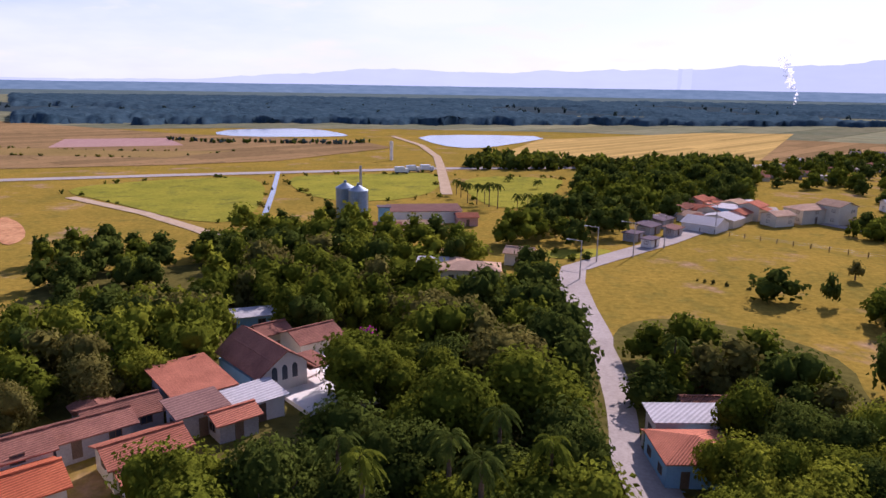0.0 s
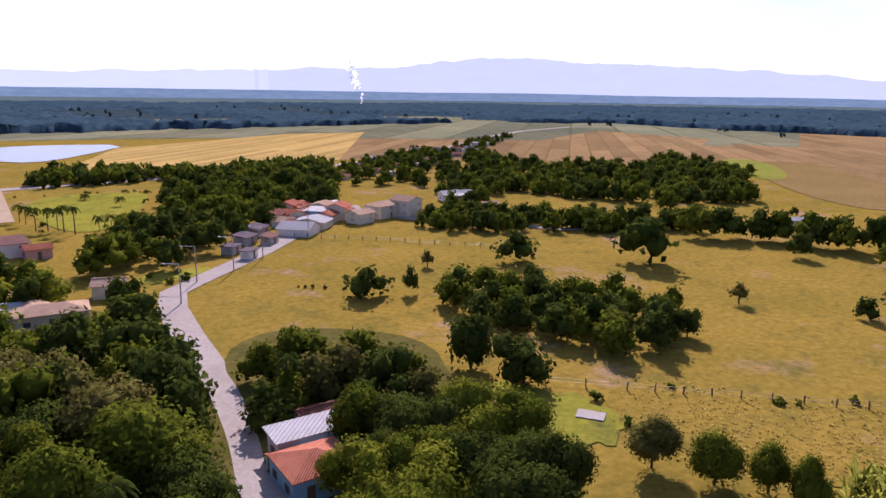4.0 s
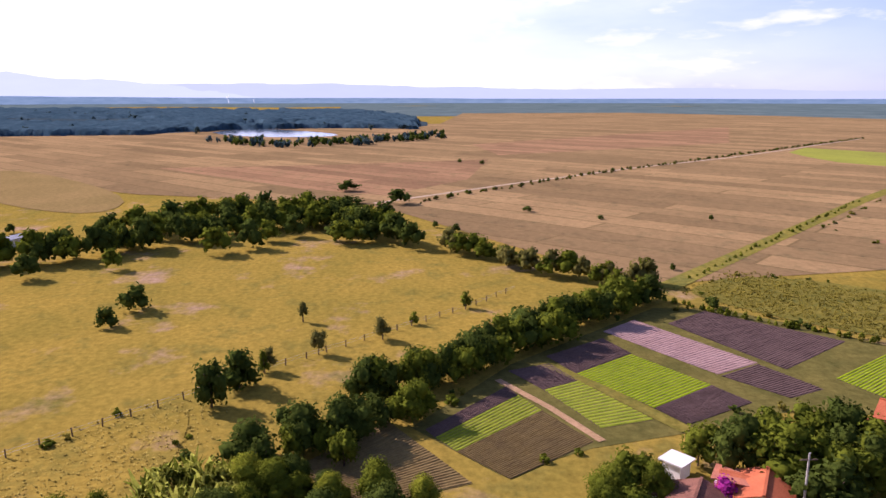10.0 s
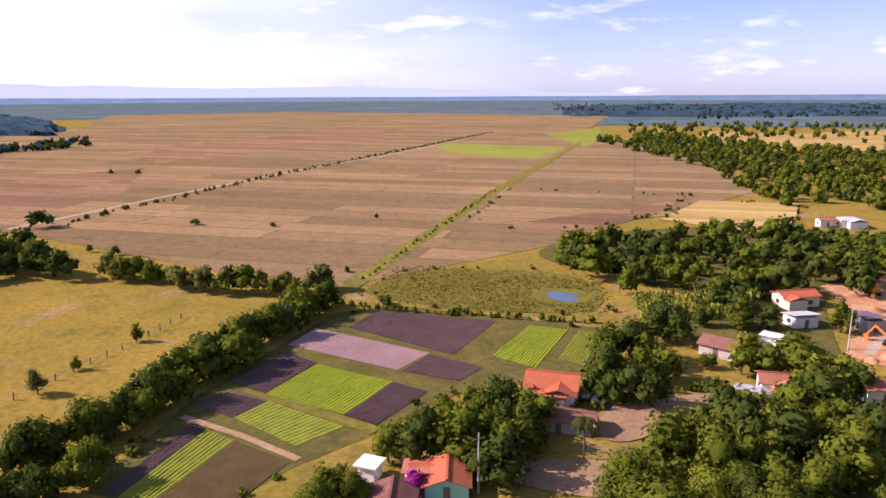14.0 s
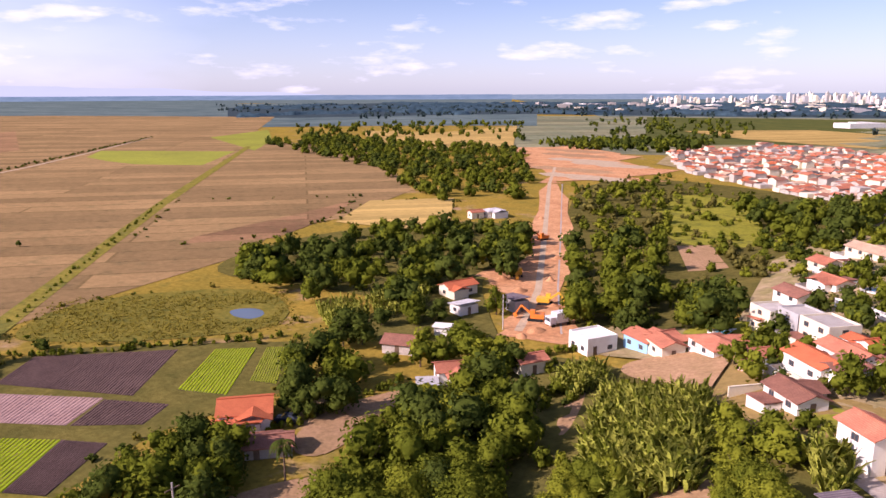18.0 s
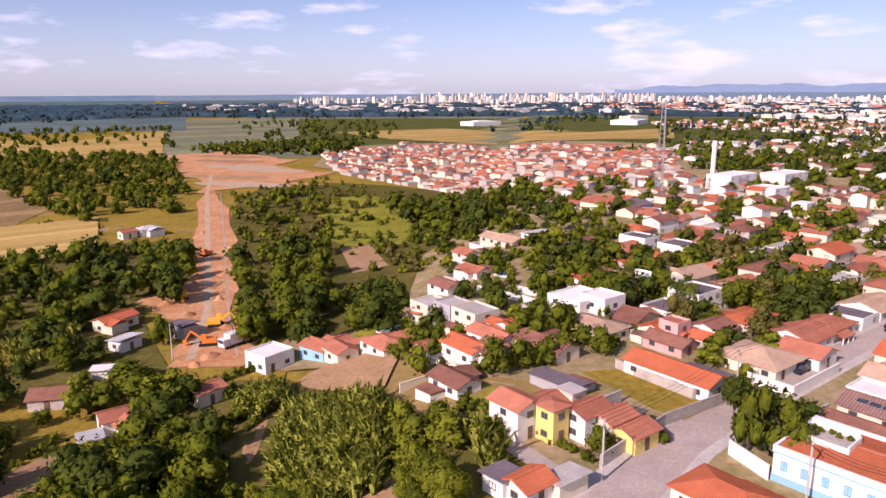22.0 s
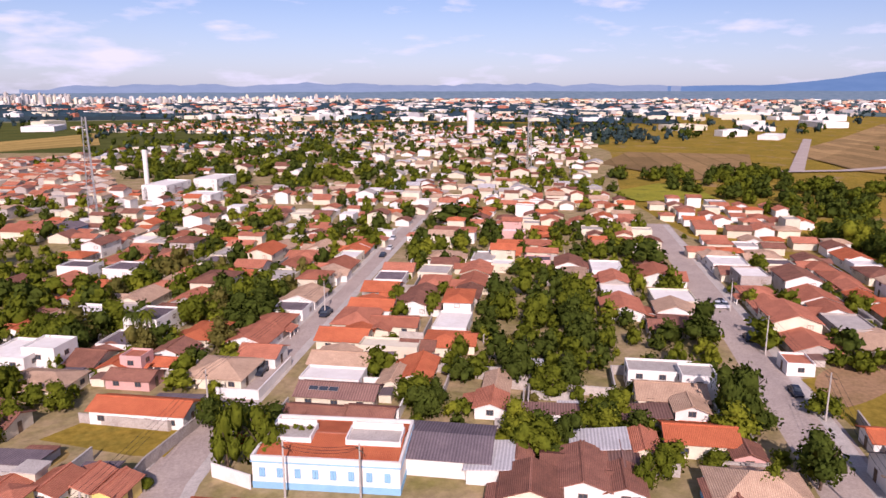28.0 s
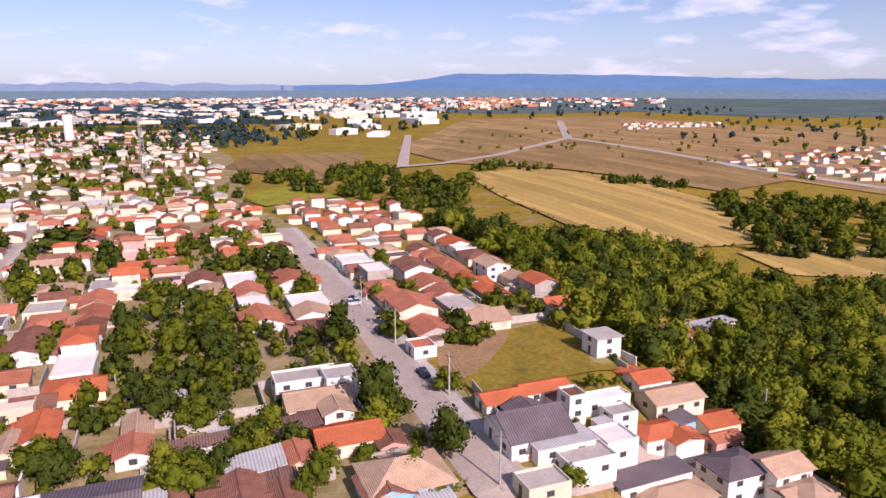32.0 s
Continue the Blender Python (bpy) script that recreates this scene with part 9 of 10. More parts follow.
sow([(-58.9, 94.1), (-57.6, 115.4), (-35.7, 114.6), (-24.1, 80.6), (-29.9, 70), (-30.8, 62.8), (-40, 62.3)], 36, (6, 9), ('leaf', 'limeleaf', 'darkleaf', 'dryleaf'), 0.1)
sow([(-93.6, 166.5), (-61.3, 161.6), (-50, 133.5), (-73, 128.4)], 18, (6, 9), ('darkleaf', 'leaf'), 0.1)
sow([(17.6, 181.3), (48, 249.8), (87.7, 253.6), (72.5, 203.1), (44.9, 161.2), (25.2, 153.9)], 36, (6, 10), ('leaf', 'darkleaf'), 0.1)
sow([(25.5, 96.1), (38.7, 103.5), (55.1, 88.2), (45.5, 70.9), (35.8, 70.6), (24.5, 81.9)], 18, (6, 9), ('darkleaf', 'leaf', 'dryleaf'), 0.1)
sow([(33.9, 71.3), (47.8, 68.1), (51.5, 59.8), (41.4, 44.9), (23.7, 49.4)], 22, (6, 9), ('leaf', 'darkleaf', 'limeleaf'), 0.1)
sow([(37.6, 71.4), (49.3, 61.5), (47.5, 45.5), (43.2, 42.8), (30.2, 58.5)], 16, (6, 9), ('leaf', 'darkleaf', 'limeleaf'), 0.1)
sow([(80.4, 129), (92.7, 120.9), (106.2, 103.9), (113.2, 87.8), (98.4, 75.1), (89.2, 71.6), (83, 84.2), (75.2, 101.8)], 38, (6, 8), ('darkleaf', 'leaf'), 0.12)
tree(67.6, 130.7, 7.1, 11.6, "darkleaf", 0.02, joined=True)
tree(76.8, 127.9, 6.6, 4.3, "darkleaf", 0.12, joined=True)
tree(62.7, 85.8, 10.6, 9.2, "darkleaf", 0.02)
tree(65.9, 76.6, 8.0, 13.2, "darkleaf", 0.02)
tree(116.2, 139.8, 8.8, 13.4, "darkleaf", 0.02, joined=True)
tree(145.2, 122.1, 12.9, 17.1, "darkleaf", 0.02, joined=True)
tree(105.2, 77.5, 5.9, 6.0, "darkleaf", 0.12)
tree(144.5, 65.4, 4.8, 5.9, "darkleaf", 0.02, joined=True)
tree(156.9, 63.9, 6.4, 8.4, "darkleaf", 0.02, joined=True)
tree(104.3, 32.5, 8.5, 6.6, "darkleaf", 0.02)
tree(111.9, 30.1, 7.4, 7.9, "darkleaf", 0.02)
tree(92.9, 146.6, 4.8, 4.3, "dryleaf", 0.2, joined=True)
tree(132.2, 85.4, 5.0, 4.6, "dryleaf", 0.2, joined=True)
tree(119.1, 26.7, 4.6, 3.6, "dryleaf", 0.2)
tree(126.9, 18.9, 5.3, 4.3, "dryleaf", 0.2)
tree(146.6, 24.9, 4.8, 2.5, "dryleaf", 0.2, joined=True)
tree(62.7, 49.4, 7.0, 7.3, "dryleaf", 0.2)
tree(134.8, 7.3, 5.0, 4.6, "dryleaf", 0.2)
tree(155.5, -10.7, 4.5, 3.2, "leaf", 0.08, joined=True)
tree(144.0, 1.0, 3.2, 2.7, "leaf", 0.08, joined=True)
tree(117.9, 27.1, 4.6, 2.3, "leaf", 0.08)
tree(65.8, 43.2, 6.9, 6.5, "leaf", 0.08)
tree(69.2, 38.8, 6.6, 5.1, "leaf", 0.08)
tree(69.2, 34.6, 6.8, 5.0, "leaf", 0.08)
along([(162, -54.3), (143.7, -34.5), (126, -17.3), (112, -3.5), (103.8, 8.5)], 1.15, (5, 8), ('darkleaf', 'leaf', 'darkleaf'), 2, 0.12)
along([(99.6, -2.8), (93, 10), (86.6, 18.5), (84.1, 24.2)], 1.6, (5, 8), ('leaf', 'darkleaf'), 2, 0.12)
sow([(76.8, 27.8), (82.7, 17.7), (78.9, 12.7), (74.6, -3.6), (69.3, -6.4), (64.6, 26.2)], 18, (4, 6), ('leaf', 'limeleaf', 'darkleaf'), 0.12)
along([(185.9, 136.9), (201.9, 113.9), (220, 87.9), (251.5, 65.4), (264, 42), (246.2, 19), (222.9, 1)], 2.4, (7, 11), ('darkleaf', 'leaf', 'darkleaf'), 3, 0.12)
along([(245.2, 108.6), (277, 81.3), (290, 46.2), (253.2, 11.4)], 3, (7, 11), ('leaf', 'darkleaf'), 3, 0.12)
along([(220.1, -7.8), (202.2, -23.2), (186.8, -33.2), (176.4, -42.3), (172.3, -50.4), (173.6, -59.8)], 2, (5, 8), ('leaf', 'dryleaf', 'leaf'), 2, 0.12)
sow([(167.5, 121.6), (202.2, 102.2), (255.2, 105.6), (282.3, 51.6), (241, 17.9), (222.1, 16.1), (219.8, 54.9), (182.6, 92.1)], 26, (6, 10), ('darkleaf', 'leaf'), 0.1)
sow([(84.2, -34.9), (87.6, -46.3), (87.7, -62.4), (78.4, -57.9), (70.9, -45.7), (74.3, -33.8)], 14, (6, 9), ('darkleaf', 'leaf'), 0.1)
sow([(75.8, -20.9), (81.1, -26.3), (78, -29.9), (68.7, -24.9), (69.9, -19.2)], 5, (5, 7), ('leaf',), 0.1)
sow([(52.7, -48.1), (63.3, -62.5), (65.4, -78.3), (61.6, -91.9), (42.5, -65.5)], 16, (7, 10), ('leaf', 'leaf', 'limeleaf'), 0.1)
sow([(56, -67.6), (64.7, -86.1), (61.8, -102.2), (52, -97), (43, -73), (40, -63.7), (52.2, -61.6)], 22, (7, 11), ('darkleaf', 'leaf', 'leaf'), 0.1)
sow([(103.3, -219.5), (80.5, -251.3), (56.3, -186.8), (34.5, -167.1), (28.9, -135.4), (49.4, -138.8), (65.6, -138.8)], 36, (7, 11), ('leaf', 'darkleaf', 'leaf'), 0.1)
sow([(168.9, -117.2), (178.2, -153.2), (165, -206), (128.2, -232.4), (96.7, -178), (103.2, -155.1), (91.8, -128.3), (104.1, -127.9), (138.3, -124.1)], 50, (7, 11), ('darkleaf', 'leaf'), 0.1)
sow([(101.2, -88.9), (93.6, -97.9), (81.7, -88.7), (78.4, -78.5), (85.8, -75.5)], 9, (6, 9), ('darkleaf', 'leaf'), 0.1)
sow([(86.1, -110.2), (73.7, -122.4), (63.2, -112.9), (76, -101.7)], 8, (5, 7), ('leaf', 'limeleaf'), 0.15)
sow([(158, -351.2), (137.4, -416.2), (99.5, -310), (78.1, -258), (110.5, -245.1)], 26, (5, 8), ('leaf', 'limeleaf', 'dryleaf'), 0.1)
sow([(78.1, -343.4), (12.8, -337.9), (-10.9, -270.9), (-8.3, -233.9), (13.8, -220.9), (39.9, -236.3)], 30, (8, 12), ('darkleaf', 'leaf'), 0.1)
sow([(33.9, -67.7), (37, -81.2), (29.8, -81.9), (23.1, -67.1)], 8, (4, 6), ('limeleaf', 'leaf'), 0.1)
sow([(23.3, -95.6), (13, -96.8), (11.5, -81.5), (9, -73), (11, -66.5), (17.2, -74.3)], 12, (4, 6.5), ('leaf', 'limeleaf', 'limeleaf'), 0.1)
sow([(2.9, -204.7), (-29.3, -197.4), (-26.8, -145.7), (-15.5, -130), (-6, -170.3)], 12, (7, 10), ('darkleaf', 'leaf'), 0.1)
sow([(-97.5, -143.7), (-119.5, -143.6), (-124.5, -104.7), (-95.8, -78.5), (-76.7, -67.7), (-77.6, -78.3), (-76.9, -91.9), (-72.2, -102.8)], 20, (6, 10), ('leaf', 'darkleaf', 'leaf', 'darkleaf'), 0.12, wide=(0.65, 0.95), apart=0.75)
sow([(-56.7, -213.1), (-91.9, -198), (-69.6, -144.9), (-50.5, -137.8), (-26, -138.2), (-10.9, -157), (-16.5, -188.5)], 34, (6, 10), ('darkleaf', 'leaf', 'dryleaf'), 0.1)
sow([(-75, -106.8), (-85.8, -99.2), (-70.2, -80.8), (-53.4, -85)], 8, (3, 5), ('leaf', 'limeleaf'), 0.1)
sow([(-67.5, -77.7), (-86.1, -72.3), (-78.2, -65.3), (-63.9, -70.9)], 10, (5, 7), ('leaf', 'limeleaf', 'darkleaf'), 0.1)
tree(-122.3, -81.9, 11.1, 9.4, "darkleaf", 0.2, joined=True)
tree(-95.6, -55.9, 13.1, 9.3, "darkleaf", 0.2)
tree(-166.3, -130.7, 10.0, 13.0, "darkleaf", 0.2, joined=True)
tree(-29.2, -105.2, 6.0, 5.8, "darkleaf", 0.2)
tree(-32.9, -100.3, 6.3, 8.5, "darkleaf", 0.2)
tree(-36.4, -97.7, 5.8, 6.5, "darkleaf", 0.2)
tree(-90.1, -40.3, 9.4, 8.0, "darkleaf", 0.2)
tree(-161.2, -221.7, 9.5, 22.3, "darkleaf", 0.2, joined=True)
tree(-79.8, -69.3, 5.9, 6.6, "darkleaf", 0.2)
woods([(-265.8, -127.1), (-243.2, -86.2), (-258, -27.7), (-235.5, -7.6), (-253.3, 35.9), (-110.4, 19.8), (-105.6, 9.6), (-122, 5.8), (-133.2, 0.1), (-143.2, -15.7), (-140, -24.5), (-156.2, -40.8), (-200, -70.6)], 330, (7, 12), ('leaf', 'darkleaf', 'limeleaf'), "dense mixed green woods below the town", "near", "woods")
woods([(573.8, -1272.2), (365.7, -1370.5), (233.2, -1144.8), (193.8, -819.8), (293.1, -882.4), (328.3, -764.3)], 110, (6, 10), ('darkleaf', 'leaf'), "trees between fields and far suburbs", "far", "woods")
woods([(850.4, -789), (767.1, -973.9), (581.7, -1054.3), (383.8, -693.4), (521.7, -708.5), (592.9, -547.4)], 150, (6, 10), ('darkleaf', 'leaf'), "dark woods beyond fields", "far", "woods")
sow([(-52.1, 157.1), (-55.8, 193.7), (-37.7, 194.4), (-27.2, 168.6), (-38.8, 145.1), (-40.1, 118.2)], 22, (6, 9), ('leaf', 'darkleaf', 'limeleaf'), 0.1)
woods([(49.5, -237.5), (42.6, -278.2), (9.4, -271.3), (-7.1, -231.9), (4.2, -188.8), (25.4, -189.3)], 80, (2, 5.5), ('leaf', 'darkleaf', 'limeleaf'), "bushes between houses at the town edge", "mid", "woods")
sow([(-31.2, 178.9), (-28.4, 219.4), (-6.9, 193.1), (9.3, 168.3), (18.4, 154.4), (26, 139.8), (21.4, 121), (7.5, 108.8), (-18, 140.9), (-38.8, 145.1)], 44, (6, 9), ('leaf', 'darkleaf', 'leaf', 'limeleaf'), 0.1)
woods([(-599.6, -292.6), (-1053.3, -377.5), (-1140.7, -221.1), (-801.4, -37.8), (-642.8, 80), (-530.3, 67.3), (-561.6, -25), (-662.7, -180.3), (-619.4, -249.4)], 70, (3, 6), ('leaf', 'limeleaf'), "scattered trees among far fields", "far", "woods")
woods([(-86.8, -598.6), (-442.6, -638.5), (-436.6, -436.8), (-794.8, -705.9), (-483.8, -1156.9), (-515.2, -1291.5), (-176.5, -1239.3)], 480, (6, 10), ('darkleaf', 'leaf', 'farleaf'), "green trees among far suburbs", "far", "woods")
canopy(-30.5, 90.8, [780, 770, 760, 790, 800, 780, 800, 830, 860, 900, 960, 1040, 1100, 1150, 1199, 1083, 1027, 996, 966, 1050, 1086, 1080, 1040], [2600, 2600, 2600, 2600, 2600, 2600, 2600, 2650, 2700, 2750, 2800, 2940, 3250, 3233, 3159, 3085, 3096, 3062, 2877, 2691, 2506, 2320, 1318], "far closed woods coloured with blue-green haze")
canopy(127.9, 233.3, [1547, 1541, 1556, 1625, 1694, 1711, 1672, 1633, 1634, 1655, 1653, 1586, 1571, 1557, 1568, 1596, 1526, 1457, 1387, 1351, 1337, 1323, 1309], [2558, 2879, 3199, 3426, 3366, 3306, 3246, 3187, 3159, 3147, 3135, 3124, 3042, 3209, 3377, 3493, 3451, 3409, 3367, 3326, 3284, 3242, 3200], "far closed woods coloured with blue-green haze", -0.08, 0.1)
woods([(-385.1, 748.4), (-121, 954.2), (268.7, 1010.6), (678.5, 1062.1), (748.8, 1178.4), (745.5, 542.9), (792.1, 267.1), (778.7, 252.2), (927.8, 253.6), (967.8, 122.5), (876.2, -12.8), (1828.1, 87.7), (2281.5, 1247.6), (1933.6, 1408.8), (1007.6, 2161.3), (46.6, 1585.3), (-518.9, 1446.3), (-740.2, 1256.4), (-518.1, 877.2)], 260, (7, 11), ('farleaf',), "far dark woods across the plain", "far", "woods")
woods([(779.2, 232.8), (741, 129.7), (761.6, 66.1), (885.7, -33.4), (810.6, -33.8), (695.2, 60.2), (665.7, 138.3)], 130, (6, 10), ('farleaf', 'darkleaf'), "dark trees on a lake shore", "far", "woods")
woods([(-185.4, 512.1), (-148.1, 493.9), (-48, 500.3), (-42.1, 524.6), (-132.5, 508.5), (-189.5, 523.7)], 90, (2.5, 4), ('farleaf', 'darkleaf'), "dark trees round a lake", "far", "woods")
woods([(16.5, 352.4), (105.7, 358.6), (157.2, 344.2), (184.7, 406), (104.8, 388), (32.8, 418.8)], 220, (5, 9), ('darkleaf', 'leaf'), "trees along a highway", "far", "woods")
woods([(71.6, 324.1), (129.9, 347), (152.6, 325.9), (117, 249.5), (81.2, 253), (55.1, 269.7)], 130, (6, 10), ('darkleaf', 'leaf'), "trees behind the village", "mid", "woods")
woods([(268.3, 376.9), (297, 317), (357.9, 278.2), (368.3, 237.8), (256.9, 165.5), (215.6, 200.2), (195.4, 267.3)], 230, (6, 10), ('darkleaf', 'leaf'), "dark orchard trees beyond a pasture", "mid", "woods")
woods([(130, 215.4), (157.8, 200.6), (189.2, 173), (213.2, 154.9), (182.6, 134.8), (165.1, 156), (137, 174.5), (118.1, 190.2)], 70, (5, 8), ('darkleaf', 'leaf'), "trees round village yards", "mid", "woods")
woods([(413.4, 345.2), (389.9, 259.3), (264.6, 172.5), (211.5, 179.7)], 70, (6, 9), ('darkleaf', 'leaf'), "dark orchard trees beyond a pasture", "mid", "woods")
woods([(592.5, -505.9), (599.4, -638), (313.6, -566.9), (223.3, -412.3), (169.8, -320.3), (212.3, -283.4), (321.4, -376.3)], 520, (5, 10), ('leaf', 'darkleaf', 'leaf'), "woods along the hill foot", "mid", "woods")
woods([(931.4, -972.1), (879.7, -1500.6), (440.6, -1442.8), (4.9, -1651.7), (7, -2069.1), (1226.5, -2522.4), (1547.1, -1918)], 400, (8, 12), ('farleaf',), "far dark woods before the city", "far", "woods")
woods([(359, -656.2), (256.4, -796.1), (194.8, -765.4), (190.2, -624.3), (298.6, -612.5)], 170, (7, 11), ('darkleaf', 'leaf'), "trees behind the earthwork", "far", "woods")
woods([(163.5, -348.2), (140.7, -426.1), (80.9, -369), (42.9, -254.7), (32, -150.3), (52.7, -156.3), (67.3, -142.2)], 60, (3, 6), ('leaf', 'limeleaf', 'dryleaf'), "bushes on a slope", "mid", "woods")
woods([(179.1, -124.3), (188.9, -162.4), (175, -218.4), (135.9, -246.4), (102.5, -188.7), (109.4, -164.5), (97.3, -136), (146.7, -131.6)], 70, (4, 8), ('darkleaf', 'leaf'), "dense trees at the hill foot", "mid", "woods")
woods([(55.4, -1281.4), (-74.8, -1493.6), (-257.6, -1556.1), (92.2, -992.9), (-29.3, -907.6)], 50, (8, 12), ('farleaf', 'darkleaf'), "far dark trees", "far", "woods")
woods([(-106.3, -607.6), (-186.2, -575.6), (-395.5, -677.9), (-308.6, -654.7), (-211.6, -311.6), (-157.5, -350.1), (-115.9, -411.3), (-88.7, -399.2), (-92.7, -508)], 150, (7, 11), ('darkleaf', 'leaf'), "trees among town roofs", "mid", "woods")
woods([(-268.5, -1184.6), (-520.2, -751.2), (-457.2, -968.3), (-643.3, -644.7), (-653.3, -484.1), (-1151.5, -517.9), (-1263.4, -1481.2), (-523.6, -2020.9)], 500, (8, 13), ('farleaf', 'darkleaf'), "trees among far suburbs", "far", "woods")
woods([(-888.9, -891.9), (-847.1, -687.8), (-734.9, -505.7), (-557.5, -479.5), (-565.7, -612.2)], 90, (8, 12), ('farleaf',), "far dark grove", "far", "woods")
woods([(-326.5, -297.2), (-434.6, -263.5), (-385.3, -160.1), (-224, -90.5), (-237.1, -111.3), (-279.8, -150.5), (-312, -212.3)], 120, (6, 10), ('leaf', 'darkleaf'), "trees at the edge of town", "mid", "woods")
woods([(-420.1, -32.4), (-447.1, 11), (-437.6, 56.7), (-313.8, 42.8), (-288.3, -4.4), (-345.9, -13.6)], 110, (6, 10), ('darkleaf', 'leaf'), "dark trees between hay fields", "mid", "woods")
woods([(-432.7, -99.2), (-442.2, -40.5), (-466.9, -46.4), (-456.3, -101)], 30, (4, 7), ('darkleaf',), "shrubs along a field", "far", "woods")
woods([(-451, -189.8), (-471, -131.4), (-520.4, -149.8), (-492.5, -198.2)], 30, (4, 7), ('leaf', 'darkleaf'), "shrubs along a road", "far", "woods")
woods([(-935.4, -110.8), (-1690.3, -85.8), (-1862.5, 217), (-669.3, 82.7), (-734.3, 14.3)], 70, (7, 11), ('farleaf', 'leaf'), "far dark trees by a suburb", "far", "woods")
woods([(-34.5, -593.9), (-283.2, -850.3), (-607.8, -608.9), (-338.4, -308), (-238.3, -327.8), (-144.5, -438.3)], 260, (6, 10), ('darkleaf', 'leaf'), "trees among far roofs", "far", "woods")
palm(14.2, 246.6, 7.0, 2.6)
palm(17.3, 244.3, 7.1, 2.6)
palm(20.0, 244.5, 6.7, 2.6)
palm(21.2, 239.8, 8.2, 2.6)
palm(23.7, 235.3, 8.4, 2.6)
palm(12.4, 259.7, 5.9, 2.6)
palm(11.0, 266.7, 5.8, 2.6)
palm(35.5, 307.6, 2.5, 2.6)
palm(30.4, 235.8, 4.8, 2.6)
palm(33.6, 233.7, 5.2, 2.6)
palm(37.2, 236.3, 4.8, 2.6)
palm(42.0, 231.0, 5.7, 2.6)
palm(44.6, 285.3, 3.5, 2.6)
woods([(176.6, -376.4), (153.5, -465), (84.8, -386.7), (43.9, -260.6), (42.5, -205.3), (32.8, -154), (52.2, -155), (66.8, -141.2)], 230, (1.6, 4), ('leaf', 'limeleaf', 'dryleaf', 'leaf'), "low bushes on a rough slope", "mid", "woods")
woods([(81.9, -387.8), (14.2, -379), (-2.1, -279.7), (14.4, -234.4), (34.5, -252.5), (44.1, -239.9)], 110, (2, 5), ('leaf', 'darkleaf', 'limeleaf'), "bushes below the town", "mid", "woods")
woods([(72.5, -120), (50.2, -127.5), (24.4, -107.8), (8.3, -106.7), (4.9, -86.8), (12.1, -79.3), (33.6, -77.1), (60.5, -92.2)], 60, (1.6, 4), ('leaf', 'limeleaf', 'darkleaf'), "low bushes between houses", "mid", "woods")
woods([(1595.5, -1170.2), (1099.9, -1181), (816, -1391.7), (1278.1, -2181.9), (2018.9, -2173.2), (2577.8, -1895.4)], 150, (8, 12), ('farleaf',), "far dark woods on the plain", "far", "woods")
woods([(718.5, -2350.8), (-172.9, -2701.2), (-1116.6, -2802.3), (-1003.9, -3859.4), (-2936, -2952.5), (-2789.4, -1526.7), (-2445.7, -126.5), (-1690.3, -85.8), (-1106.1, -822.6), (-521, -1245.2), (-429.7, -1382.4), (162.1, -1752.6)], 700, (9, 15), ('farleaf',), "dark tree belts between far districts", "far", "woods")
tree(74.2, -36.2, 4.0, 4.6, "magenta", 0.1)
tree(-8.3, 91.3, 5.1, 4.7, "magenta", 0.1)
tree(-17.1, 150.0, 3.0, 3.7, "magenta", 0.1, joined=True)
tree(18.7, 109.8, 4.2, 6.6, "rose", 0.15)
tree(-30.5, -95.5, 3.3, 2.3, "redflower", 0.05)
tree(40.2, 98.5, 3.1, 5.4, "limeleaf", 0.3)
tree(8.0, -114.4, 7.6, 7.0, "leaf", 0.08)
tree(3.6, -117.1, 6.2, 7.1, "leaf", 0.08)
tree(-3.3, -123.9, 5.4, 6.4, "leaf", 0.08)
tree(-11.0, -125.8, 6.0, 6.5, "leaf", 0.08)
tree(-27.5, -91.3, 10.4, 6.0, "leaf", 0.08)
tree(-31.8, -88.2, 10.8, 6.8, "leaf", 0.08)
tree(-30.9, -109.2, 4.5, 5.9, "leaf", 0.08)
tree(-8.3, -88.7, 4.4, 4.9, "leaf", 0.08)
tree(-16.9, -92.7, 2.2, 2.6, "leaf", 0.08)
tree(-0.2, -118.4, 5.2, 6.2, "leaf", 0.08)
tree(-67.6, -68.1, 3.7, 3.9, "leaf", 0.08)
tree(-75.1, -54.3, 5.4, 5.1, "leaf", 0.08)
tree(-83.8, -51.8, 3.3, 4.5, "leaf", 0.08)
tree(-80.8, -42.0, 7.2, 5.0, "leaf", 0.08)
tree(-71.0, -53.8, 6.2, 4.1, "leaf", 0.08)
tree(-69.5, -82.7, 3.0, 3.8, "leaf", 0.08)
tree(-126.6, -82.9, 5.0, 6.4, "leaf", 0.08, joined=True)
tree(-140.5, -77.3, 5.3, 9.4, "leaf", 0.08, joined=True)
tree(-113.2, -51.7, 5.0, 6.5, "leaf", 0.08)
tree(-91.8, -41.9, 6.8, 6.4, "leaf", 0.08)
tree(-81.4, -82.3, 6.4, 7.2, "leaf", 0.08)
tree(-78.8, -70.0, 6.5, 7.6, "leaf", 0.08)
tree(-78.2, -55.4, 4.8, 6.2, "leaf", 0.08)
tree(-83.7, -51.4, 2.9, 5.4, "leaf", 0.08)
tree(-92.9, -22.3, 3.8, 5.3, "leaf", 0.08)
tree(-81.0, -38.7, 3.7, 9.3, "leaf", 0.08)
tree(-68.7, -68.7, 3.8, 5.4, "leaf", 0.08)
tree(-133.6, -73.8, 5.8, 7.8, "leaf", 0.08, joined=True)
tree(-135.7, -60.7, 4.4, 5.1, "leaf", 0.08, joined=True)
tree(-137.3, -57.3, 4.8, 6.3, "leaf", 0.08, joined=True)
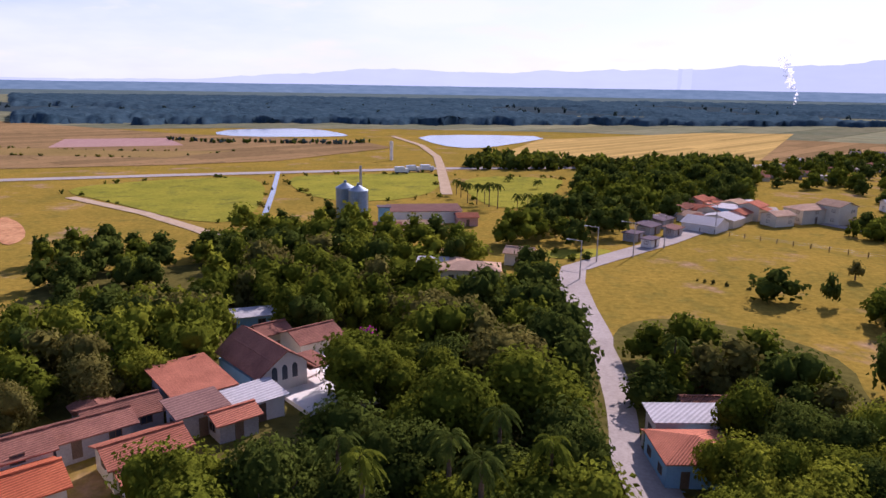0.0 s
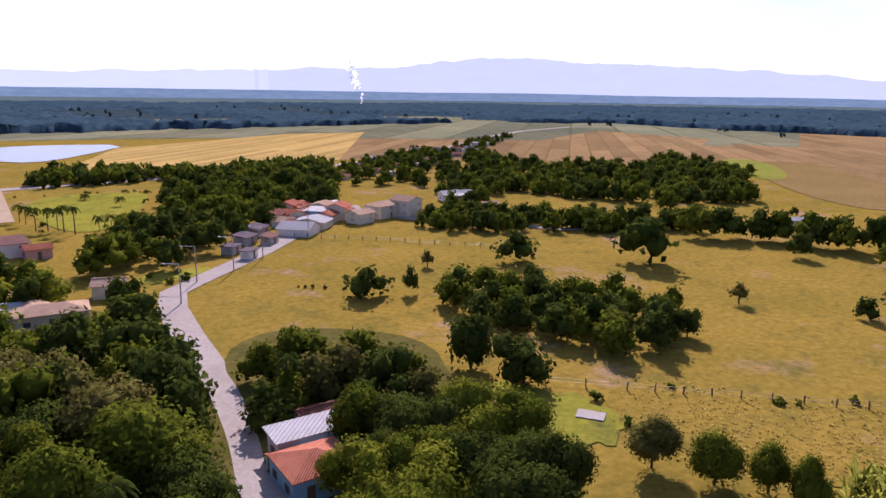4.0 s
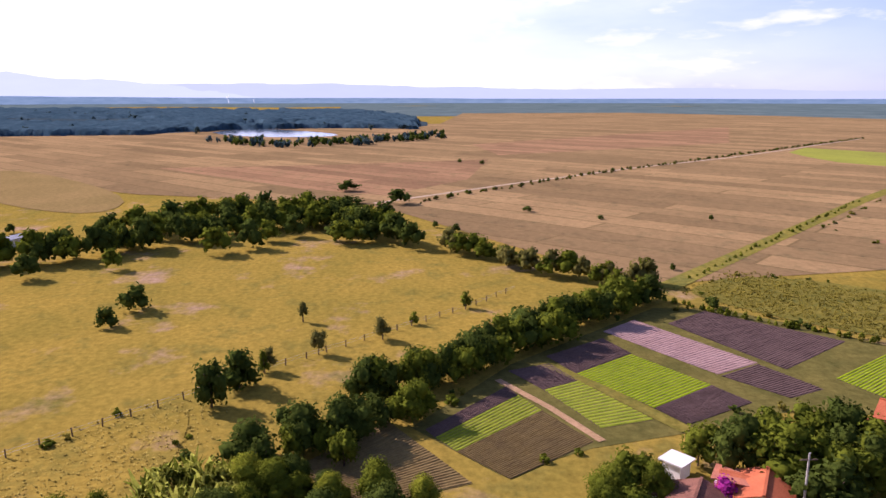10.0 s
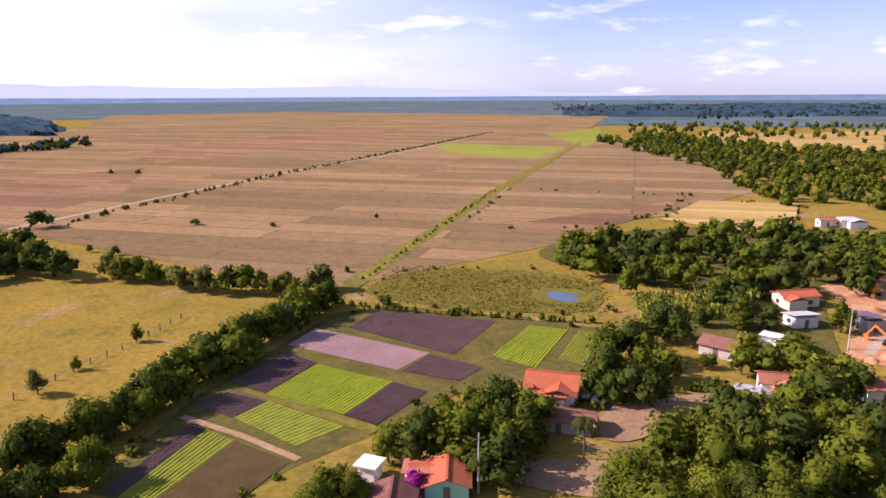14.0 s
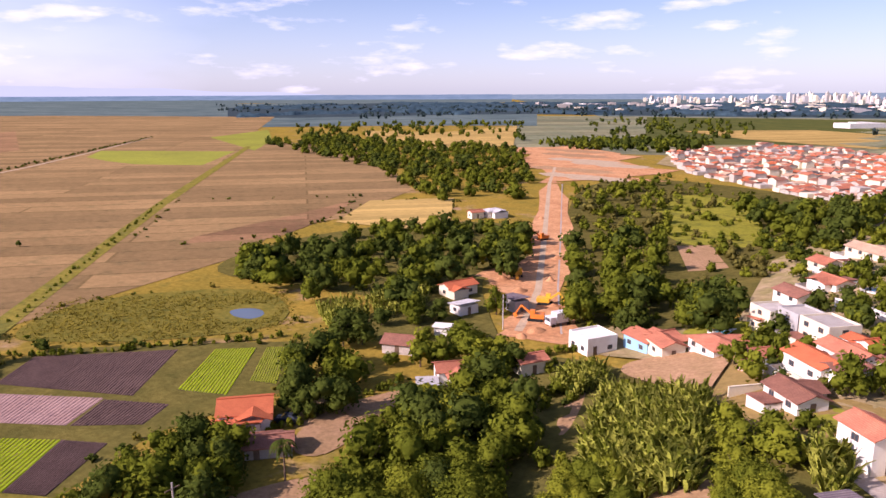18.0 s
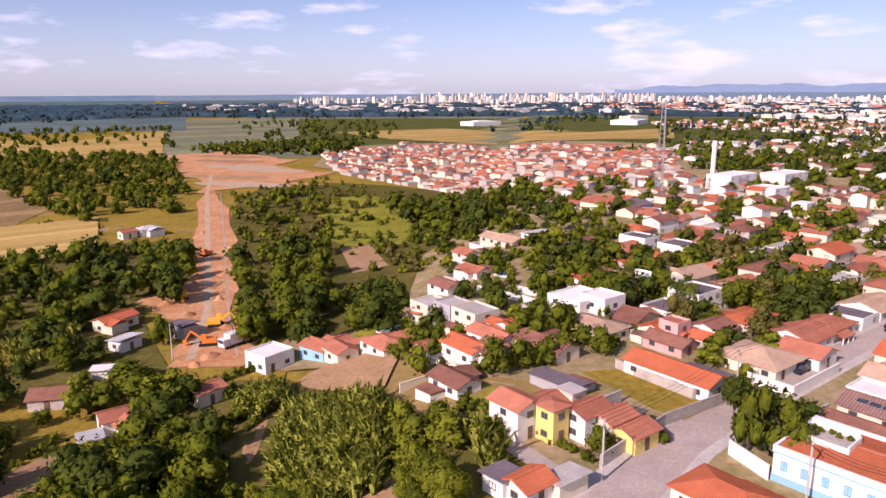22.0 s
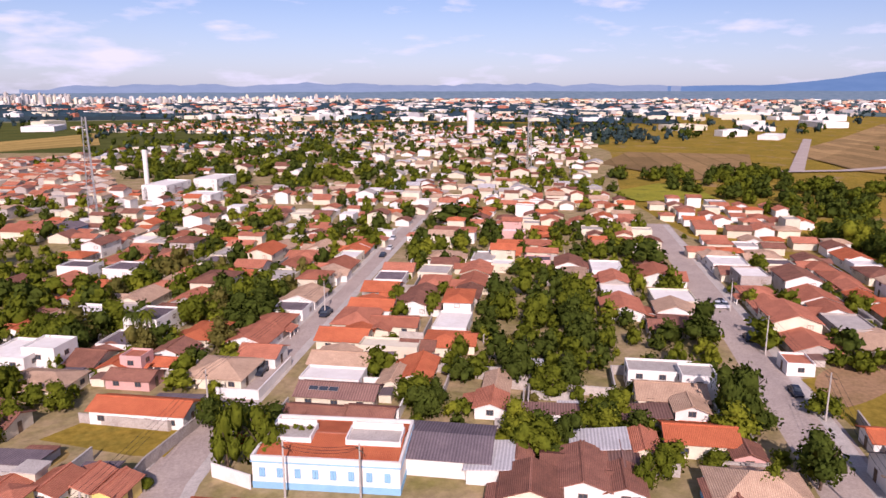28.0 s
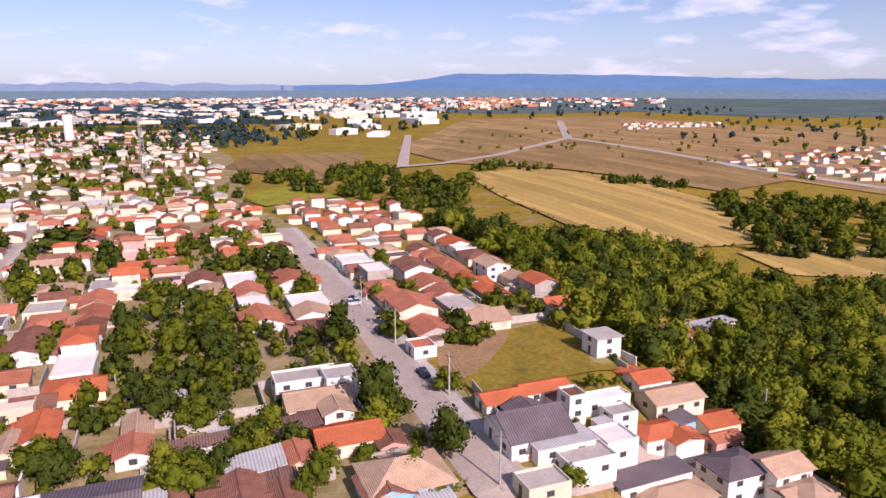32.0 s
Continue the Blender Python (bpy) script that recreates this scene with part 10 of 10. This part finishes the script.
tree(-142.3, -55.2, 4.5, 5.2, "leaf", 0.08, joined=True)
along([(2, -93.3), (-3.1, -89.5), (-7.5, -85.2)], 1.0, (1.2, 1.8), ('leaf',), 0.2, 0.02)
along([(68, -120.1), (57.3, -136)], 1.2, (1.5, 2.5), ('leaf', 'limeleaf'), 0.4, 0.02)
along([(85, -68.1), (82.7, -78.8), (79.6, -98.2)], 1.4, (1.2, 2.2), ('leaf', 'limeleaf'), 0.5, 0.02)
along([(159.4, -58.6), (147.9, -67.3), (133.2, -84.7), (116.6, -103)], 1.6, (1.0, 2.0), ('limeleaf', 'leaf'), 0.5, 0.02)
along([(56.6, 146.4), (61.7, 141.1), (67.4, 136.8)], 2, (0.6, 1.2), ('dryleaf',), 0.6, 0.02)
along([(242.8, 159.1), (314.3, 19.3)], 30, (3, 5), ('darkleaf',), 6, 0.05)
along([(317.1, 1.3), (433.3, -107.9), (790.9, -503)], 3.2, (1.2, 2.6), ('leaf', 'darkleaf', 'dryleaf'), 1.6, 0.02)
along([(178.5, -70.7), (315.3, -201.7)], 4, (0.8, 1.6), ('limeleaf', 'leaf'), 0.8, 0.02)
tree(267.2, -113.7, 2.7, 2.3, "darkleaf", 0.1, joined=True)
tree(291.5, -45.9, 2.7, 5.2, "darkleaf", 0.1, joined=True)
tree(271.5, -71.5, 2.1, 3.2, "darkleaf", 0.1, joined=True)
tree(514.3, -30.5, 3.5, 4.1, "darkleaf", 0.1, joined=True)
tree(499.1, -45.8, 3.8, 4.8, "darkleaf", 0.1, joined=True)
tree(360.5, 35.6, 6.3, 13.1, "darkleaf", 0.1, joined=True)
tree(315.5, 7.8, 7.2, 12.7, "darkleaf", 0.1, joined=True)
tree(257.2, -6.3, 2.8, 2.9, "darkleaf", 0.1, joined=True)
tree(248.0, -13.5, 3.4, 4.0, "darkleaf", 0.1, joined=True)
tree(188.6, -70.5, 2.1, 1.7, "darkleaf", 0.1, joined=True)
tree(189.9, -70.8, 2.1, 1.7, "darkleaf", 0.1, joined=True)
tree(154.6, -67.6, 2.7, 3.9, "darkleaf", 0.1, joined=True)
tree(152.6, -67.0, 2.4, 2.8, "darkleaf", 0.1, joined=True)
tree(315.7, 30.8, 4.1, 15.4, "darkleaf", 0.1, joined=True)
palm(71.4, -61.2, 6.4, 2.4)
palm(-28.5, -152.3, 7.2, 2.6)
palm(-31.0, -151.6, 7.1, 2.6)
palm(-55.8, -190.1, 5.7, 2.6)
palm(-58.9, -187.8, 5.4, 2.6)
palm(-30.8, -155.1, 6.0, 2.6)
palm(-6.4, 48.1, 11, 2.3)
palm(-4.4, 45.3, 11.5, 2.3)
palm(1.9, 49.5, 11, 2.3)
palm(6.4, 55.4, 10.5, 2.3)
palm(4.1, 45.8, 11.5, 2.3)
palm(9.9, 50.2, 11, 2.3)
palm(32.1, 85.5, 8, 2.3)
woods([(147.7, 299.5), (224.5, 417.9), (315.4, 405.3), (167.0, 210.5), (152.5, 226.7), (173.0, 273.7)], 120, (5, 9), ('darkleaf', 'leaf'), "trees between village yards", "mid", "woods")
woods([(131.8, 211.2), (157.8, 198.4), (137.9, 172.3), (122.0, 193.3)], 46, (4, 7), ('darkleaf', 'leaf'), "dark tree belt along a pasture", "mid", "woods")
woods([(61.3, 207.9), (96.1, 273.5), (128.0, 319.0), (133.2, 299.3), (108.3, 262.9), (65.2, 203.3)], 46, (4, 7), ('darkleaf', 'leaf'), "trees behind roadside sheds", "mid", "woods")
tree(81.6, -122.4, 5.5, 11, "leaf", 0.1)
tree(86.8, -144.5, 8, 6, "leaf", 0.1)
tree(95.9, -132.0, 6, 7, "darkleaf", 0.1)
tree(104.5, -121.5, 5, 6, "darkleaf", 0.1)
tree(98.3, -126.2, 4, 5, "leaf", 0.1)
tree(99.7, -109.3, 8, 9, "darkleaf", 0.1)
tree(97.4, -94.6, 9, 11, "darkleaf", 0.1)
tree(102.6, -106.4, 9, 9, "darkleaf", 0.1)
tree(86.6, -103.4, 3.5, 4, "leaf", 0.1)
tree(61.5, -100.1, 8, 9, "leaf", 0.1)
tree(65.1, -114.6, 7, 7, "darkleaf", 0.1)
tree(90.8, -120.5, 3, 4, "leaf", 0.1)
tree(81.0, -111.0, 2.6, 4, "leaf", 0.1)
join_trees("scattered green trees among fields and yards", "scattered_trees")
